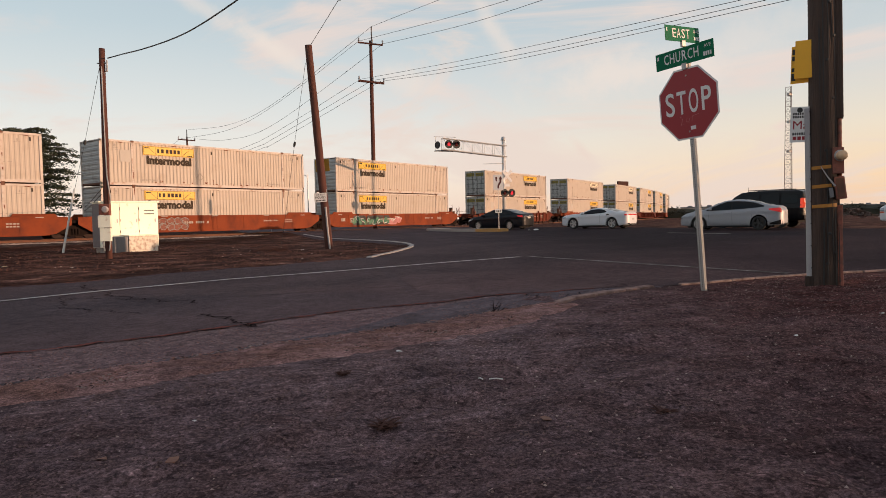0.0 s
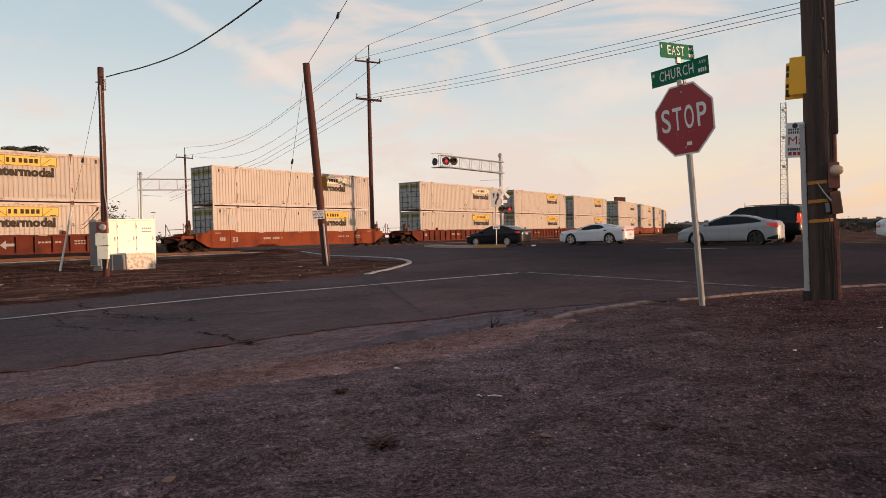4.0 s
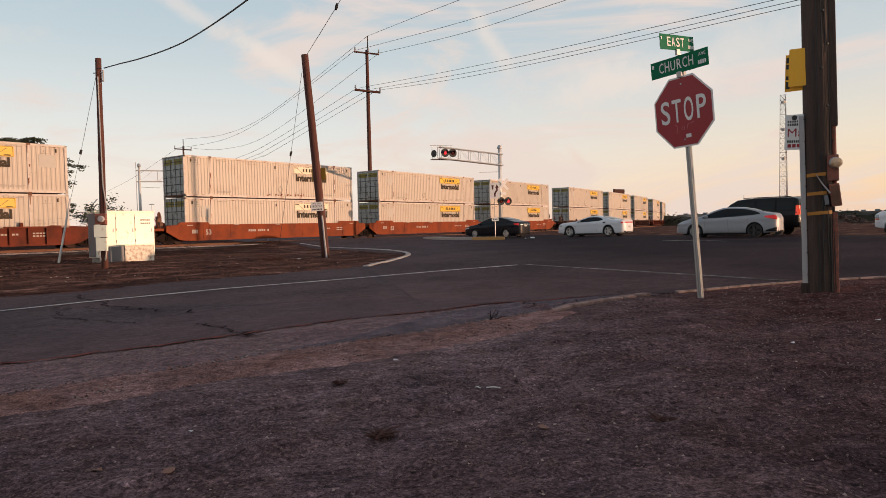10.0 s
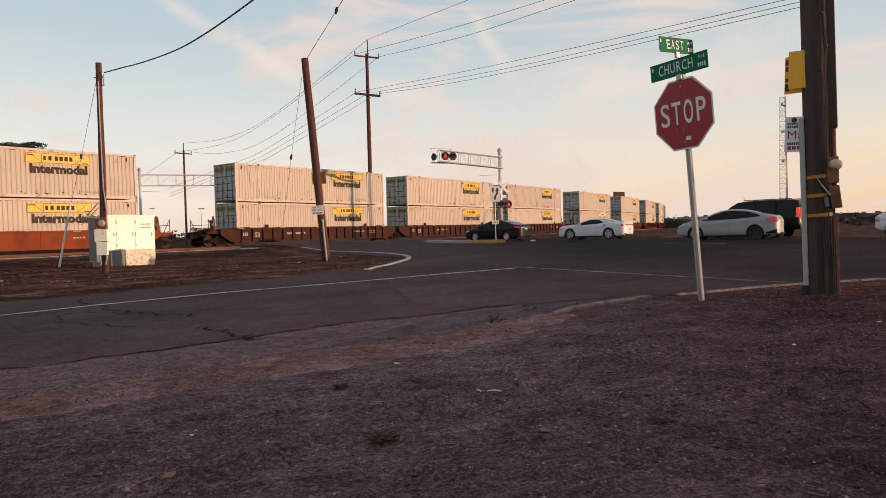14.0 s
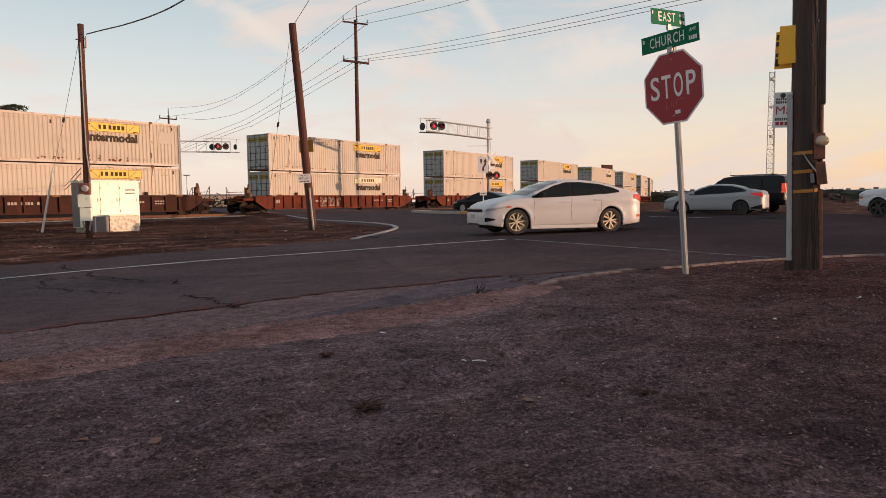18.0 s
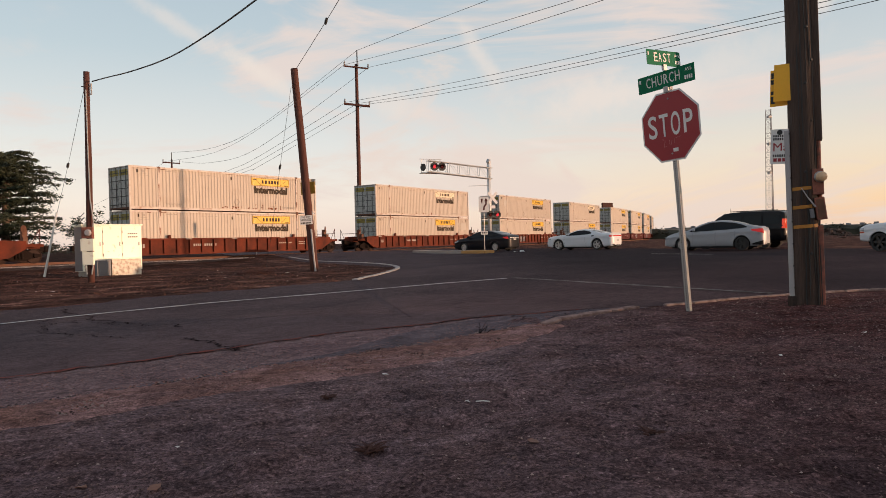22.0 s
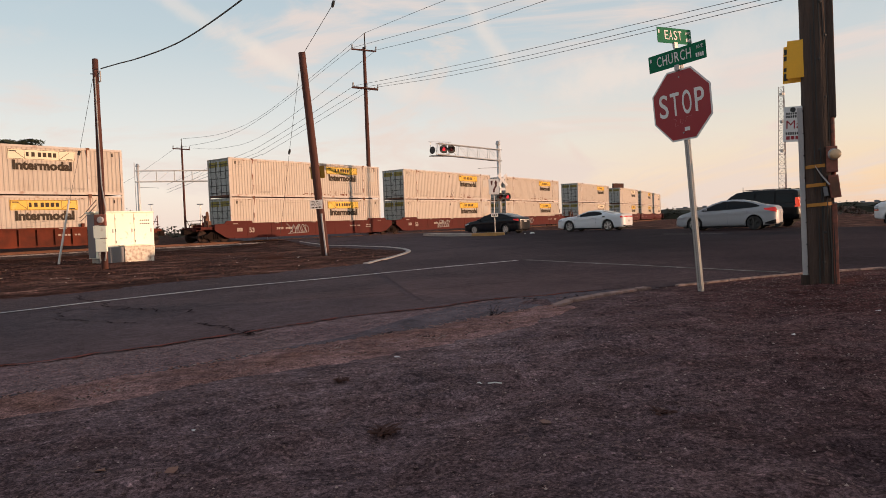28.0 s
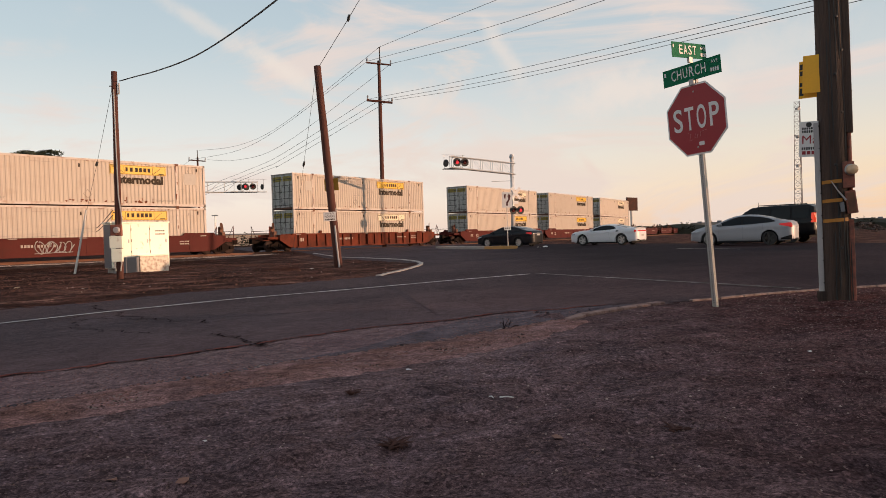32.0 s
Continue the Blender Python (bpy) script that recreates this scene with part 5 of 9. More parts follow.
def well_car(style, lead, trail, extra, rnd, empty=False):
    """One well of a double-stack wagon; x 0..16.15 is the load, z 0 the top of the rail."""
    mat = M[{"smooth": "car_orange", "ribbed": "car_ribbed", "brown": "car_brown", "red": "car_red"}[style]]
    yc = CW / 2
    what = {"smooth": "orange-red ribbed steel well wagon", "ribbed": "weathered red-orange ribbed steel well wagon", "brown": "dark brown ribbed steel well wagon", "red": "dark red smooth-sided steel well wagon"}[style]
    root = thing("well_wagon", pose(0, 0, -60), what + (" running empty" if empty else " under two stacked containers"), "railway wagon", "wagons of the train")
    x0, x1 = -0.55, CL + 0.55
    for y, o in ((-0.06, 1), (CW - 0.02, -1)):
        bm = bmesh.new()
        ya, yb = (y, y + 0.08)
        # side sheet, lower towards the ends
        prof = ((x0 - 0.9, 0.86), (x0, 0.34), (x0 + 0.7, 0.24), (x1 - 0.7, 0.24), (x1, 0.34), (x1 + 0.9, 0.86), (x1 + 0.9, 1.30), (x1 - 1.6, 1.42), (x1 - 1.7, 1.36), (x0 + 1.7, 1.36), (x0 + 1.6, 1.42), (x0 - 0.9, 1.30))
        f = [bm.verts.new((a, ya, z)) for a, z in prof]
        k = [bm.verts.new((a, yb, z)) for a, z in prof]
        bm.faces.new(f)
        bm.faces.new(k[::-1])
        for i in range(len(prof)):
            bm.faces.new((f[i], k[i], k[(i + 1) % len(prof)], f[(i + 1) % len(prof)]))
        side = part("side", bm, mat, root)
        bm = bmesh.new()
        yo = ya - 0.05 if o > 0 else yb
        plain = style in ("red", "smooth")
        d = 0.0 if plain else 0.08
        ys = (yo - d, yo + 0.05) if o > 0 else (yo, yo + 0.05 + d)
        box(bm, x0 + 0.2, x1 - 0.2, *ys, 1.26, 1.36)
        box(bm, x0 + 0.7, x1 - 0.7, *ys, 0.24, 0.34)
        part("side_sill", bm, mat, side)
        # raised guides near the ends, and posts along ribbed sides
        if plain:
            for xa in (x0 - 0.1, x1 - 2.4):
                bm = bmesh.new()
                vs = [(xa, 1.34), (xa + 2.5, 1.34), (xa + 2.35, 1.52), (xa + 0.15, 1.52)]
                fr = [bm.verts.new((a, ys[0] - 0.01, z)) for a, z in vs]
                bk = [bm.verts.new((a, ys[1] + 0.02, z)) for a, z in vs]
                bm.faces.new(fr)
                bm.faces.new(bk[::-1])
                for k in range(4):
                    bm.faces.new((fr[k], bk[k], bk[(k + 1) % 4], fr[(k + 1) % 4]))
                bmesh.ops.recalc_face_normals(bm, faces=bm.faces)
                part("guide_plate", bm, mat, side)
        else:
            for xa in (x0 + 3.2, x1 - 3.2):
                bm = bmesh.new()
                box(bm, xa - 0.09, xa + 0.09, ys[0] + 0.005, ys[1] + 0.01, 1.36, 1.58, 0.012)
                part("guide_post", bm, mat, side)
        if not plain:
            for i in range(17):
                bm = bmesh.new()
                x = x0 + 0.9 + i * (x1 - x0 - 1.8) / 16
                box(bm, x - 0.05, x + 0.05, ys[0] + 0.01, ys[1] - 0.01, 0.34, 1.26)
                part("rib", bm, mat, side)
        else:
            bm = bmesh.new()
            for i in range(7):
                x = x0 + 1.9 + i * (x1 - x0 - 3.8) / 6
                box(bm, x - 0.02, x + 0.02, yo + 0.03, yo + 0.045, 0.34, 1.26)
            tagged(part("weld_seams", bm, mat, side), kind="stuff")
    bm = bmesh.new()
    box(bm, x0 + 0.3, x1 - 0.3, 0.1, CW - 0.1, 0.26, 0.32)
    for x in (x0 - 0.05, x1 - 0.05):
        box(bm, x, x + 0.1, 0.02, CW - 0.02, 0.4, 1.3)
    part("floor", bm, mat, root)
    # platform over the truck, railings and brake wheel at coupled ends
    for xe, sg, coupled in ((x0, -1, lead), (x1, 1, trail)):
        bm = bmesh.new()
        ln = 1.9 if coupled else 1.25
        a, b = sorted((xe, xe + sg * ln))
        box(bm, a, b, yc - 0.55, yc + 0.55, 0.86, 1.14)
        box(bm, a, b, 0.1, CW - 0.1, 1.06, 1.12)
        for y in (0.12, CW - 0.17):
            box(bm, a, b, y, y + 0.05, 0.95, 1.12)
        part("end_platform", bm, mat if coupled else M["undercarriage"], root)
        if coupled:
            bm = bmesh.new()
            xr = xe + sg * 1.7
            for y in (0.2, CW - 0.2):
                rod(bm, (xr, y, 1.1), (xr, y, 2.0), 0.025, n=6)
                rod(bm, (xr, y, 2.0), (xr - sg * 0.45, y, 1.1), 0.02, n=6)
            rod(bm, (xr, 0.2, 1.6), (xr, CW - 0.2, 1.6), 0.02, n=6)
            part("handrail", bm, mat, root)
            bm = bmesh.new()
            xa = xe + sg * 1.0
            box(bm, xa - 0.12, xa + 0.12, 0.35, 0.6, 1.1, 1.55)
            box(bm, xa - 0.05, xa + 0.25, 0.75, 1.0, 1.1, 1.95)
            part("brake_gear", bm, M["rust"], root)
            bm = bmesh.new()
            lathe(bm, [(0.20, -0.02), (0.24, -0.02), (0.24, 0.02), (0.20, 0.02), (0.20, -0.02)], 14)
            for i in range(3):
                an = i * 2.094
                rod(bm, (0, 0, 0), (0.21 * math.cos(an), 0, 0.21 * math.sin(an)), 0.016, n=5)
            part("brake_wheel", bm, M["rust"], root, m=pose(xa, 0.62, 2.0, 0, 0, 35))
            bm = bmesh.new()
            xc = sorted((xe + sg * 1.5, xe + sg * 2.6))
            box(bm, xc[0], xc[1], yc - 0.14, yc + 0.14, 0.68, 0.95)
            box(bm, *sorted((xe + sg * 2.3, xe + sg * 2.62)), yc - 0.2, yc + 0.2, 0.64, 1.0, 0.05)
            part("coupler", bm, M["undercarriage"], root)
            truck(root, xe + sg * 0.6, yc, mat)
        elif sg > 0:
            truck(root, xe + 1.2, yc, mat)
    # pale and orange safety strips along the sill
    bm = bmesh.new()
    for xa in (x0 + 0.6, x0 + 4.4, x0 + 8.2, x1 - 4.6, x1 - 1.1):
        box(bm, xa, xa + 0.45, -0.200 if style not in ("red", "smooth") else -0.118, -0.105, 1.285, 1.335)
    tagged(part("reflective_tape", bm, M["strap"] if style == "brown" else M["faint_print"], root), kind="stuff")
    # stencilled reporting marks as plain bars
    bm = bmesh.new()
    for xa, wd, z, h in ((x0 + 1.0, 0.5, 0.74, 0.26), (x0 + 4.6 + rnd.uniform(0, 1.5), 1.9, 0.80, 0.16), (x1 - 4.6, 1.3, 0.86, 0.10), (x1 - 2.6, 0.9, 0.92, 0.08), (x1 - 2.6, 0.9, 0.76, 0.08)):
        n = max(3, int(wd / 0.17))
        for i in range(n):
            if n < 4 or i % 5 != 4:
                box(bm, xa + i * wd / n, xa + (i + 0.72) * wd / n, -0.068, -0.058, z, z + h)
    tagged(part("stencil", bm, M["faint_print"], root), kind="stuff")
    if style in ("red", "smooth", "brown"):
        lettering("size_mark", "53", 0.5, M["faint_print"], root, pose(x0 + 2.3, -0.065, 0.80), bold=0.012)
    if extra == "letters":
        for i, ch in enumerate("7ORGE"):
            lettering("graffiti", ch, 0.92, M["grey_paint"], root, pose(5.66 + i * 0.966, -0.066, 0.80), width=0.56, depth=0.003, bold=0.025)
        bm = bmesh.new()
        for pts_ in (((10.15, 0.80), (10.45, 1.05), (10.45, 0.55)), ((10.45, 0.88), (10.9, 0.88), (10.9, 0.72), (10.45, 0.72))):
            bm.faces.new([bm.verts.new((x, -0.068, z)) for x, z in pts_][::-1])
        part("graffiti", bm, M["grey_paint"], root, "spray-painted pale arrow")
    elif extra:
        graffiti(root, {"bubble": 2.7, "green": 1.9, "tag": 5.2}[extra], extra, rnd)
    return root


def build_train():
    protos = {}
    rnd = random.Random(21)
    kinds = []
    n = len(CAR_STARTS)
    for i in range(n):
        g = CAR_STARTS[i]
        if g < 50:
            style = "smooth"
        elif g < 80:
            style = "ribbed"
        elif g < 100:
            style = "smooth"
        elif g < 160:
            style = "ribbed"
        elif g < 225:
            style = "smooth"
        elif g < 280:
            style = "brown"
        elif g < 430:
            style = "ribbed"
        elif g < 490:
            style = "red"
        else:
            style = "ribbed" if g < 520 else "red"
        lead = i == 0 or g - CAR_STARTS[i - 1] > 22
        trail = i == n - 1 or CAR_STARTS[i + 1] - g > 22
        extra = {18.0: "bubble", 37.7: "green", 61.2: "letters", 210.2: "tag", 296.9: "tag", 391.5: "tag", 439.2: "tag", 458.9: "tag", 478.7: "tag", 526.2: "tag", -1.4: "bubble"}.get(g)
        kinds.append((style, lead, trail, extra))
    for i, g in enumerate(CAR_STARTS):
        key = kinds[i] if kinds[i][3] is None else (*kinds[i], i)
        if key not in protos:
            protos[key] = well_car(*kinds[i], rnd)
            car = protos[key]
        else:
            car = copy_thing(protos[key], pose(0, 0, -60))
        MOVERS.append((car, g, RAIL_Z))
        for level in (0, 1):
            near = g > 50
            r = rnd.random()
            decal = 1 if r < 0.8 else 2
            worn = rnd.randrange(3)
            key = ("c", near, decal, worn)
            if key not in protos:
                protos[key] = container_parts(near, decal, worn)
                c = protos[key]
            else:
                c = copy_thing(protos[key], pose(0, 0, -50))
            MOVERS.append((c, g, RAIL_Z + 0.335 + level * (CH + 0.012)))
    # empty wagons that follow the last load
    g = CAR_STARTS[-1] + 23.6
    for i in range(6):
        key = ("brown", True, True, None, "empty")
        if key not in protos:
            protos[key] = well_car("red", True, True, None, rnd, True)
            car = protos[key]
        else:
            car = copy_thing(protos[key], pose(0, 0, -60))
        MOVERS.append((car, g, RAIL_Z))
        g += 23.6


build_train()


# ---- poles, signs and signals ----
def pole_mesh(name, pts, radii, mat, parent=None, n=14, label=""):
    bm = bmesh.new()
    P = [Vector(p) for p in pts]
    dense, rr = [], []
    for i in range(len(P) - 1):
        for k in range(6):
            dense.append(P[i].lerp(P[i + 1], k / 6))
            rr.append(radii[i] + (radii[i + 1] - radii[i]) * k / 6)
    dense.append(P[-1])
    rr.append(radii[-1])
    tube(bm, dense, rr, n)
    for v in bm.verts:
        a = math.atan2(v.co.y - dense[0].y, v.co.x - dense[0].x)
        d = 0.018 * noise.noise(Vector((a * 2.2, v.co.z * 0.7, 3.3)))
        v.co.x += d * math.cos(a)
        v.co.y += d * math.sin(a)
    return part(name, bm, mat, parent, label, smooth=True)


def octagon(r):
    return [(r * math.cos(math.pi / 8 + i * math.pi / 4) / math.cos(math.pi / 8), r * math.sin(math.pi / 8 + i * math.pi / 4) / math.cos(math.pi / 8)) for i in range(8)]


def build_stop_sign():
    root = thing("stop_sign", pose(2.773, 7.46, 0.0), "red octagonal stop sign with green street blades on leaning post", "stop sign")
    lean = pose(0, 0, 0, 0, -3.9, 0)
    turn = pose(0, 0, 0, 0, 0, -58)
    base = lean @ turn
    bm = bmesh.new()
    w = 0.025
    # square tube with rows of holes shown as recessed dark studs
    box(bm, -w, w, -w, w, -0.25, 2.52, 0.004)
    post = part("post", bm, M["galv"], root, "perforated galvanised steel post", m=base @ pose(0, 0.055, 0, 0, 0, 8))
    bm = bmesh.new()
    for i in range(100):
        z = 0.06 + i * 0.0254
        if z > 2.5:
            break
        for a in range(4):
            c = Matrix.Rotation(a * math.pi / 2, 4, "Z")
            ring = [bm.verts.new(c @ Vector((0.006 * math.cos(k * 1.047), -w - 0.001, z + 0.006 * math.sin(k * 1.047)))) for k in range(6)]
            bm.faces.new(ring)
    tagged(part("post_holes", bm, M["black"], post), kind="stuff")
    zc = 2.05
    bm = bmesh.new()
    plate(bm, octagon(0.381), 0.004)
    face = part("face", bm, M["sign_white"], root, "white sign border", m=base @ pose(0, 0.012, zc))
    bm = bmesh.new()
    plate(bm, octagon(0.362), 0.003)
    red = part("red_field", bm, M["sign_red"], face, "faded red field", m=pose(0, -0.0035, 0))
    for i, ch in enumerate("STOP"):
        lettering("letter", ch, 0.355, M["sign_white"], red, pose(-0.232 + i * 0.154, -0.002, 0.006), width=0.118, depth=0.0015, bold=0.003)
    bm = bmesh.new()
    box(bm, 0.02, 0.085, -0.003, 0.0, -0.285, -0.245)
    sticker = part("sticker", bm, M["sign_white"], red, "small white sticker")
    bm = bmesh.new()
    tube(bm, [(-0.11, -0.0025, -0.13), (-0.08, -0.0025, -0.15), (-0.10, -0.0025, -0.22), (-0.06, -0.0025, -0.21)], 0.002, 4)
    tube(bm, [(-0.02, -0.0025, -0.15), (-0.03, -0.0025, -0.19), (0.0, -0.0025, -0.2), (0.01, -0.0025, -0.16)], 0.002, 4)
    tube(bm, [(0.04, -0.0025, -0.19), (0.05, -0.0025, -0.14), (0.13, -0.0025, -0.13)], 0.002, 4)
    part("scrawl", bm, M["pink_paint"], red, "thin scratched scrawl")
    for z in (0.30, -0.30):
        bm = bmesh.new()
        lathe(bm, [(0.0, -0.006), (0.008, -0.006), (0.011, -0.001), (0.011, 0.001)], 8)
        part("bolt", bm, M["galv"], face, m=pose(0, -0.004, z))
    # street name blades, one above the other and at right angles
    for name, word, size, az, z, wd, h, tw in (("church_blade", "CHURCH", 0.155, -57, 2.56, 0.74, 0.185, 0.46), ("east_blade", "EAST", 0.14, 33, 2.79, 0.56, 0.165, 0.30)):
        bm = bmesh.new()
        box(bm, -wd / 2, wd / 2, -0.002, 0.002, -h / 2, h / 2, 0.0015)
        blade = part(name, bm, M["sign_green"], root, "green street name blade", m=lean @ pose(0.0, 0.0, z, 0, 0, az))
        for sg, rz in ((-1, 0), (1, 180)):
            f = pose(0, sg * 0.0035, 0, 0, 0, rz)
            step = tw / len(word)
            for k, ch in enumerate(word):
                lettering("letter", ch, size, M["sign_white"], blade, f @ pose(-0.035 * wd / 0.74 + (k - (len(word) - 1) / 2) * step, 0, 0), width=step * 0.78, depth=0.001, bold=0.001)
            lettering("suffix", "AVE", 0.05, M["sign_white"], blade, f @ pose(wd * 0.40, 0, h * 0.22), width=0.085, depth=0.001)
            bm = bmesh.new()
            for i in range(4):
                box(bm, wd * 0.33 + i * 0.026, wd * 0.33 + i * 0.026 + 0.018, -0.001, 0.001, -h * 0.33, -h * 0.1)
            tagged(part("number_strip", bm, M["sign_white"], blade, "plain white bars", m=f), kind="stuff")
            bm = bmesh.new()
            box(bm, -wd * 0.47, -wd * 0.44, -0.001, 0.001, h * 0.12, h * 0.33)
            part("letter_mark", bm, M["sign_white"], blade, m=f)
        bm = bmesh.new()
        box(bm, -0.03, 0.03, -0.014, 0.014, -h / 2 - 0.05, -h / 2 + 0.015, 0.004)
        part("bracket", bm, M["galv"], root, m=lean @ pose(0, 0, z, 0, 0, az))
    return root


def build_utility_pole():
    root = thing("utility_pole", pose(4.12, 7.44, 0.0, 0, -0.95, 0), "thick weathered wooden utility pole with meter, conduit and posters", "utility pole")
    pole_mesh("pole", ((0, 0, -0.3), (0, 0, 2.0), (0, 0, 5.0), (0.0, 0.0, 9.0)), (0.150, 0.143, 0.130, 0.115), M["bark_pole"], root, 26)
    # long drying cracks
    for a, z0, z1 in ((-1.9, 0.1, 1.6), (-1.55, 0.3, 2.4), (-1.2, 1.5, 3.4), (-2.3, 1.0, 2.9), (-1.0, 0.0, 1.1), (-2.05, 1.7, 3.9), (-1.72, 2.3, 4.2), (-1.35, 0.0, 0.9), (-2.15, 0.0, 0.8), (-1.45, 2.6, 3.6), (-1.8, 0.7, 1.25)):
        bm = bmesh.new()
        pts = []
        for i in range(12):
            z = z0 + (z1 - z0) * i / 11
            aa = a + 0.06 * noise.noise(Vector((z * 3, a, 0)))
            r = 0.151 - z * 0.0045
            pts.append((r * math.cos(aa), r * math.sin(aa), z))
        tube(bm, pts, [0.001] + [0.007] * 10 + [0.001], 5)
        part("drying_crack", bm, M["black"], root)
    for a, z in ((-1.75, 0.62), (-1.3, 1.02), (-1.95, 1.5), (-1.4, 2.05), (-1.8, 2.45), (-1.25, 2.7), (-1.6, 3.05), (-1.9, 0.3), (-1.35, 0.42)):
        bm = bmesh.new()
        lathe(bm, [(0.0, -0.005), (0.010, -0.004), (0.016, 0.0), (0.018, 0.01)], 9)
        part("knot", bm, M["black"], root, m=pose(0.147 * math.cos(a), 0.147 * math.sin(a), z, 0, 0, math.degrees(a) + 90))
    # view-facing side: direction from pole to the street corner
    vx = pose(0, 0, 0, 0, 0, -29)
    bm = bmesh.new()
    box(bm, -0.027, 0.027, -0.025, 0.025, 0.10, 1.97, 0.008)
    part("conduit_cover", bm, M["pvc"], root, "grey white plastic conduit cover", m=vx @ pose(-0.155, -0.05, 0))
    bm = bmesh.new()
    box(bm, -0.045, 0.045, -0.04, 0.04, 0.0, 0.16, 0.006)
    part("conduit_foot", bm, M["bark_pole"], root, m=vx @ pose(-0.155, -0.05, 0))
    bm = bmesh.new()
    for i in range(8):
        rod(bm, (-0.13, -0.083, 0.25 + i * 0.24), (-0.13, -0.079, 0.25 + i * 0.24), 0.008, n=6)
    tagged(part("screw_row", bm, M["black"], root, m=vx), kind="stuff")
    # riser guard on the far side, upper part
    bm = bmesh.new()
    box(bm, -0.05, 0.05, -0.055, 0.055, 1.83, 6.5, 0.02)
    part("riser_guard", bm, M["bark_pole"], root, m=vx @ pose(0.135, -0.02, 0))
    bm = bmesh.new()
    rod(bm, (0.145, -0.04, 1.2), (0.145, -0.04, 2.0), 0.022, n=10)
    part("riser_pipe", bm, M["rust_box"], root, m=vx)
    bm = bmesh.new()
    box(bm, 0.115, 0.165, -0.075, -0.03, -0.2, 0.92, 0.006)
    part("lower_pipe", bm, M["rust_box"], root, "rusty conduit to the ground", m=vx)
    # meter socket, glass cover, switch box
    bm = bmesh.new()
    box(bm, -0.060, 0.048, -0.05, 0.05, -0.12, 0.155, 0.008)
    sock = part("meter_socket", bm, M["rust_box"], root, "rust-stained meter socket", m=vx @ pose(0.135, -0.10, 1.37))
    bm = bmesh.new()
    lathe(bm, [(0.049, 0.0), (0.051, -0.02), (0.050, -0.066), (0.045, -0.075), (0.0, -0.077)], 22)
    part("meter_glass", bm, M["meter_glass"], sock, "round meter glass cover", m=pose(0.010, -0.05, 0.066, 0, 0, 24), smooth=True)
    bm = bmesh.new()
    lathe(bm, [(0.056, 0.006), (0.060, 0.0), (0.060, -0.014), (0.052, -0.02)], 22)
    part("meter_ring", bm, M["galv"], sock, m=pose(0.010, -0.05, 0.066, 0, 0, 24))
    bm = bmesh.new()
    box(bm, -0.050, 0.048, -0.045, 0.045, -0.12, 0.12, 0.008)
    sw = part("switch_box", bm, M["rust_box"], root, "rusty switch box", m=vx @ pose(0.143, -0.11, 1.10, 0, -6, 8))
    bm = bmesh.new()
    box(bm, -0.036, 0.034, -0.053, -0.045, -0.10, 0.10, 0.003)
    part("cover", bm, M["rust"], sw)
    bm = bmesh.new()
    box(bm, -0.02, 0.02, -0.03, 0.03, -0.07, 0.03, 0.004)
    part("padlock_tab", bm, M["cab_grey"], sw, m=pose(-0.09, -0.01, -0.02))
    for z in (1.32, 1.12, 0.91):
        bm = bmesh.new()
        pts = []
        for i in range(9):
            a = -2.9 + i * 0.22
            pts.append((0.152 * math.cos(a) - 0.01, 0.152 * math.sin(a), z + 0.012 * (i / 8)))
        for p, q in zip(pts, pts[1:]):
            vs = [bm.verts.new(v) for v in ((p[0], p[1], p[2] - 0.018), (q[0], q[1], q[2] - 0.018), (q[0], q[1], q[2] + 0.018), (p[0], p[1], p[2] + 0.018))]
            bm.faces.new(vs)
        bmesh.ops.remove_doubles(bm, verts=bm.verts, dist=0.001)
        bmesh.ops.solidify(bm, geom=list(bm.faces), thickness=0.004)
        part("strap", bm, M["strap"], root, "yellow strap")
    bm = bmesh.new()
    tube(bm, [(-0.03, -0.16, 1.33), (0.03, -0.165, 1.22), (0.10, -0.165, 1.12)], [0.004, 0.007, 0.010], 6)
    part("loose_strap", bm, M["pvc"], root, "loose pale strap end", m=vx)
    return root


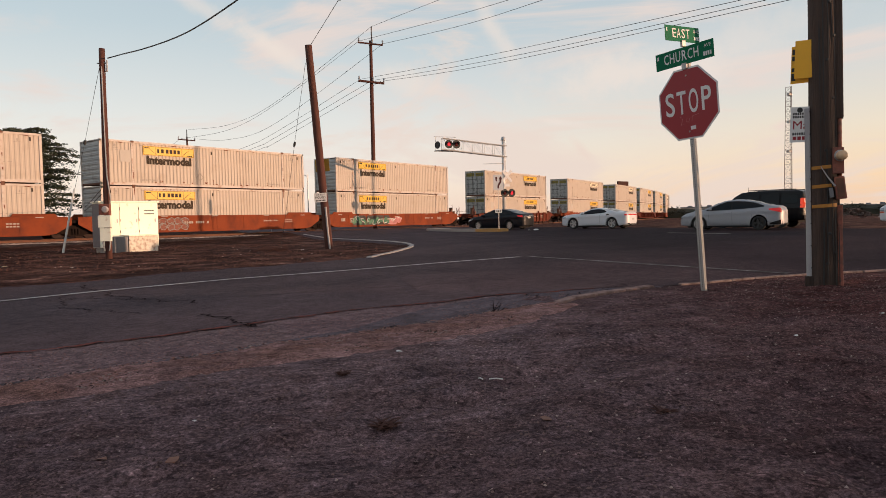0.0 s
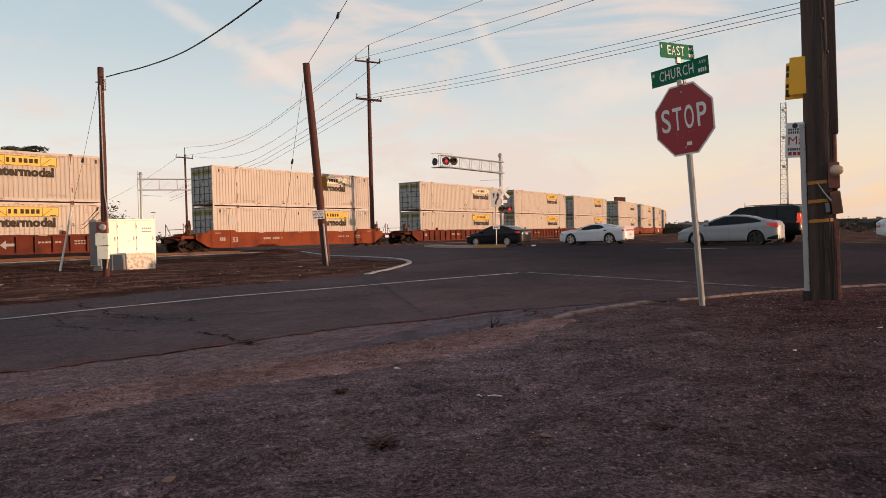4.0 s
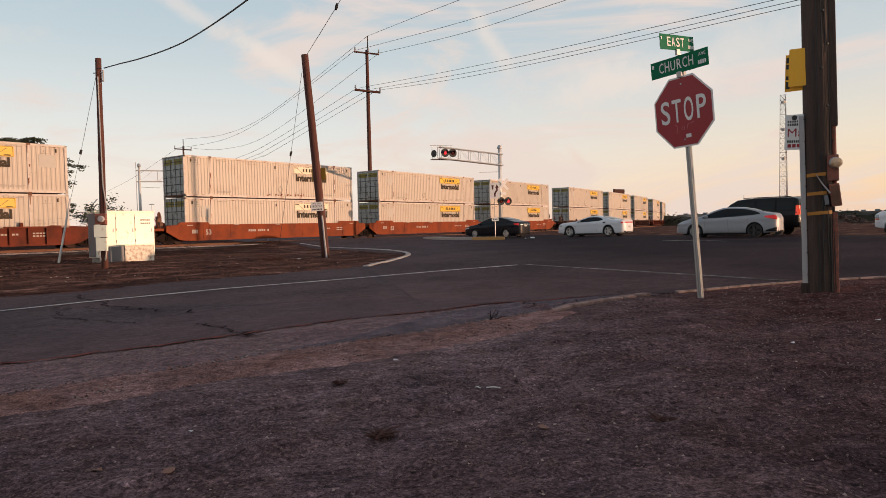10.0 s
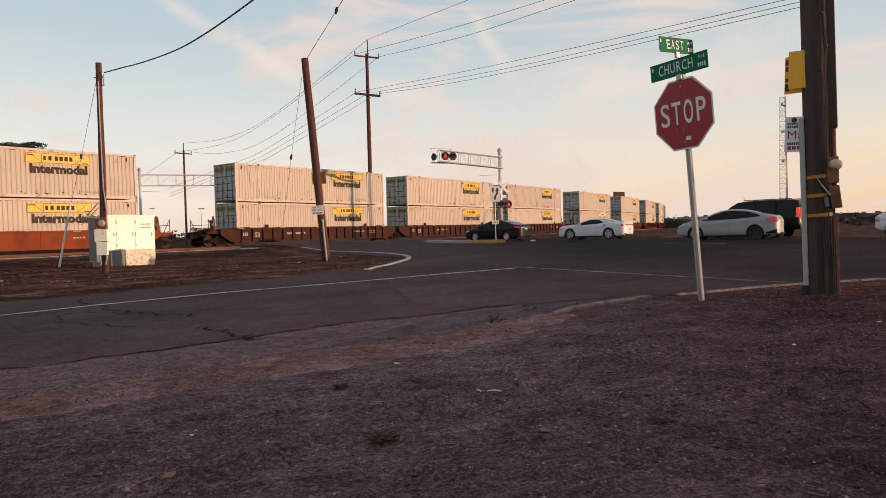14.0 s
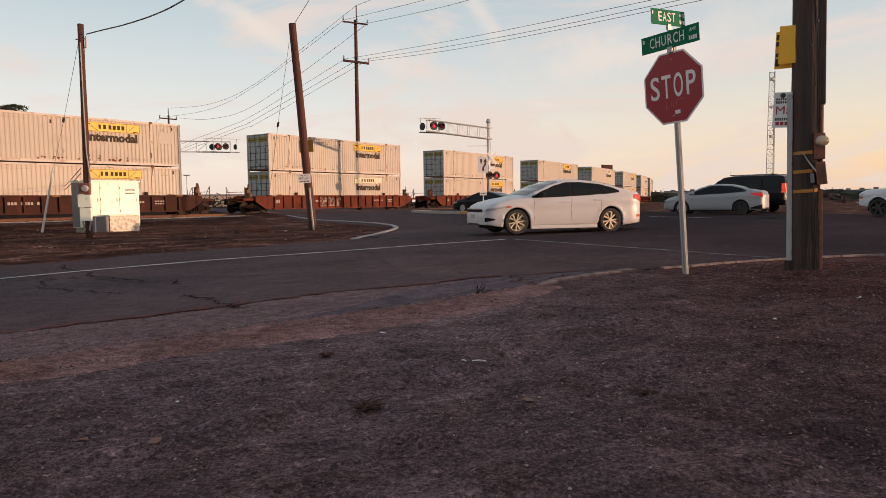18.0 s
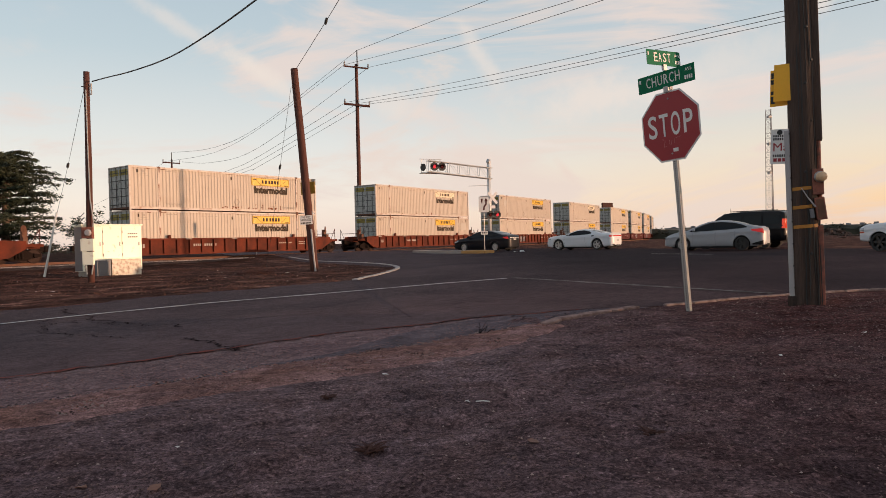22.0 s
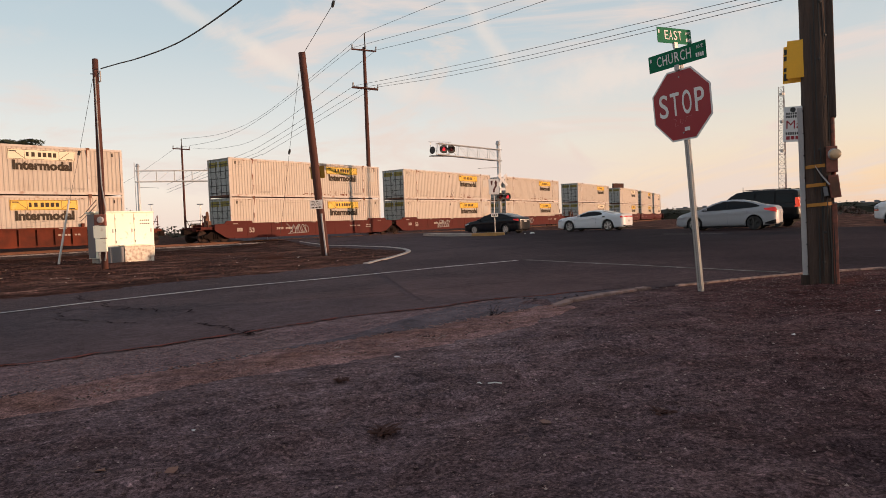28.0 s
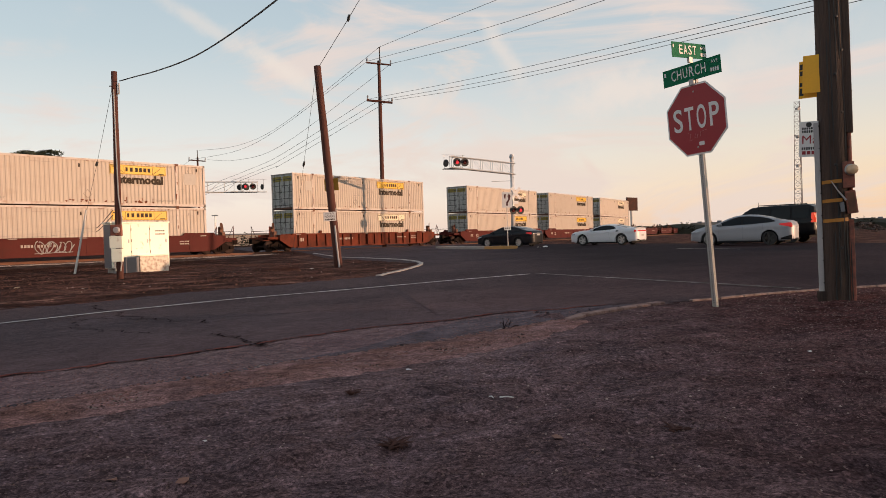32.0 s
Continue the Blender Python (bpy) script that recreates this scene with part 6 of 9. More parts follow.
def build_posters():
    # white poster beside the conduit
    root = thing("poster", pose(3.86, 7.50, 1.80, 0, 2, -29), "small white poster with dark and red print nailed to the pole", "poster")
    bm = bmesh.new()
    box(bm, -0.09, 0.09, -0.003, 0.003, -0.19, 0.19)
    sheet_ = part("board", bm, M["sign_white"], root)
    lettering("heading", "Ma", 0.13, M["sign_red"], sheet_, pose(0.01, -0.0045, -0.01), width=0.15, depth=0.001)
    bm = bmesh.new()
    for z, wd, h in ((0.115, 0.13, 0.022), (0.082, 0.13, 0.026), (-0.10, 0.13, 0.028)):
        n = 6
        for i in range(n):
            box(bm, -wd / 2 + i * wd / n, -wd / 2 + (i + 0.7) * wd / n, -0.0045, -0.003, z - h / 2, z + h / 2)
    tagged(part("print_strip", bm, M["black"], sheet_, "lines of dark print"), kind="stuff")
    bm = bmesh.new()
    for i in range(3):
        box(bm, -0.06 + i * 0.045, -0.025 + i * 0.045, -0.0045, -0.003, -0.165, -0.128)
    tagged(part("number_strip", bm, M["sign_red"], sheet_, "red bars"), kind="stuff")
    bm = bmesh.new()
    lathe(bm, [(0.0, -0.0045), (0.028, -0.0045), (0.028, -0.003)], 12)
    part("emblem", bm, M["black"], sheet_, "dark round emblem", m=pose(0, 0, 0.155))
    # two yellow boards, one behind the other
    root = thing("yellow_board", pose(3.88, 7.48, 2.48, 0, 2, -36), "yellow advertising boards fixed high on the pole", "sign board")
    bm = bmesh.new()
    box(bm, -0.10, 0.10, -0.004, 0.0, -0.20, 0.20)
    part("board", bm, M["sign_yellow"], root, "blank bright yellow board", m=pose(0.03, -0.02, 0.01))
    bm = bmesh.new()
    box(bm, -0.10, 0.10, -0.004, 0.0, -0.21, 0.19)
    b2 = part("back_board", bm, M["sign_yellow"], root, "yellow board with dark print", m=pose(-0.02, 0.05, -0.02, 0, 0, -10))
    bm = bmesh.new()
    for z, h in ((0.13, 0.06), (0.06, 0.05), (-0.06, 0.04), (-0.14, 0.08)):
        box(bm, -0.092, -0.05, -0.0055, -0.004, z - h / 2, z + h / 2)
    tagged(part("print_strip", bm, M["black"], b2, "dark print"), kind="stuff")


def build_leaning_pole():
    root = thing("leaning_pole", pose(-4.18, 24.73, -0.11), "leaning reddish creosoted wooden pole with a paper notice", "pole")
    pole_mesh("pole", ((0, 0, -0.3), (-0.28, -0.04, 3.6), (-0.54, -0.09, 7.23)), (0.150, 0.140, 0.125), M["creosote"], root, 16)
    bm = bmesh.new()
    tube(bm, [(0.04, -0.155, 0.0), (-0.02, -0.165, 0.7), (-0.075, -0.17, 1.5)], 0.035, 8)
    part("ground_guard", bm, M["pvc"], root, "pale conduit guard")
    bm = bmesh.new()
    box(bm, -0.26, 0.26, -0.01, 0.01, -0.22, 0.22)
    part("yellow_panel", bm, M["mustard"], root, "dull yellow panel", m=pose(-0.22, 0.22, 3.0, 0, -3, -8))
    n = thing("paper_notice", pose(-4.42, 24.53, 1.72, 0, -3, 8), "small white printed notice on the leaning pole", "notice")
    bm = bmesh.new()
    box(bm, -0.22, 0.22, -0.006, 0.006, -0.16, 0.16)
    b = part("board", bm, M["sign_white"], n)
    lettering("wording", "HOUSES", 0.12, M["dark_print"], b, pose(0, -0.009, 0.0), width=0.36, depth=0.001)
    lettering("wording", "WE BUY", 0.08, M["dark_print"], b, pose(0, -0.009, 0.10), width=0.32, depth=0.001)
    bm = bmesh.new()
    for i in range(7):
        box(bm, -0.17 + i * 0.05, -0.135 + i * 0.05, -0.008, -0.006, -0.13, -0.08)
    tagged(part("number_strip", bm, M["dark_print"], b), kind="stuff")
    bm = bmesh.new()
    box(bm, -0.10, 0.10, -0.006, 0.006, -0.2, 0.18)
    m2 = thing("notice_board", pose(-4.30, 24.62, 1.85, 0, 4, 14), "second pale notice behind the first on the pole", "notice")
    part("board", bm, M["sign_back"], m2)


def build_left_pole():
    root = thing("service_pole", pose(-10.67, 21.71, -0.17), "slim reddish wooden service pole with cable and meter box", "utility pole")
    pole_mesh("pole", ((0, 0, -0.3), (0.02, 0, 3.2), (0.04, 0.0, 6.58)), (0.105, 0.095, 0.085), M["creosote"], root, 14)
    bm = bmesh.new()
    tube(bm, [(0.09, -0.06, 1.5), (0.17, -0.10, 1.9), (0.08, -0.09, 2.6), (0.06, -0.09, 4.2), (0.05, -0.09, 6.0)], 0.02, 6)
    part("cable", bm, M["galv"], root)
    bm = bmesh.new()
    for sg in (1, -1):
        tube(bm, [(0.07 * sg, -0.1, 0.25), (0.12 * sg, -0.11, 0.5), (0.08 * sg, -0.11, 0.62)], 0.025, 6)
    part("ground_pipes", bm, M["galv"], root)
    bm = bmesh.new()
    box(bm, -0.17, 0.17, -0.2, -0.1, 1.38, 1.72, 0.01)
    mb = part("meter_box", bm, M["rust_box"], root, "small brown meter box")
    bm = bmesh.new()
    lathe(bm, [(0.10, 0.0), (0.10, -0.06), (0.08, -0.09), (0.0, -0.095)], 16)
    part("meter_glass", bm, M["pvc"], mb, "round meter", m=pose(0.05, -0.2, 1.55))
    bm = bmesh.new()
    box(bm, -0.20, 0.20, -0.22, -0.1, 0.98, 1.36, 0.01)
    part("panel_box", bm, M["cab_white"], root, "pale panel box")
    bm = bmesh.new()
    box(bm, -0.16, 0.18, -0.2, -0.1, 0.55, 0.96, 0.01)
    part("lower_box", bm, M["cab_white"], root, "pale lower box")
    bm = bmesh.new()
    rod(bm, (-0.12, -0.02, 6.12), (0.22, -0.05, 6.12), 0.018, n=6)
    rod(bm, (0.2, -0.05, 5.85), (0.2, -0.05, 6.2), 0.025, n=8)
    tube(bm, [(0.2, -0.05, 5.9), (0.1, -0.05, 5.78), (0.0, -0.08, 5.8)], 0.015, 5)
    part("insulator_bracket", bm, M["galv"], root)
    g = thing("guy_wire", pose(0, 0, 0), "steel guy wire with a pale guard anchored in the dirt", "guy wire")
    bm = bmesh.new()
    tube(bm, [(-10.70, 21.73, 6.0), (-14.19, 27.3, 4.19), (-14.60, 27.15, 2.3)], 0.007, 5)
    part("wire", bm, M["wire"], g)
    bm = bmesh.new()
    rod(bm, (-15.02, 26.86, -0.25), (-14.58, 27.1, 2.35), 0.045, 0.035, n=8)
    part("guard", bm, M["pvc_pale"], g, "pale plastic guard")
    bm = bmesh.new()
    rod(bm, (-14.22, 27.3, 4.1), (-14.17, 27.29, 4.27), 0.05, n=8)
    part("insulator", bm, M["black"], g)


def build_cabinet():
    """Railway signal cabinet with a smaller box in front."""
    m = pose(-11.72, 28.05, -0.17, 0, 0, 45)
    root = thing("signal_cabinet", m, "white painted steel railway signal cabinet, rust-streaked", "cabinet")
    W, D, H = 2.25, 0.85, 2.0
    bm = bmesh.new()
    box(bm, -W, 0, 0, D, 0.18, H - 0.06, 0.01)
    part("body", bm, M["cab_white"], root)
    bm = bmesh.new()
    box(bm, -W - 0.04, 0.04, -0.05, D + 0.05, H - 0.06, H, 0.012)
    part("roof", bm, M["cab_white"], root)
    # grey sheet over the left side: its shade put into the colour
    bm = bmesh.new()
    box(bm, -W - 0.006, -W - 0.001, 0.03, D - 0.03, 0.2, H - 0.1)
    part("side_sheet", bm, M["cab_grey"], root, "grey sheet painting the side's shade")
    for x0, x1 in ((-W + 0.05, -W * 0.68), (-W * 0.67, -W * 0.355), (-W * 0.345, -0.05)):
        bm = bmesh.new()
        box(bm, x0, x1, -0.02, 0.004, 0.66, H - 0.12, 0.006)
        d = part("door", bm, M["cab_white"], root, "rust-streaked white door")
        bm = bmesh.new()
        box(bm, x1 - 0.09, x1 - 0.05, -0.045, -0.02, 1.15, 1.3, 0.006)
        part("handle", bm, M["galv"], d)
        for z in (0.8, 1.25, 1.7):
            bm = bmesh.new()
            rod(bm, (x0 + 0.01, -0.028, z - 0.05), (x0 + 0.01, -0.028, z + 0.05), 0.012, n=6)
            part("hinge", bm, M["rust"], d)
    bm = bmesh.new()
    for x in (-2.2, -0.55):
        for k in range(2):
            for i in range(5):
                box(bm, x + i * 0.08, x + i * 0.08 + 0.055, -0.024, -0.019, 1.60 - k * 0.13, 1.65 - k * 0.13)
    tagged(part("stencil", bm, M["black"], root), kind="stuff")
    bm = bmesh.new()
    box(bm, -W + 0.1, -0.1, 0.05, D - 0.05, -0.05, 0.2)
    part("plinth", bm, M["concrete"], root)
    low = thing("relay_box", m @ pose(-0.26, -0.35, 0), "low steel box with peeling white paint before the cabinet", "cabinet")
    bm = bmesh.new()
    box(bm, -1.12, 0, -0.2, 0.30, -0.03, 0.62, 0.01)
    part("body", bm, M["peeling"], low)
    bm = bmesh.new()
    box(bm, -1.15, 0.03, -0.23, 0.33, 0.62, 0.66, 0.008)
    part("lid", bm, M["cab_white"], low)
    low2 = thing("grey_box", m @ pose(-1.40, -0.35, 0), "low dark grey steel box beside the cabinet", "cabinet")
    bm = bmesh.new()
    box(bm, -0.52, -0.01, -0.18, 0.30, -0.03, 0.60, 0.01)
    part("body", bm, M["cab_grey"], low2)
    bm = bmesh.new()
    box(bm, -0.46, -0.07, -0.195, -0.18, 0.06, 0.52, 0.006)
    part("door", bm, M["cab_grey"], low2)


M["mustard"] = surface("dull_mustard_panel", (0.30, 0.18, 0.015), 0.6, var=0.15, scale=3, bump=0.05, second=(0.2, 0.13, 0.03))
M["sign_ink"] = surface("brownish_sign_ink", (0.09, 0.022, 0.018), 0.5, var=0.1, bump=0)
M["peeling"] = surface("peeling_white_paint", (0.72, 0.66, 0.55), 0.6, var=0.1, scale=9, bump=0.2, second=(0.30, 0.17, 0.10), blotch=0.5, fine=40)


def lamp_pair(root, m, lit, gap=0.66, both=True):
    """Two round flashing lights on a cross arm, each with hood and dark target board; they face -y."""
    arm = bmesh.new()
    rod(arm, (-gap / 2, 0.12, 0), (gap / 2, 0.12, 0), 0.03, n=8)
    part("lamp_arm", arm, M["galv"], root, m=m)
    for i, x in enumerate((-gap / 2, gap / 2)):
        bm = bmesh.new()
        lathe(bm, [(0.0, 0.02), (0.34, 0.02), (0.34, -0.005), (0.165, -0.005), (0.165, 0.01), (0.0, 0.01)], 22)
        t = part("target_board", bm, M["black"], root, m=m @ pose(x, 0, 0))
        bm = bmesh.new()
        lathe(bm, [(0.0, -0.055), (0.08, -0.045), (0.15, -0.012)], 20)
        part("lens", bm, M["red_lamp"] if i == lit else M["red_dim"], t, "glowing red lens" if i == lit else "dull red lens")
        bm = bmesh.new()
        pr, pk = None, None
        for k in range(13):
            a = math.radians(-20 + k * 220 / 12)
            p = bm.verts.new((0.165 * math.cos(a), -0.01, 0.165 * math.sin(a)))
            q = bm.verts.new((0.165 * math.cos(a), -0.30 * (0.4 + 0.6 * math.sin(max(0, a) if a < math.pi else 0)), 0.165 * math.sin(a)))
            if pr:
                bm.faces.new((pr, p, q, pk))
            pr, pk = p, q
        bmesh.ops.solidify(bm, geom=list(bm.faces), thickness=0.008)
        part("hood", bm, M["black"], t)
        bm = bmesh.new()
        lathe(bm, [(0.0, 0.16), (0.10, 0.15), (0.13, 0.02)], 14)
        part("housing", bm, M["black"], t)


def cantilever(base, az, arm_len, lo, hi, top, label, lit, side=-1, ladder=True, crossbuck=True, rise=0.12, back_pair=False):
    """Railway crossing signal: mast, truss arm out over the street and flashing lights. Local -y faces the coming traffic."""
    root = thing("crossing_signal", pose(*base, 0, 0, az), label, "crossing signal", "crossing signals")
    bm = bmesh.new()
    tube(bm, [(0, 0, -0.2), (0, 0, top)], [0.15, 0.12], 14)
    part("mast", bm, M["silver_paint"], root, smooth=True)
    bm = bmesh.new()
    box(bm, -0.35, 0.35, -0.35, 0.35, -0.2, 0.12, 0.02)
    part("foundation", bm, M["concrete"], root)
    tip = side * arm_len
    for y in (-0.18, 0.18):
        for z in (lo, hi):
            bm = bmesh.new()
            rod(bm, (0.25 * -side, y, z), (tip, y, z + rise), 0.055 if z == lo else 0.045, n=8)
            part("chord", bm, M["silver_paint"], root)
        n = 6
        for i in range(n + 1):
            x = tip * i / n
            dz = rise * i / n
            bm = bmesh.new()
            rod(bm, (x, y, lo + dz), (x, y, hi + dz), 0.022, n=6)
            part("truss_upright", bm, M["silver_paint"], root)
            if i < n:
                bm = bmesh.new()
                x2 = tip * (i + 0.75) / n
                rod(bm, (x, y, lo + dz), (x2, y, hi + dz), 0.014, n=5)
                part("truss_diagonal", bm, M["silver_paint"], root)
    for i in range(4):
        x = tip * (0.1 + 0.28 * i)
        bm = bmesh.new()
        rod(bm, (x, -0.18, hi + rise * x / tip), (x, 0.18, hi + rise * x / tip), 0.018, n=5)
        part("truss_tie", bm, M["silver_paint"], root)
    bm = bmesh.new()
    tl, th = lo + rise * 0.9, hi + rise * 0.9
    box(bm, *sorted((tip * 0.72, tip * 1.08)), 0.2, 0.75, tl - 0.04, tl + 0.02)
    part("walkway", bm, M["galv"], root)
    bm = bmesh.new()
    for x in (tip * 0.75, tip * 0.9, tip * 1.05):
        rod(bm, (x, 0.72, tl), (x, 0.72, th + 0.25), 0.018, n=5)
    rod(bm, (tip * 0.72, 0.72, th + 0.25), (tip * 1.08, 0.72, th + 0.25), 0.018, n=5)
    part("railing", bm, M["galv"], root)
    zl = (tl + th) / 2
    lamp_pair(root, pose(tip * 0.86, -0.35, zl), lit)
    if back_pair:
        lamp_pair(root, pose(tip * 0.90, 0.80, zl, 0, 0, 180), 0, 0.80)
    bm = bmesh.new()
    lathe(bm, [(0.0, 0.02), (0.30, 0.02), (0.30, -0.005), (0.0, -0.005)], 20)
    part("back_light", bm, M["black"], root, "dark back light", m=pose(tip * 1.04, 0.45, zl, 0, 0, 115))
    lamp_pair(root, pose(0.25 * -side, -0.3, 2.95), 1 - lit)
    if ladder:
        bm = bmesh.new()
        for y in (0.25, 0.6):
            rod(bm, (-side * 0.32, y, 0.4), (-side * 0.32, y, top + 0.35), 0.02, n=5)
        z = 0.6
        while z < top + 0.2:
            rod(bm, (-side * 0.32, 0.25, z), (-side * 0.32, 0.6, z), 0.014, n=5)
            z += 0.32
        part("ladder", bm, M["silver_paint"], root)
    if crossbuck:
        for ang in (48, -48):
            bm = bmesh.new()
            box(bm, -0.61, 0.61, -0.012, 0.0, -0.115, 0.115, 0.004)
            part("crossbuck_blade", bm, M["sign_white"], root, "white crossbuck blade", m=pose(0.2 * -side, -0.22 - 0.015 * (ang > 0), 4.35, 0, ang, 0))
        bm = bmesh.new()
        box(bm, -0.25, 0.25, -0.01, 0.0, -0.12, 0.12, 0.004)
        part("track_plate", bm, M["sign_white"], root, m=pose(0.2 * -side, -0.22, 3.6))
    bm = bmesh.new()
    lathe(bm, [(0.0, 0.28), (0.10, 0.26), (0.16, 0.12), (0.20, 0.0), (0.20, -0.03), (0.0, -0.03)], 16, "z")
    part("bell", bm, M["galv"], root, m=pose(0, 0, top))
    bm = bmesh.new()
    rod(bm, (0, -0.1, lo - 0.55), (side * 1.9, -0.1, lo - 0.62), 0.02, n=5)
    part("side_bracket", bm, M["galv"], root)
    return root


def build_signals():
    cantilever((4.95, 57.3, 0.0), 22, 5.45, 5.95, 6.85, 7.35, "silver cantilever railway crossing signal with red flashing lights", 0, -1, rise=0.5)
    cantilever((-30.4, 69.6, -0.1), 202 + 6, 10.4, 6.35, 7.45, 7.9, "silver cantilever crossing signal on the far side of the railway", 0, -1, crossbuck=False, back_pair=True)
    # keep-right sign on the island
    b = Vector((3.7, 44.4, 0)) - CR * 0.25
    root = thing("median_sign", pose(b.x, b.y, cross_rise(b.x, b.y) + 0.12, 0, 0, 6), "white traffic sign with a dark bent arrow on a thin post", "road sign")
    bm = bmesh.new()
    rod(bm, (0, 0, -0.1), (0, 0, 3.35), 0.03, n=8)
    part("post", bm, M["galv"], root)
    bm = bmesh.new()
    box(bm, -0.33, 0.33, -0.04, -0.03, 2.5, 3.5, 0.004)
    f = part("panel", bm, M["sign_white"], root)
    bm = bmesh.new()
    vs = [(-0.20, 3.36), (-0.06, 3.36), (-0.09, 3.12), (-0.13, 3.04), (-0.17, 3.12)]
    bm.faces.new([bm.verts.new((x, -0.044, z)) for x, z in vs])
    part("island_mark", bm, M["sign_ink"], f, "dark island mark")
    bm = bmesh.new()
    for q in ([(-0.06, 2.62), (0.05, 2.62), (0.06, 2.80), (-0.05, 2.82)], [(-0.05, 2.82), (0.06, 2.80), (0.20, 3.02), (0.09, 3.06)], [(0.09, 3.06), (0.20, 3.02), (0.20, 3.2), (0.09, 3.2)], [(0.03, 3.2), (0.26, 3.2), (0.145, 3.42)]):
        bm.faces.new([bm.verts.new((x, -0.044, z)) for x, z in q])
    part("arrow", bm, M["sign_ink"], f, "dark bent arrow")
    bm = bmesh.new()
    box(bm, -0.22, 0.22, -0.04, -0.03, 1.05, 1.28, 0.004)
    p2 = part("small_plate", bm, M["sign_white"], root)
    bm = bmesh.new()
    for i in range(3):
        box(bm, -0.15 + i * 0.11, -0.08 + i * 0.11, -0.045, -0.041, 1.12, 1.21)
    tagged(part("print_strip", bm, M["black"], p2), kind="stuff")
    # sign seen from behind across the railway
    root = thing("road_sign", pose(-15.2, 60.1, -0.1, 0, 0, 10), "back of a grey road sign on a thin post", "road sign")
    bm = bmesh.new()
    rod(bm, (0, 0, -0.2), (0, 0, 2.7), 0.035, n=8)
    part("post", bm, M["galv"], root)
    bm = bmesh.new()
    box(bm, -0.3, 0.3, -0.05, -0.035, 1.95, 2.75, 0.006)
    part("panel", bm, M["sign_back"], root)


def line_pole(base, top, arms, r0, r1, label, name="power_pole"):
    root = thing(name, pose(base[0], base[1], 0), label, "power pole")
    pole_mesh("pole", ((0, 0, -0.4), (0, 0, top * 0.5), (0, 0, top)), (r0, (r0 + r1) / 2, r1), M["creosote"], root, 12)
    for z, half, az, th in arms:
        bm = bmesh.new()
        box(bm, -half, half, -th, th, -th, th, 0.01)
        a = part("crossarm", bm, M["creosote"], root, m=pose(0, -r1 - th, z, 0, 5, az))
        for x in (-half * 0.95, 0.15, half * 0.95):
            bm = bmesh.new()
            lathe(bm, [(0.0, 0.42), (0.05, 0.40), (0.09, 0.28), (0.06, 0.22), (0.10, 0.12), (0.05, 0.06), (0.04, 0.0)], 8, "z")
            part("insulator", bm, M["galv"], a, m=pose(x, 0, th))
    return root


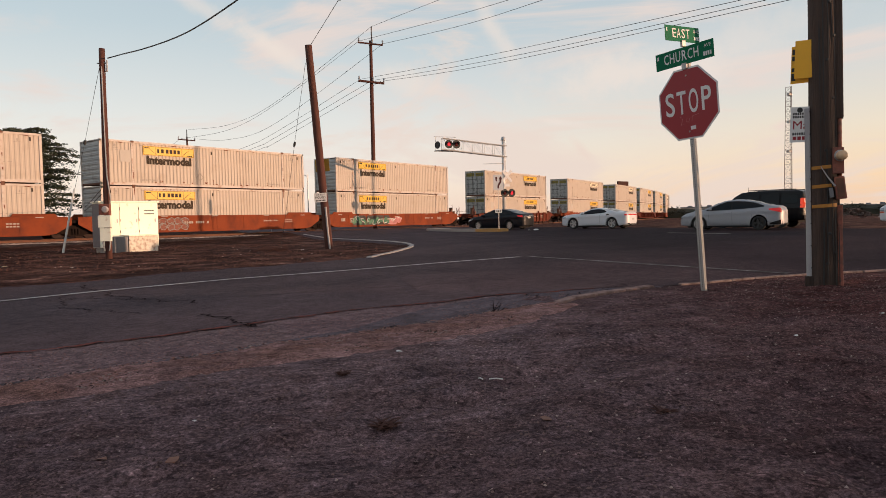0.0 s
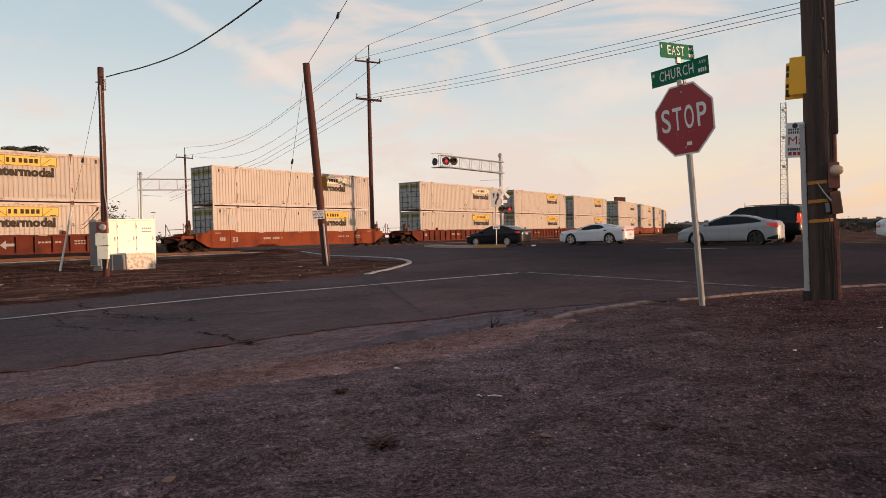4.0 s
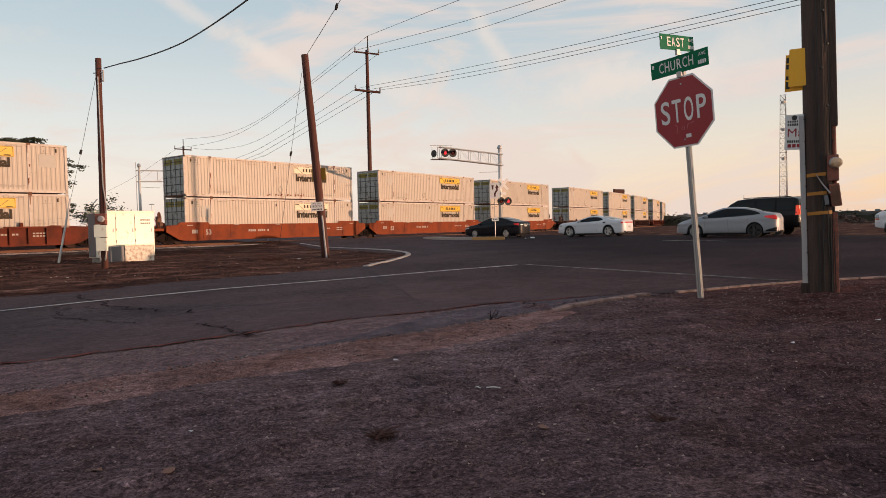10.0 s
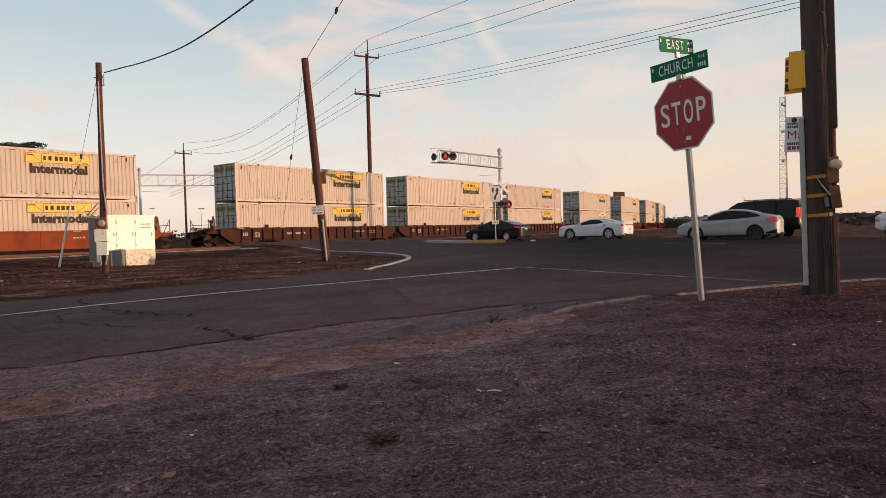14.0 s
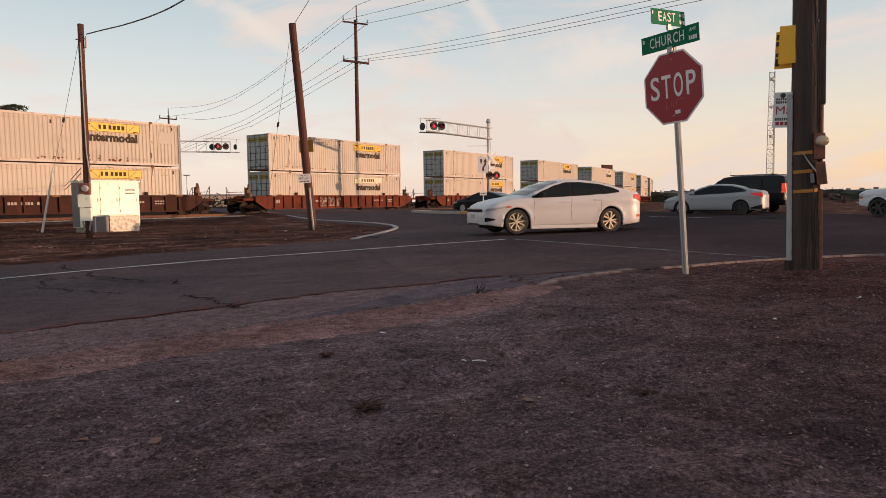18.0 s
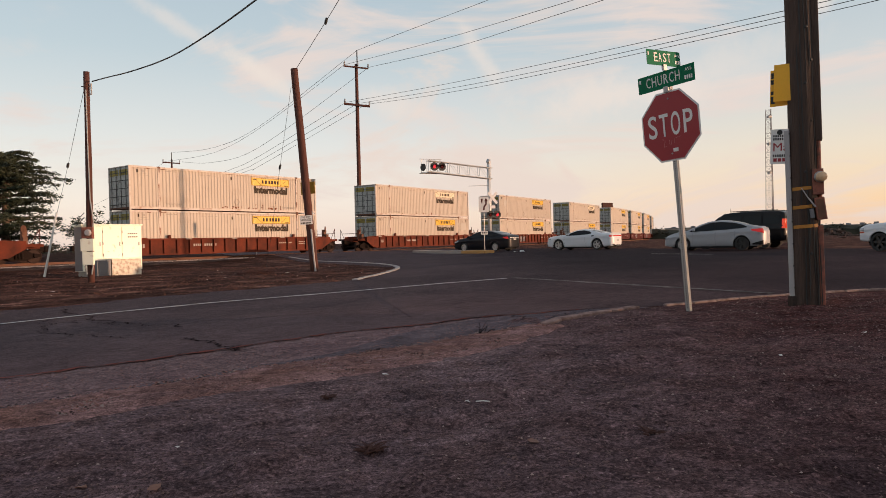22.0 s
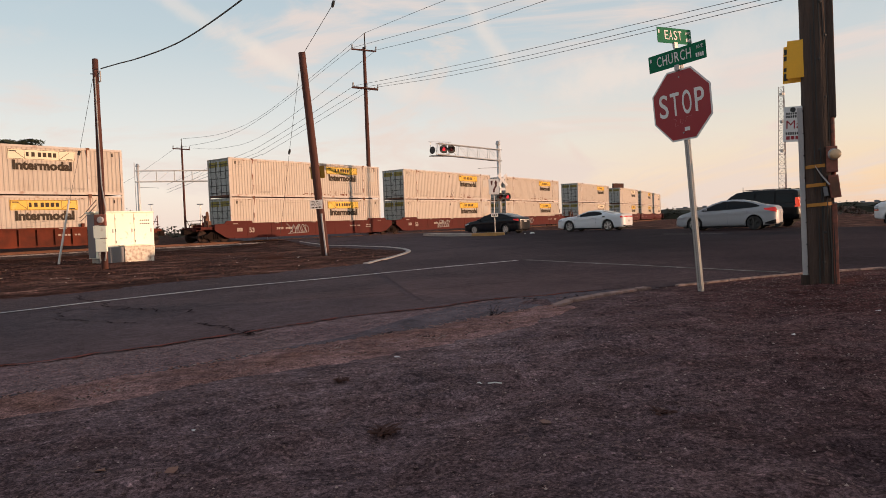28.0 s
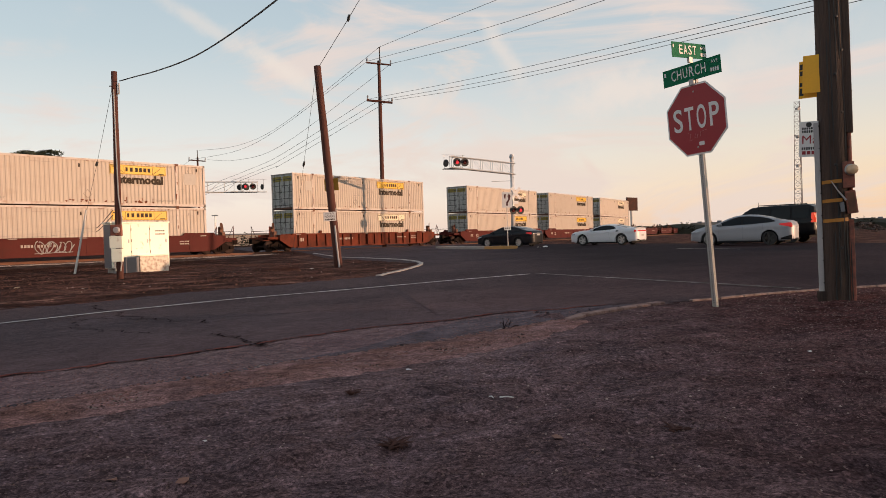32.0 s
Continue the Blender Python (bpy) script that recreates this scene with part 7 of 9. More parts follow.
def build_lines():
    r = line_pole((-7.1, 69.66), 18.9, ((18.55, 1.25, 10, 0.07), (14.75, 1.3, 12, 0.10)), 0.24, 0.16, "tall creosoted wooden power pole with two crossarms")
    bm = bmesh.new()
    tube(bm, [(0.1, 0, 18.7), (0.1, 0, 20.3)], 0.06, 8)
    part("top_insulator", bm, M["black"], r)
    r = line_pole((-39.0, 105.0), 14.2, ((13.7, 1.25, 10, 0.08),), 0.18, 0.13, "distant wooden power pole with a crossarm")
    bm = bmesh.new()
    tube(bm, [(0.0, 0, 14.1), (0.0, 0, 15.3)], 0.06, 8)
    part("top_insulator", bm, M["black"], r)
    line_pole((28.0, 38.2), 11.0, ((10.6, 1.2, -40, 0.06),), 0.13, 0.11, "wooden power pole beside the crossing street")
    line_pole((45.0, 50.9), 12.0, ((11.6, 1.2, -40, 0.06),), 0.15, 0.13, "wooden power pole beside the railway crossing")
    runs = [
        ("power_line", 0.015, [(-6.99, 69.65, 20.3), (-1.88, 61.97, 19.75), (2.14, 53.96, 18.65), (9.84, 34.63, 15.32), (14, 24, 13.5)]),
        ("power_line", 0.015, [(-8.27, 69.51, 18.85), (0.75, 60.0, 18.26), (7.03, 47.48, 16.38), (12.34, 31.68, 13.44), (15, 23, 12)]),
        ("power_line", 0.015, [(-5.86, 69.75, 18.6), (2.13, 57.96, 17.07), (7.8, 46.35, 15.61), (13.0, 31.42, 13.14), (16, 22, 11.6)]),
        ("power_line", 0.014, [(-8.04, 69.54, 15.1), (1.15, 59.99, 14.45), (8.23, 49.32, 13.37), (16.37, 32.06, 11.17), (17.44, 24.41, 9.78)]),
        ("power_line", 0.014, [(-6.69, 69.68, 15.0), (1.14, 59.99, 14.02), (8.22, 49.32, 12.93), (16.78, 31.85, 10.96), (17.44, 24.41, 9.59)]),
        ("power_line", 0.014, [(-5.96, 69.75, 14.9), (1.13, 59.99, 13.68), (8.21, 49.32, 12.65), (17.18, 31.63, 10.75), (17.44, 24.41, 9.37)]),
        ("power_line", 0.016, [(-6.99, 69.65, 20.3), (-20.88, 85.49, 15.59), (-29.09, 93.58, 14.25), (-38.79, 105.07, 15.3)]),
        ("power_line", 0.016, [(-8.27, 69.51, 18.85), (-20.89, 85.48, 15.32), (-29.11, 93.58, 13.56), (-39.82, 104.68, 13.9)]),
        ("power_line", 0.016, [(-5.86, 69.75, 18.6), (-20.96, 85.47, 13.01), (-29.15, 93.56, 12.26), (-37.63, 105.49, 13.9)]),
        ("power_line", 0.016, [(-8.15, 69.52, 15.1), (-20.04, 81.57, 11.4), (-26.08, 88.23, 10.35), (-41.18, 104.15, 8.4)]),
        ("power_line", 0.016, [(-6.98, 69.65, 15.0), (-20.06, 81.57, 10.8), (-24.21, 86.68, 10.15), (-41.21, 104.14, 7.55)]),
        ("power_line", 0.016, [(-6.14, 69.73, 14.9), (-20.08, 81.56, 10.2), (-22.7, 85.02, 9.94), (-41.22, 104.14, 7.12)]),
        ("power_line", 0.016, [(-39.8, 104.7, 13.9), (-52, 118, 11.0), (-66, 136, 9.5)]),
        ("service_cable", 0.016, [(-10.45, 21.68, 6.1), (-9.5, 20.73, 5.99), (-8.41, 19.57, 5.83), (-6.99, 17.99, 5.66), (-5.79, 16.51, 5.55), (-4.16, 14.41, 5.51), (-2.51, 12.25, 5.56), (-1.09, 10.44, 5.76), (1.5, 8.2, 6.6), (4.0, 7.4, 7.6)]),
        ("drop_cable", 0.012, [(-10.76, 21.56, 2.0), (-20.0, 38.2, 1.95), (-28.07, 53.03, 2.55), (-53.6, 96.0, 3.2)]),
        ("drop_cable", 0.012, [(-10.76, 21.56, 1.85), (-20.0, 38.2, 1.75), (-28.07, 53.03, 2.29), (-53.6, 96.0, 2.8)]),
        ("span_wire", 0.008, [(-4.67, 24.66, 7.1), (-2.99, 20.79, 7.55), (-1.72, 17.42, 7.71), (-0.55, 13.99, 7.74), (1.6, 10.2, 7.9), (4.0, 7.45, 8.2)]),
        ("guy_wire", 0.006, [(-4.85, 24.66, 6.5), (-5.8, 26.88, 3.89), (-6.26, 27.8, 2.29), (-6.71, 28.52, 0.58), (-6.95, 28.9, -0.2)]),
    ]
    for name, r, pts in runs:
        P = [Vector(p) for p in pts]
        dense = []
        for i in range(len(P) - 1):
            a, b, c, d = P[max(0, i - 1)], P[i], P[i + 1], P[min(len(P) - 1, i + 2)]
            for k in range(8):
                t = k / 8
                dense.append(0.5 * ((2 * b) + (c - a) * t + (2 * a - 5 * b + 4 * c - d) * t * t + (3 * b - a - 3 * c + d) * t ** 3))
        dense.append(P[-1])
        bm = bmesh.new()
        tube(bm, dense, r * 1.15, 5)
        tagged(part(name, bm, M["wire"]), "thin dark overhead cable" if name != "guy_wire" else "thin steel guy wire of the leaning pole", "cable", "overhead cables")
    for c in ((-2.99, 20.79, 7.55), (-5.8, 26.88, 3.89)):
        bm = bmesh.new()
        lathe(bm, [(0.0, -0.11), (0.035, -0.10), (0.05, 0.0), (0.035, 0.10), (0.0, 0.11)], 10, "z")
        tagged(part("strain_insulator", bm, M["black"], m=pose(*c, 20, 20, 0)), "dark strain insulator on a wire", "insulator")


def build_far_things():
    # street lamps beyond the railway
    for x, y, top, arm in ((-21.4, 107.9, 8.4, -2.1), (-39.5, 113.3, 5.6, 0.0), (-63, 150, 7.5, 0.0)):
        root = thing("street_lamp", pose(x, y, -0.1), "distant dark street lamp on a thin pole", "street lamp")
        bm = bmesh.new()
        tube(bm, [(0, 0, -0.2), (0, 0, top)], [0.10, 0.07], 8)
        part("pole", bm, M["galv"], root)
        bm = bmesh.new()
        if arm:
            tube(bm, [(0, 0, top - 0.3), (arm * 0.5, 0, top + 0.25), (arm, 0, top + 0.3)], 0.05, 6)
            box(bm, arm - 0.35, arm + 0.25, -0.12, 0.12, top + 0.22, top + 0.36, 0.03)
        else:
            box(bm, -0.5, 0.5, -0.15, 0.15, top, top + 0.18, 0.03)
        part("lamp_head", bm, M["galv"], root)
    # radio mast
    root = thing("lattice_tower", pose(67.1, 134.2, 0.0, 0, 0, 12), "tall thin steel lattice radio tower", "lattice tower")
    legs = []
    for k in range(3):
        a = k * 2.094 + 0.5
        legs.append((lambda z, a=a: Vector(((0.92 - 0.012 * z) * math.cos(a), (0.92 - 0.012 * z) * math.sin(a), z))))
    for lg in legs:
        bm = bmesh.new()
        rod(bm, lg(-0.3), lg(25.2), 0.06, 0.045, n=6)
        part("leg", bm, M["creosote"], root)
    bm = bmesh.new()
    for i in range(27):
        z0, z1 = i * 0.93, (i + 1) * 0.93
        for k in range(3):
            rod(bm, legs[k](z0), legs[(k + 1) % 3](z1), 0.024, n=4, caps=False)
            rod(bm, legs[k](z1), legs[(k + 1) % 3](z1), 0.022, n=4, caps=False)
    tagged(part("bracing", bm, M["creosote"], root), kind="stuff")
    for z in (12.5, 18.2, 23.5):
        bm = bmesh.new()
        box(bm, -0.35, 0.35, -0.35, 0.35, z, z + 0.5, 0.05)
        part("equipment_box", bm, M["galv"], root)
    # board on the far side of the tracks
    root = thing("billboard", pose(60.2, 232.4, -0.1, 0, 0, 40), "distant dark billboard on a post seen from the side", "billboard")
    bm = bmesh.new()
    box(bm, -2.9, 2.9, -0.25, 0.25, 8.2, 12.6, 0.04)
    part("panel", bm, M["car_brown"], root)
    bm = bmesh.new()
    tube(bm, [(0, 0.3, -0.3), (0, 0.3, 12)], 0.35, 10)
    part("post", bm, M["galv"], root)
    # long low sheds and hedges on the skyline, a rubble heap
    rnd = random.Random(12)
    for i in range(15):
        x = 175 + i * 22 + rnd.uniform(-4, 4)
        y = 470 - i * 13
        w, d, h = rnd.uniform(14, 24), 24, rnd.uniform(4.6, 6.4)
        root = thing("warehouse", pose(x, y, -0.2, 0, 0, -30 + rnd.uniform(-4, 4)), "distant long pale industrial shed with a flat roof", "building", "sheds on the skyline")
        bm = bmesh.new()
        box(bm, -w / 2, w / 2, -d / 2, d / 2, 0, h)
        part("wall", bm, M["shed"], root)
        bm = bmesh.new()
        box(bm, -w / 2 - 0.3, w / 2 + 0.3, -d / 2 - 0.3, d / 2 + 0.3, h, h + 0.4)
        part("roof", bm, M["cab_grey"], root)
        for k in range(3):
            bm = bmesh.new()
            x0 = -w / 2 + 2 + k * w / 3.2
            box(bm, x0, x0 + 2.6, -2, 1, h + 0.4, h + 0.4 + rnd.uniform(0.8, 1.8), 0.05)
            part("roof_unit", bm, M["cab_grey"], root)
    root = thing("far_building", pose(-78, 250, -0.2, 0, 0, 20), "distant low pale building beyond the railway", "building")
    bm = bmesh.new()
    box(bm, -12, 12, -6, 6, 0, 4)
    part("wall", bm, M["shed"], root)
    bm = bmesh.new()
    box(bm, -12.4, 12.4, -6.4, 6.4, 4, 4.5)
    part("roof", bm, M["cab_grey"], root)


M["shed"] = surface("far_shed_wall", (0.34, 0.29, 0.25), 0.8, var=0.1, scale=0.2, bump=0)
M["rubble"] = surface("earthy_rubble", (0.075, 0.05, 0.042), 0.95, var=0.4, scale=2, bump=0.3, second=(0.16, 0.13, 0.11), blotch=0.1)
M["brush"] = surface("dark_brush", (0.030, 0.030, 0.018), 0.9, var=0.4, scale=0.5, bump=0.2)


def leaf_cards(bm, centre, size, n, rnd, flat=0.5, leaf=0.35):
    """Clumps of small pointed leaves round a centre."""
    for _ in range(n):
        d = Vector((rnd.gauss(0, 1), rnd.gauss(0, 1), rnd.gauss(0, flat)))
        c = centre + d * size * 0.5
        u = Vector((rnd.uniform(-1, 1), rnd.uniform(-1, 1), rnd.uniform(-0.5, 0.2))).normalized()
        v = u.orthogonal().normalized()
        if rnd.random() < 0.5:
            v = u.cross(v)
        l = leaf * rnd.uniform(0.6, 1.3)
        a, b = c + u * l, c - u * l * 0.6
        bm.faces.new([bm.verts.new(p) for p in (a, c + v * l * 0.35, b, c - v * l * 0.35)])


def build_vegetation():
    rnd = random.Random(5)
    root = thing("cedar_tree", pose(-54.0, 88.0, -0.1), "large dark spreading cedar tree with drooping layered boughs", "tree")
    bm = bmesh.new()
    tube(bm, [(0, 0, -0.3), (0.2, 0, 4), (0.1, 0.2, 9), (0, 0, 13.6)], [0.6, 0.45, 0.28, 0.06], 12)
    part("trunk", bm, M["bark"], root, smooth=True)
    crown = bmesh.new()
    # flat layers of boughs with sky between them, their ends drooping
    for z, reach, n in ((2.6, 5.0, 6), (4.4, 6.2, 8), (6.0, 7.7, 9), (7.6, 6.6, 9), (9.2, 6.9, 9), (10.6, 7.2, 9), (11.8, 6.6, 10), (12.6, 4.6, 8), (13.2, 2.6, 6)):
        for j in range(n):
            a = (j + rnd.uniform(-0.45, 0.45)) * 6.283 / n
            ln = reach * rnd.uniform(0.62, 1.08)
            z0 = z + rnd.uniform(-0.75, 0.75)
            pts = [Vector((math.cos(a + 0.1 * s_) * ln * s_, math.sin(a + 0.1 * s_) * ln * s_, z0 - 0.9 + 1.9 * s_ - 1.35 * s_ * s_ + rnd.uniform(-0.06, 0.06))) for s_ in [i / 7 for i in range(8)]]
            bm = bmesh.new()
            tube(bm, pts, [0.15 * (1 - 0.85 * i / 7) for i in range(8)], 5)
            part("limb", bm, M["bark"], root)
            side = Vector((-math.sin(a), math.cos(a), 0))
            for i in range(2, 8):
                p = pts[i]
                leaf_cards(crown, p + Vector((0, 0, -0.05)), 0.70, 34, rnd, 0.24, 0.22)
                for sg in (-1, 1):
                    w = (1.5 - 1.1 * i / 8)
                    leaf_cards(crown, p + side * sg * w * 0.6 + Vector((0, 0, -0.2)), 0.55, 18, rnd, 0.26, 0.21)
                if i > 3 and rnd.random() < 0.8:
                    leaf_cards(crown, p + Vector((0, 0, -0.55)), 0.4, 14, rnd, 0.9, 0.22)
    for _ in range(190):
        a, q, z = rnd.uniform(0, 6.283), rnd.uniform(0, 1) ** 0.7, rnd.uniform(3.0, 12.8)
        q *= 1.6 if z > 12.0 else 3.9
        leaf_cards(crown, Vector((math.cos(a) * q, math.sin(a) * q, z)), 1.2, 36, rnd, 0.42, 0.25)
    tagged(part("crown", crown, M["leaf"], root, "dark green needles in layers"), kind="stuff")
    # a second, lower tree beside it and brush along the far fence
    for x, y, h, r in ((-74, 104, 9, 5.0), (-47.0, 96, 5.2, 2.6), (-92, 120, 11, 6)):
        root = thing("tree", pose(x, y, -0.1), "dark rounded broadleaf tree beyond the railway", "tree")
        bm = bmesh.new()
        tube(bm, [(0, 0, -0.3), (0.1, 0, h * 0.5), (0.2, 0.1, h * 0.8)], [0.3, 0.2, 0.08], 8)
        part("trunk", bm, M["bark"], root)
        bm = bmesh.new()
        for _ in range(60):
            d = Vector((rnd.gauss(0, 0.5), rnd.gauss(0, 0.5), rnd.gauss(0, 0.36)))
            leaf_cards(bm, Vector((d.x * r, d.y * r, h * 0.62 + d.z * h * 0.5)), r * 0.32, 40, rnd, 0.9, 0.28)
        tagged(part("crown", bm, M["leaf"], root), kind="stuff")
    # a long dark hedge: a lumpy body with leafy clumps all over it
    bm = bmesh.new()
    prev = None
    for i in range(130):
        x = 50 + i * 2.2
        y = 185 - (x - 60) * 0.25
        h = 2.5 + 0.9 * noise.noise(Vector((i * 0.31, 2, 0))) + 0.5 * noise.noise(Vector((i * 1.3, 5, 0)))
        ring = [bm.verts.new((x, y + dy, z)) for dy, z in ((-2.2, -0.3), (-1.8, h * 0.6), (0, h), (2, h * 0.5), (2.4, -0.3))]
        if prev:
            for k in range(4):
                bm.faces.new((prev[k], ring[k], ring[k + 1], prev[k + 1]))
        prev = ring
        for _k in range(3):
            leaf_cards(bm, Vector((x + rnd.uniform(-1, 1), y - 1 + rnd.uniform(-0.8, 0.8), h * rnd.uniform(0.3, 0.95))), 1.3, 26, rnd, 0.5, 0.42)
    tagged(part("brush", bm, M["brush"]), "dark low brush along the far side of the field", "bushes", kind="stuff")
    bm = bmesh.new()
    for i in range(160):
        x = -150 + rnd.uniform(0, 95)
        y = 150 + rnd.uniform(0, 60)
        leaf_cards(bm, Vector((x, y, rnd.uniform(0.2, 2.2))), 2.0, 22, rnd, 0.6, 0.6)
    tagged(part("brush", bm, M["brush"]), "dark low brush beyond the railway", "bushes", kind="stuff")
    # rubble heap in the field
    bm = bmesh.new()
    for i in range(240):
        u, v = rnd.uniform(-1, 1), rnd.uniform(-1, 1)
        hgt = max(0, 1 - abs(u) ** 1.4 - 0.6 * abs(v))
        c = Vector((71 + u * 4.4, 121 + v * 3, 1.7 * hgt * rnd.uniform(0.6, 1)))
        r = rnd.uniform(0.2, 0.55)
        vs = [bm.verts.new(c + Vector((rnd.uniform(-1, 1), rnd.uniform(-1, 1), rnd.uniform(-0.6, 0.8))) * r) for _k in range(5)]
        for f in ((0, 1, 2), (0, 2, 3), (0, 3, 1), (4, 2, 1), (4, 3, 2), (4, 1, 3)):
            bm.faces.new([vs[q] for q in f])
    tagged(part("rubble_heap", bm, M["rubble"]), "heap of broken concrete and earth in the field", "rubble", kind="stuff")
    # posts in the field
    for x, y, h in ((77.5, 119.5, 1.5), (54, 128, 1.2), (93, 118, 1.3)):
        bm = bmesh.new()
        rod(bm, (x, y, -0.3), (x, y, h), 0.2, 0.2, n=8)
        tagged(part("marker_post", bm, M["sign_white"]), "short pale marker post in the field", "post")


build_stop_sign()
build_utility_pole()
build_posters()
build_leaning_pole()
build_left_pole()
build_cabinet()
build_signals()
build_lines()
build_far_things()
build_vegetation()


# ---- vehicles ----
def paint(name, col, flake=0.0):
    return surface(name, col, 0.38, metal=flake, var=0.03, scale=2, bump=0.0, coat=0.25 if max(col) < 0.1 else 0.12, fine=20, spec=0.12 if max(col) < 0.1 else 0.45)


M["pearl"] = paint("white_car_paint", (0.54, 0.52, 0.53))
M["snow"] = paint("plain_white_car_paint", (0.62, 0.63, 0.65))
M["silver"] = surface("silver_car_paint", (0.33, 0.335, 0.355), 0.52, metal=0.35, var=0.03, scale=2, bump=0.0, coat=0.0, fine=20, spec=0.2)
M["ink"] = paint("black_car_paint", (0.004, 0.0045, 0.006))
M["charcoal"] = paint("dark_grey_car_paint", (0.008, 0.009, 0.013), 0.1)
M["car_glass"] = surface("tinted_car_glass", (0.006, 0.007, 0.008), 0.13, var=0.03, bump=0, spec=0.22)
M["tyre"] = surface("tyre_rubber", (0.02, 0.02, 0.02), 0.85, var=0.2, bump=0.1)
M["silver_alloy"] = surface("silver_alloy", (0.55, 0.54, 0.53), 0.4, metal=0.6, var=0.05, bump=0)
# sedan's rims: the low sun's gold is put into the alloy colour
M["alloy"] = surface("sunlit_alloy", (0.78, 0.64, 0.48), 0.4, metal=0.9, var=0.05, bump=0)
M["dark_alloy"] = surface("black_wheel", (0.035, 0.035, 0.035), 0.4, metal=0.3, var=0.1, bump=0)
M["trim_black"] = surface("black_plastic_trim", (0.014, 0.014, 0.015), 0.7, var=0.1, bump=0.05, spec=0.1)
M["head_lamp"] = surface("clear_headlamp", (0.42, 0.44, 0.47), 0.08, metal=0.3, var=0.1, bump=0)
M["tail_lamp"] = glowing("red_tail_lamp", (1.0, 0.04, 0.03), 0.35, (0.25, 0.01, 0.01))
M["brake_lamp"] = glowing("lit_brake_lamp", (1.0, 0.02, 0.02), 0.30, (0.16, 0.004, 0.005))
M["suv_lamp"] = glowing("lit_stacked_tail_lamp", (1.0, 0.08, 0.03), 0.6, (0.2, 0.01, 0.008))
M["amber"] = surface("amber_marker", (0.55, 0.08, 0.02), 0.3, var=0.05, bump=0)
M["plate"] = surface("number_plate", (0.38, 0.38, 0.38), 0.5, var=0.05, bump=0)


def wheel_parts(parent, x, y, r, w, rim_mat, spokes, side, name="wheel"):
    """A wheel whose axle is along y; side +1: the outer face looks to +y."""
    bm = bmesh.new()
    lathe(bm, [(r * 0.74, -w / 2), (r * 0.955, -w / 2), (r, -w / 2 + 0.03), (r, w / 2 - 0.03), (r * 0.955, w / 2), (r * 0.74, w / 2), (r * 0.74, -w / 2)], 32)
    wheel = part(name, bm, M["tyre"], parent, m=pose(x, y, r), smooth=False)
    bm = bmesh.new()
    f = side * (w / 2 - 0.02)
    lathe(bm, [(r * 0.69, f - side * 0.10), (r * 0.69, f), (r * 0.745, f), (r * 0.75, f - side * 0.12)], 30)
    lathe(bm, [(0.0, f - side * 0.005), (r * 0.15, f - side * 0.005), (r * 0.17, f - side * 0.06)], 14)
    arms = [(2 * math.pi * i / spokes, 0.0, 0.13) for i in range(spokes)] if spokes != 10 else [(2 * math.pi * i / 5, o, 0.052) for i in range(5) for o in (-0.26, 0.26)]
    for a, o, wd in arms:
        c, s = math.cos(a), math.sin(a)
        c1, s1 = math.cos(a + o), math.sin(a + o)
        wd *= r
        pts = [(r * 0.10, -wd * 0.7, c, s), (r * 0.71, -wd, c1, s1), (r * 0.71, wd, c1, s1), (r * 0.10, wd * 0.7, c, s)]
        fr = [bm.verts.new((u * cc - v * ss, f - side * 0.012, u * ss + v * cc)) for u, v, cc, ss in pts]
        bk = [bm.verts.new((u * cc - v * ss, f - side * 0.06, u * ss + v * cc)) for u, v, cc, ss in pts]
        bm.faces.new(fr)
        for k in range(4):
            bm.faces.new((fr[k], bk[k], bk[(k + 1) % 4], fr[(k + 1) % 4]))
    bmesh.ops.recalc_face_normals(bm, faces=bm.faces)
    part("rim", bm, rim_mat, wheel)
    # black plate that paints the dark recess behind the spokes
    bm = bmesh.new()
    lathe(bm, [(0.0, f - side * 0.10), (r * 0.70, f - side * 0.10), (r * 0.70, f - side * 0.11), (0.0, f - side * 0.11)], 20)
    part("brake_disc", bm, M["black"], wheel)
    return wheel


def interp(table, x):
    for (x0, y0), (x1, y1) in zip(table, table[1:]):
        if x0 <= x <= x1:
            t = (x - x0) / (x1 - x0)
            return y0 + (y1 - y0) * (t * t * (3 - 2 * t) * 0.5 + t * 0.5)
    return table[0][1] if x < table[0][0] else table[-1][1]


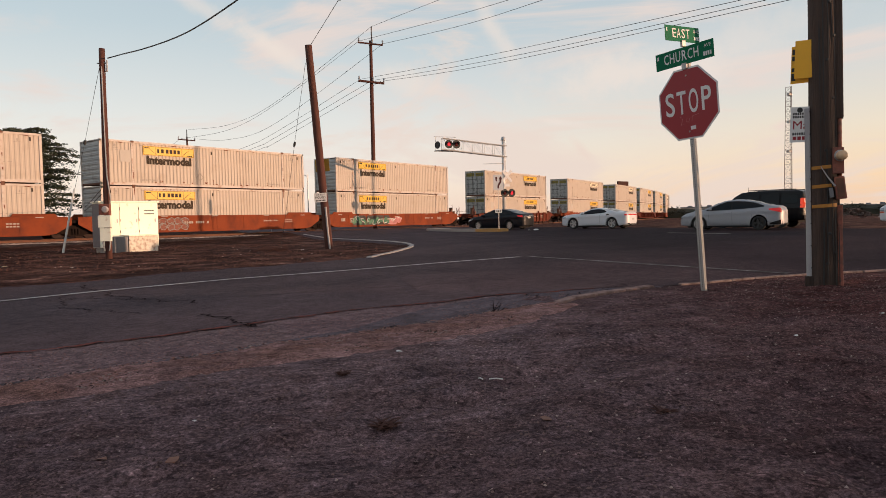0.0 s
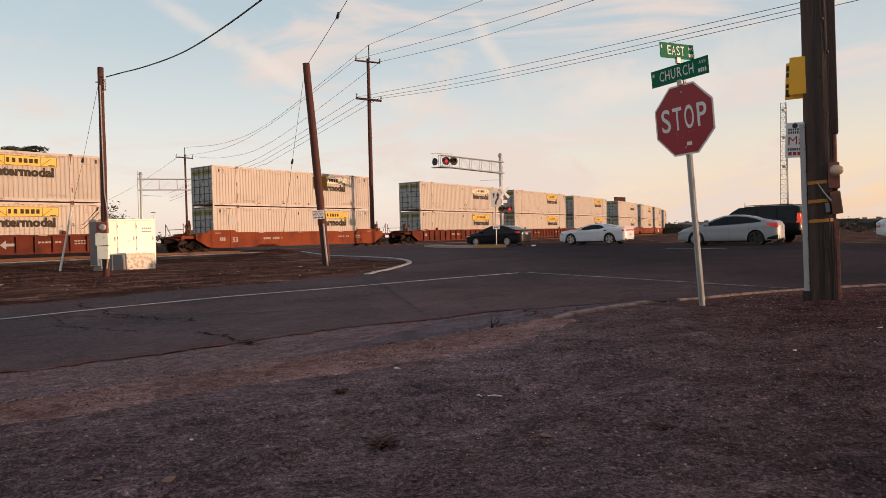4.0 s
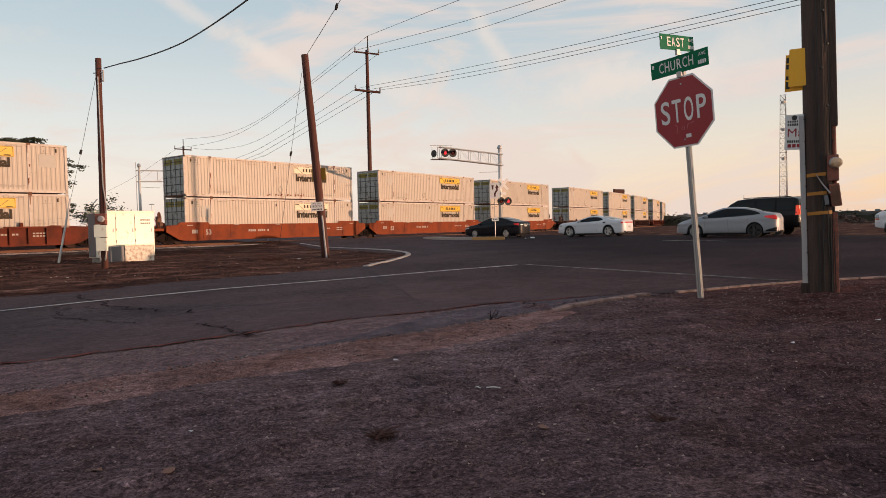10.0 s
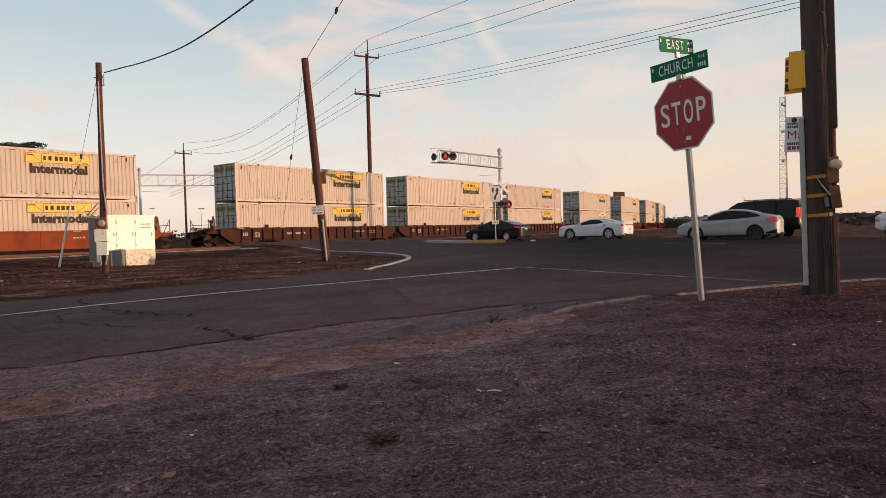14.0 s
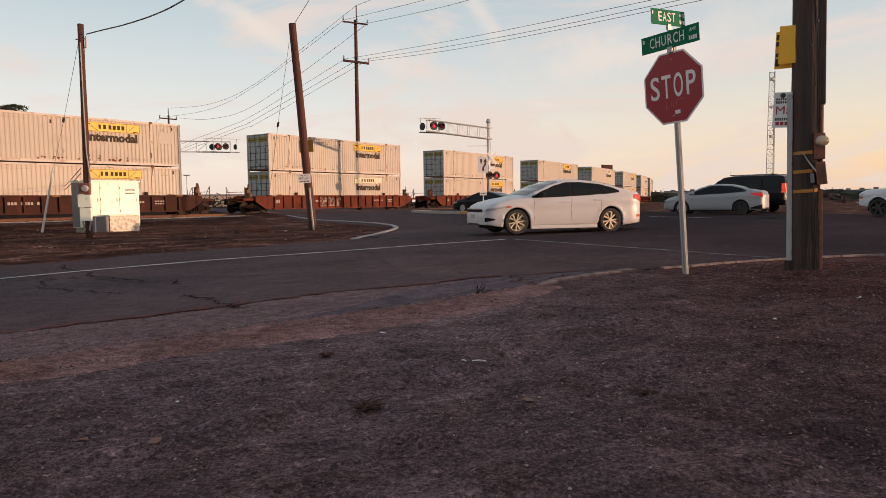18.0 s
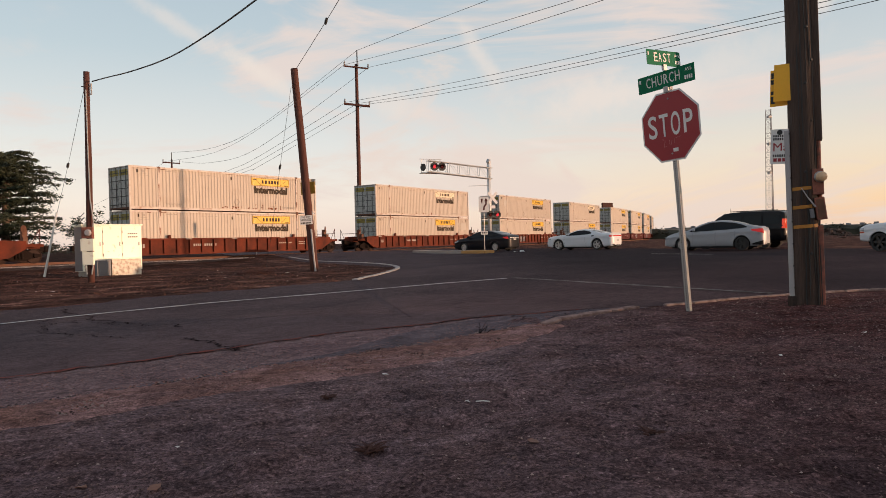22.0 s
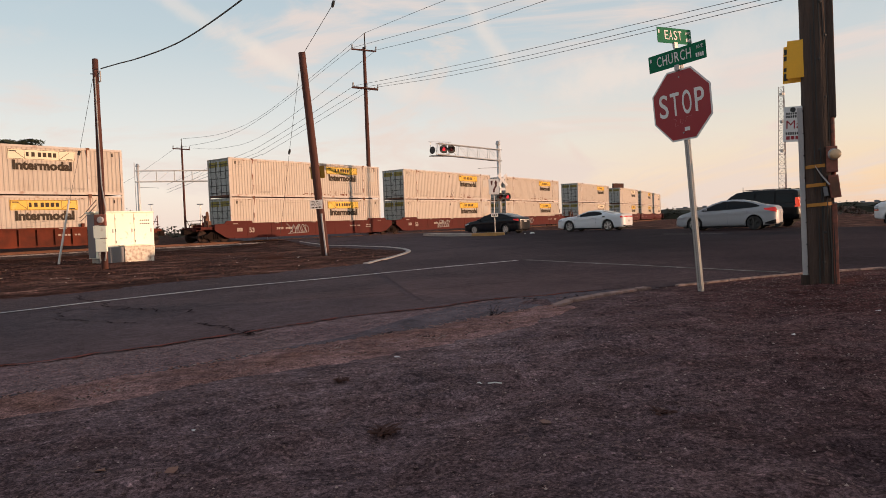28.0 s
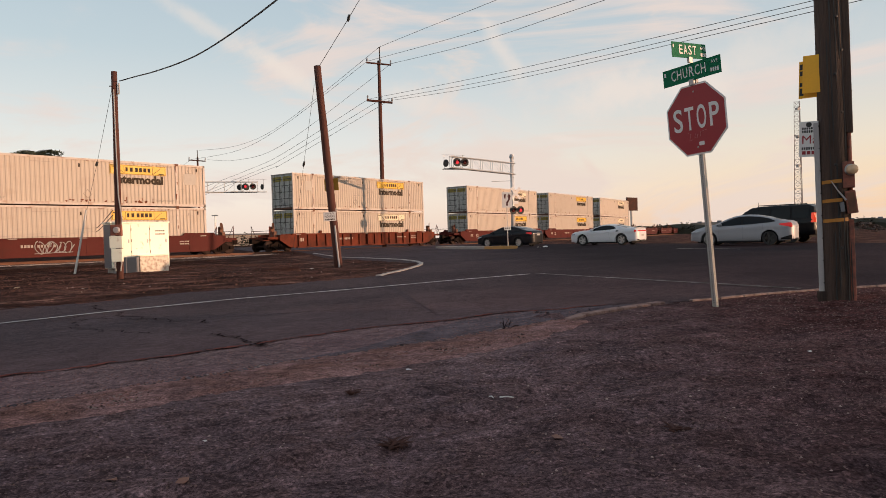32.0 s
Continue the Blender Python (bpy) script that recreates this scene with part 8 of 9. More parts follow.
def car(name, label, category, m, mat, spec):
    """A car whose shell is lofted along x (forward), origin on the ground midway between the axles.
    top: the outline from the side; belt: the foot of the windows; glass: panes of each side as (rear, front) stretches of the window band."""
    root = thing(name, m, label, category)
    W, H, wb, R = spec["width"], spec["height"], spec["wheelbase"], spec["wheel"]
    L1, L0 = spec["top"][-1][0], spec["top"][0][0]
    xf, xr, sill = wb / 2, -wb / 2, spec["sill"]
    top = lambda x: interp(spec["top"], x)
    belt = lambda x: interp(spec["belt"], x)
    tumble = spec.get("tumble", 0.72)
    end = spec.get("round", 0.42)
    ra = R + spec.get("gap", 0.045)

    def half(x):
        u = (x - (L0 + L1) / 2) / ((L1 - L0) / 2)
        k = W / 2 * (1 - spec.get("taper", 0.07) * abs(u) ** 3)
        d = min(x - L0, L1 - x)
        if d < end:
            k *= 0.76 + 0.24 * math.sqrt(max(0.0, 1 - (1 - d / end) ** 2))
        return k

    def low(x):
        z = sill + 0.06 * smooth01(xf + R, L1, x) + 0.05 * (1 - smooth01(L0, xr - R, x))
        for xa in (xf, xr):
            if abs(x - xa) < ra:
                z = max(z, R + math.sqrt(ra * ra - (x - xa) ** 2))
        return z

    def wide(x, z):
        """Half the width at height z: rocker, bulging flank, waist line and the cabin leaning in."""
        zb = belt(x)
        if z <= zb:
            t = (z - sill) / max(0.1, zb - sill)
            k = interp(((0.0, 0.925), (0.16, 0.972), (0.42, 0.990), (0.60, 0.984), (0.78, 1.0), (0.92, 0.975), (1.0, 0.945)), t)
            flare = 0.0
            for xa in (xf, xr):
                q = abs(math.hypot(x - xa, z - R) - ra) / 0.10
                if q < 1:
                    flare = max(flare, 0.012 * (1 - q * q))
            return half(x) * k + flare
        u = min(1.0, (z - zb) / max(0.1, H - zb))
        return half(x) * (0.945 - (0.945 - tumble) * (0.75 * u + 0.25 * u * u))

    xs = {L0, L1}
    for xa in (xf, xr):
        for k in range(25):
            xs.add(round(xa - ra * math.cos(math.pi * k / 24), 4))
    x = L0
    while x < L1:
        near = x - L0 < end or L1 - x < end
        if all(abs(x - xa) > ra for xa in (xf, xr)):
            xs.add(round(x, 4))
        x += 0.035 if near else 0.07
    xs = sorted(xs)

    def section(x):
        zt, zl = top(x), low(x)
        r = min(0.11, 0.35 * (zt - zl)) * (0.55 if zt > belt(x) + 0.1 else 1.0)
        zs = [zl + (zt - r - zl) * k / 13 for k in range(14)]
        pts = [(wide(x, zs[0]) * 0.90, zs[0] + 0.001)] + [(wide(x, z), z) for z in zs]
        y0 = wide(x, zs[-1])
        lean = 0.0 if zt < belt(x) + 0.1 else 0.25
        for a in (25, 50, 72, 90):
            pts.append((y0 - r * (1 + lean) * (1 - math.cos(radians(a))), zt - r + r * math.sin(radians(a))))
        ye, crown = pts[-1][0], spec.get("crown", 0.03)
        for f in (0.75, 0.5, 0.25, 0.0):
            pts.append((ye * f, zt + crown * (1 - f * f)))
        return pts

    bm = bmesh.new()
    rings = []
    for x in xs:
        p = section(x)
        rings.append([bm.verts.new((x, -y, z)) for y, z in p] + [bm.verts.new((x, y, z)) for y, z in p[-2::-1]])
    for at, sg in ((0, -1), (-1, 1)):
        src = rings[at]
        zm = (max(v.co.z for v in src) + min(v.co.z for v in src)) / 2
        for f, dx in ((0.9, 0.035), (0.6, 0.06)):
            cap = [bm.verts.new((v.co.x + sg * dx, v.co.y * f, zm + (v.co.z - zm) * (0.97 if f > 0.7 else 0.80))) for v in src]
            rings.insert(0 if at == 0 else len(rings), cap)
    n = len(rings[0])
    for a, b in zip(rings, rings[1:]):
        for k in range(n - 1):
            bm.faces.new((a[k], a[k + 1], b[k + 1], b[k]))
    bm.faces.new(rings[0])
    bm.faces.new(rings[-1][::-1])
    bmesh.ops.recalc_face_normals(bm, faces=bm.faces)
    body = part("body", bm, mat, root, smooth=True)
    bm = bmesh.new()
    box(bm, L0 + 0.3, L1 - 0.3, -W / 2 * 0.70, W / 2 * 0.70, sill - 0.05, sill + 0.42)
    part("underbody", bm, M["trim_black"], root)
    for xa in (xf, xr):
        bm = bmesh.new()
        lathe(bm, [(ra + 0.004, -W / 2 * 0.93), (ra + 0.004, W / 2 * 0.93)], 40)
        bmesh.ops.delete(bm, geom=[v for v in bm.verts if v.co.z < -0.12], context="VERTS")
        part("wheel_arch_liner", bm, M["trim_black"], root, m=pose(xa, 0, R))

    def skin(name_, grid, material, out, parent, two=True, smooth=True):
        """A panel of points (x, v) on one or both sides, a little proud of the shell."""
        for sg in ((1, -1) if two else (1,)):
            b2 = bmesh.new()
            g = [[b2.verts.new((x, sg * (wide(x, z) + out), z)) for x, z in row] for row in grid]
            for a, b in zip(g, g[1:]):
                for j in range(len(a) - 1):
                    b2.faces.new((a[j], b[j], b[j + 1], a[j + 1]))
            bmesh.ops.recalc_face_normals(b2, faces=b2.faces)
            bmesh.ops.solidify(b2, geom=list(b2.faces), thickness=0.004)
            part(name_, b2, material, parent, smooth=False)

    # side windows: dark surround, then the panes
    wlo, whi = (lambda x: interp(spec["win_low"], x)), (lambda x: interp(spec["win_high"], x))
    wa, wz = spec["win_low"][0][0], spec["win_low"][-1][0]

    def band(a, b, dl, dh, nx=16):
        rows_ = []
        for i in range(nx + 1):
            x = a + (b - a) * i / nx
            zl, zh = wlo(x) + dl, max(whi(x) - dh, wlo(x) + dl + 0.004)
            rows_.append([(x, zl + (zh - zl) * j / 4) for j in range(5)])
        return rows_
    skin("window_surround", band(wa, wz, -0.018, -0.018, 30), M["trim_black"], 0.004, root)
    for a, b in spec["glass"]:
        skin("side_window", band(a, b, 0.006, 0.006), M["car_glass"], 0.008, root)

    # windscreen and rear window follow the roof's line between two stations
    def screen(name_, xa, xb, fa, fb, out):
        b2 = bmesh.new()
        g = []
        for i in range(15):
            x = xa + (xb - xa) * i / 14
            p = section(x)
            ye = p[-5][0]
            f = fa + (fb - fa) * i / 14
            row = []
            for j in range(13):
                y = ye * f * (j / 6 - 1)
                q = abs(y) / max(ye, 1e-3)
                z = top(x) + spec.get("crown", 0.03) * (1 - min(1.0, q) ** 2)
                row.append(b2.verts.new((x, y, z + out)))
            g.append(row)
        for a, b in zip(g, g[1:]):
            for j in range(12):
                b2.faces.new((a[j], b[j], b[j + 1], a[j + 1]))
        bmesh.ops.recalc_face_normals(b2, faces=b2.faces)
        part(name_, b2, M["car_glass"], root, smooth=True)
    screen("windscreen", *spec["screen"], 1.0, 1.0, 0.008)
    if "rear_screen" in spec:
        screen("rear_window", *spec["rear_screen"], 0.92, 1.0, 0.008)

    # seams, handles, mirrors, sills
    for sg in (1, -1):
        for xs_ in spec["seams"]:
            bm = bmesh.new()
            pts = []
            for i in range(10):
                z = sill + 0.10 + (belt(xs_) - sill - 0.12) * i / 9
                xx = xs_ + 0.03 * math.sin(i * 0.35)
                pts.append((xx, sg * (wide(xx, z) + 0.0005), z))
            tube(bm, pts, 0.0032, 4)
            part("door_seam", bm, M["black"], body)
        for xh in spec["handles"]:
            bm = bmesh.new()
            z = belt(xh) - 0.13
            y = wide(xh, z)
            box(bm, xh - 0.10, xh + 0.10, *sorted((sg * (y - 0.005), sg * (y + 0.022))), z - 0.014, z + 0.014, 0.006)
            part("door_handle", bm, mat, body)
        bm = bmesh.new()
        xm = spec["screen"][1] - spec.get("mirror", 0.34)
        zz, ym = belt(xm) + 0.07, wide(xm, belt(xm) + 0.02)
        box(bm, xm - 0.06, xm + 0.07, *sorted((sg * (ym + 0.05), sg * (ym + 0.21))), zz - 0.05, zz + 0.065, 0.035)
        mir = part("mirror", bm, spec.get("mirror_mat", mat), root)
        bm = bmesh.new()
        box(bm, xm - 0.02, xm + 0.03, *sorted((sg * (ym - 0.03), sg * (ym + 0.07))), zz - 0.05, zz - 0.02, 0.006)
        part("mirror_foot", bm, M["trim_black"], mir)
        bm = bmesh.new()
        box(bm, xr + ra + 0.02, xf - ra - 0.02, *sorted((sg * (W / 2 * 0.86), sg * (W / 2 * 0.945))), sill - 0.05, sill + 0.03, 0.012)
        part("side_skirt", bm, spec.get("skirt", M["trim_black"]), root)
    # lights and inlays laid on the flanks: name, from, to, foot, head (at from, at to), material
    for key, xa, xb, za, zb, zc, zd, lm in spec["inlays"]:
        rows_ = []
        for i in range(11):
            x = xa + (xb - xa) * i / 10
            lo_, hi_ = za + (zc - za) * i / 10, zb + (zd - zb) * i / 10
            rows_.append([(x, min(lo_ + (hi_ - lo_) * j / 3, top(x) - 0.03)) for j in range(4)])
        skin(key, rows_, M[lm], 0.006, root)

    # inlays on the nose and the tail
    def face_on(nm, sg, za, zb, wd, mt, out=0.0, taper_=1.0):
        x_end = L1 if sg > 0 else L0
        ye = half(x_end)
        b2 = bmesh.new()
        g = []
        for i in range(13):
            y = wd * (i / 6 - 1)
            q = min(1.0, abs(y) / ye)
            x = x_end + sg * (0.050 * (1 - q ** 4) + 0.006 + out)
            row = []
            for j in range(3):
                z = za + (zb - za) * j / 2
                yy = y * (taper_ + (1 - taper_) * j / 2)
                row.append(b2.verts.new((x, yy, z)))
            g.append(row)
        for a, b in zip(g, g[1:]):
            for j in range(2):
                b2.faces.new((a[j], b[j], b[j + 1], a[j + 1]))
        bmesh.ops.recalc_face_normals(b2, faces=b2.faces)
        bmesh.ops.solidify(b2, geom=list(b2.faces), thickness=0.012)
        part(nm, b2, M[mt], root)
    for nm, za, zb, wd, mt in spec["nose_parts"]:
        face_on(nm, 1, za, zb, wd, mt, 0.012 if nm == "number_plate" else 0.0)
    for nm, za, zb, wd, mt in spec["tail_parts"]:
        face_on(nm, -1, za, zb, wd, mt, 0.012 if nm == "number_plate" else 0.0)
    for nm, b6, mt in spec.get("extras", ()):
        bm = bmesh.new()
        box(bm, *b6, 0.012)
        part(nm, bm, M[mt], root)
    wheels = []
    for xa in (xf, xr):
        for sg in (1, -1):
            rr = spec.get("rims", ("silver_alloy", "silver_alloy"))[0 if xa == xf else 1]
            wheels.append(wheel_parts(root, xa, sg * (W / 2 - spec.get("wheel_w", 0.21) / 2 - 0.03), R, spec.get("wheel_w", 0.21), M[rr], spec["spokes"], sg))
    return root, wheels


# a compact four-door with a fast roof
SEDAN = dict(width=1.80, height=1.416, wheelbase=2.70, wheel=0.325, sill=0.19, spokes=10,
             top=((-2.36, 0.92), (-2.33, 1.02), (-2.24, 1.075), (-2.0, 1.10), (-1.7, 1.18), (-1.3, 1.295), (-0.85, 1.375), (-0.4, 1.405), (0.0, 1.385), (0.35, 1.29), (0.75, 1.13), (1.10, 0.985), (1.5, 0.92), (1.85, 0.845), (2.08, 0.755), (2.18, 0.65), (2.20, 0.58)),
             belt=((-2.36, 1.06), (-1.5, 1.045), (-0.5, 0.985), (0.6, 0.94), (1.1, 0.925), (2.2, 0.80)),
             win_low=((-1.62, 1.085), (-1.2, 1.045), (-0.4, 1.0), (0.4, 0.965), (0.92, 0.955)), win_high=((-1.62, 1.10), (-1.35, 1.20), (-1.0, 1.28), (-0.5, 1.325), (-0.1, 1.325), (0.22, 1.25), (0.55, 1.125), (0.92, 0.965)),
             glass=((-1.60, -1.22), (-1.19, -0.24), (-0.16, 0.88)), screen=(0.12, 1.06), rear_screen=(-1.86, -0.98),
             seams=(0.86, -0.20, -1.08), handles=(0.0, -0.95),
             inlays=(("headlight", 1.66, 2.17, 0.70, 0.735, 0.60, 0.70, "head_lamp"), ("side_marker", 1.52, 1.66, 0.70, 0.735, 0.69, 0.735, "amber"), ("fog_grille", 1.94, 2.18, 0.38, 0.41, 0.33, 0.45, "trim_black"), ("tail_light", -2.04, -2.35, 0.90, 1.00, 0.80, 1.03, "tail_lamp"), ("rear_reflector", -2.16, -2.33, 0.40, 0.46, 0.40, 0.46, "amber")),
             nose_parts=(("grille", 0.585, 0.655, 0.58, "trim_black"), ("chrome_bar", 0.655, 0.68, 0.58, "silver_alloy"), ("lower_intake", 0.27, 0.38, 0.42, "trim_black"), ("number_plate", 0.42, 0.53, 0.16, "plate")),
             tail_parts=(("number_plate", 0.66, 0.79, 0.16, "plate"), ("rear_valance", 0.30, 0.42, 0.6, "trim_black")))


def resized(spec, k):
    """The same car at another size: every length in the table times k."""
    def walk_in(v):
        if isinstance(v, (tuple, list)):
            return tuple(walk_in(u) for u in v)
        return v * k if isinstance(v, float) else v
    return {key: (v if key in ("spokes", "taper", "tumble", "crown") else walk_in(v)) for key, v in spec.items()}


def build_vehicles():
    out = {}
    civ, wh = car("white_sedan", "white four-door sedan with bright alloy wheels driving past", "car", pose(60, 30, 0), M["pearl"], dict(resized(SEDAN, 0.93), skirt=M["pearl"], mirror_mat=M["trim_black"], rims=("alloy", "alloy")))
    out["civic"] = (civ, wh)
    silver = dict(SEDAN, height=1.44, rims=("silver_alloy", "dark_alloy"), spokes=5,
                  top=((-2.30, 0.94), (-2.27, 1.04), (-2.18, 1.09), (-1.95, 1.115), (-1.65, 1.19), (-1.2, 1.325), (-0.75, 1.405), (-0.3, 1.43), (0.1, 1.40), (0.45, 1.29), (0.85, 1.12), (1.20, 0.985), (1.6, 0.92), (1.95, 0.83), (2.16, 0.73), (2.25, 0.62), (2.27, 0.55)),
                  belt=((-2.30, 1.07), (-1.5, 1.05), (-0.5, 0.98), (0.6, 0.935), (1.2, 0.92), (2.27, 0.78)),
                  win_low=((-1.58, 1.10), (-1.2, 1.055), (-0.4, 1.0), (0.4, 0.965), (1.0, 0.95)), win_high=((-1.58, 1.115), (-1.3, 1.22), (-0.95, 1.31), (-0.4, 1.35), (0.0, 1.34), (0.32, 1.25), (0.65, 1.12), (1.0, 0.96)),
                  glass=((-1.55, -1.20), (-1.17, -0.20), (-0.12, 0.96)), screen=(0.22, 1.16), rear_screen=(-1.82, -0.92),
                  inlays=(("headlight", 1.70, 2.22, 0.70, 0.76, 0.58, 0.70, "head_lamp"), ("tail_light", -1.78, -2.29, 0.93, 0.99, 0.80, 1.03, "brake_lamp"), ("lower_bumper", -1.82, -2.27, 0.27, 0.33, 0.26, 0.47, "trim_black")),
                  tail_parts=(("number_plate", 0.74, 0.86, 0.16, "plate"), ("rear_valance", 0.25, 0.46, 0.60, "trim_black")))

    def place(x, y, az):
        return pose(x, y, gz(x, y) + (cross_rise(x, y) - gz(x, y)) + 0.004, 0, 0, 90 - az)
    car("silver_sedan", "silver four-door sedan waiting with brake lights lit", "car", place(12.84, 30.72, -54), M["silver"], resized(silver, 0.92))
    dark = dict(SEDAN, width=1.83, height=1.47, wheelbase=2.78, spokes=7,
                top=((-2.42, 0.95), (-2.39, 1.06), (-2.30, 1.11), (-2.05, 1.135), (-1.75, 1.20), (-1.3, 1.34), (-0.85, 1.43), (-0.35, 1.462), (0.1, 1.43), (0.5, 1.30), (0.95, 1.11), (1.28, 0.985), (1.7, 0.93), (2.1, 0.84), (2.32, 0.74), (2.41, 0.62), (2.43, 0.54)),
                belt=((-2.42, 1.08), (-1.5, 1.06), (-0.5, 0.98), (0.6, 0.94), (1.28, 0.93), (2.43, 0.80)),
                win_low=((-1.66, 1.11), (-1.25, 1.06), (-0.4, 1.0), (0.4, 0.965), (1.06, 0.955)), win_high=((-1.66, 1.125), (-1.4, 1.23), (-1.0, 1.335), (-0.45, 1.38), (0.02, 1.365), (0.36, 1.26), (0.7, 1.13), (1.06, 0.965)),
                glass=((-1.63, -1.26), (-1.23, -0.22), (-0.14, 1.02)), screen=(0.24, 1.24), rear_screen=(-1.92, -1.02),
                inlays=(("headlight", 1.90, 2.38, 0.72, 0.78, 0.60, 0.72, "head_lamp"), ("tail_light", -2.06, -2.41, 0.94, 1.0, 0.86, 1.03, "brake_lamp")),
                tail_parts=(("number_plate", 0.78, 0.90, 0.16, "plate"), ("rear_valance", 0.28, 0.42, 0.52, "trim_black"), ("chrome_strip", 0.93, 0.95, 0.55, "silver_alloy")))
    car("dark_sedan", "dark grey four-door sedan waiting at the railway crossing", "car", place(3.95, 48.8, -49), M["charcoal"], resized(dark, 0.98))
    coupe = dict(SEDAN, width=1.92, height=1.375, wheelbase=2.85, wheel=0.36, wheel_w=0.26, spokes=5, tumble=0.64, taper=0.05,
                 top=((-2.42, 0.90), (-2.40, 1.03), (-2.32, 1.085), (-2.0, 1.075), (-1.7, 1.10), (-1.25, 1.22), (-0.8, 1.325), (-0.35, 1.365), (0.05, 1.34), (0.38, 1.24), (0.75, 1.10), (1.05, 1.005), (1.5, 0.985), (2.0, 0.93), (2.28, 0.83), (2.38, 0.68), (2.40, 0.58)),
                 belt=((-2.42, 1.06), (-1.3, 1.065), (-0.5, 1.0), (0.6, 0.97), (1.05, 0.965), (2.4, 0.86)),
                 win_low=((-1.02, 1.10), (-0.6, 1.04), (0.2, 1.0), (0.82, 0.985)), win_high=((-1.02, 1.115), (-0.8, 1.22), (-0.5, 1.285), (-0.1, 1.29), (0.2, 1.225), (0.5, 1.12), (0.82, 0.995)),
                 glass=((-1.0, -0.58), (-0.54, 0.79)), screen=(0.12, 1.0), rear_screen=(-1.72, -0.92), seams=(0.95, -0.60), handles=(-0.42,),
                 inlays=(("headlight", 1.98, 2.38, 0.72, 0.80, 0.68, 0.80, "head_lamp"), ("tail_light", -2.28, -2.41, 0.84, 0.95, 0.84, 0.95, "brake_lamp"), ("vent_mark", -1.24, -1.06, 0.90, 0.96, 0.88, 0.96, "trim_black")),
                 nose_parts=(("grille", 0.56, 0.70, 0.7, "trim_black"),), tail_parts=(("number_plate", 0.56, 0.68, 0.16, "plate"), ("rear_valance", 0.26, 0.44, 0.62, "trim_black"), ("lamp_band", 0.85, 0.94, 0.60, "tail_lamp")),
                 extras=(("spoiler", (-2.44, -2.20, -0.72, 0.72, 1.10, 1.135), "snow"), ("exhaust", (-2.50, -2.40, 0.5, 0.66, 0.28, 0.36), "trim_black"), ("exhaust", (-2.50, -2.40, -0.66, -0.5, 0.28, 0.36), "trim_black")))
    car("white_coupe", "white two-door muscle coupe with brake lights waiting in line", "car", place(9.15, 40.98, -50), M["snow"], resized(coupe, 0.88))
    suv = dict(width=2.02, height=1.93, wheelbase=3.0, wheel=0.40, wheel_w=0.28, sill=0.34, spokes=6, tumble=0.80, taper=0.03, round=0.22, crown=0.02,
               top=((-2.62, 1.15), (-2.60, 1.62), (-2.52, 1.84), (-2.3, 1.905), (-1.2, 1.925), (0.0, 1.92), (0.45, 1.86), (0.75, 1.70), (1.05, 1.47), (1.38, 1.24), (1.7, 1.20), (2.2, 1.15), (2.45, 1.04), (2.54, 0.85), (2.56, 0.7)),
               belt=((-2.62, 1.20), (0.6, 1.18), (1.4, 1.16), (2.56, 1.06)),
               win_low=((-2.40, 1.25), (0.4, 1.215), (1.12, 1.21)), win_high=((-2.40, 1.72), (-1.5, 1.78), (0.1, 1.77), (0.45, 1.68), (0.8, 1.45), (1.12, 1.225)),
               glass=((-2.36, -1.55), (-1.46, -0.55), (-0.47, 0.40), (0.43, 1.08)), screen=(0.42, 1.32), seams=(1.0, -0.5, -1.5), handles=(-0.3, -1.3),
               inlays=(("headlight", 2.28, 2.55, 0.90, 1.02, 0.88, 1.02, "head_lamp"), ("upper_tail_light", -2.46, -2.61, 1.02, 1.50, 1.02, 1.50, "suv_lamp")),
               nose_parts=(("grille", 0.62, 0.86, 0.75, "trim_black"),), tail_parts=(("number_plate", 0.86, 0.98, 0.16, "plate"), ("bumper", 0.44, 0.66, 0.86, "trim_black"), ("rear_window", 1.22, 1.62, 0.72, "car_glass")),
               extras=(("roof_rack", (-2.2, 0.2, 0.66, 0.70, 1.945, 1.985), "trim_black"), ("roof_rack", (-2.2, 0.2, -0.70, -0.66, 1.945, 1.985), "trim_black"), ("tail_lamp_glow", (-2.68, -2.63, 0.76, 0.86, 1.02, 1.5), "suv_lamp"), ("tail_lamp_glow", (-2.68, -2.63, -0.86, -0.76, 1.02, 1.5), "suv_lamp"), ("antenna", (0.7, 0.72, -0.7, -0.68, 1.55, 2.2), "black")))
    car("black_suv", "large black sport utility vehicle waiting with lit tail lights", "car", place(15.36, 33.9, -45), M["ink"], dict(resized(suv, 0.92), rims=("dark_alloy", "dark_alloy")))
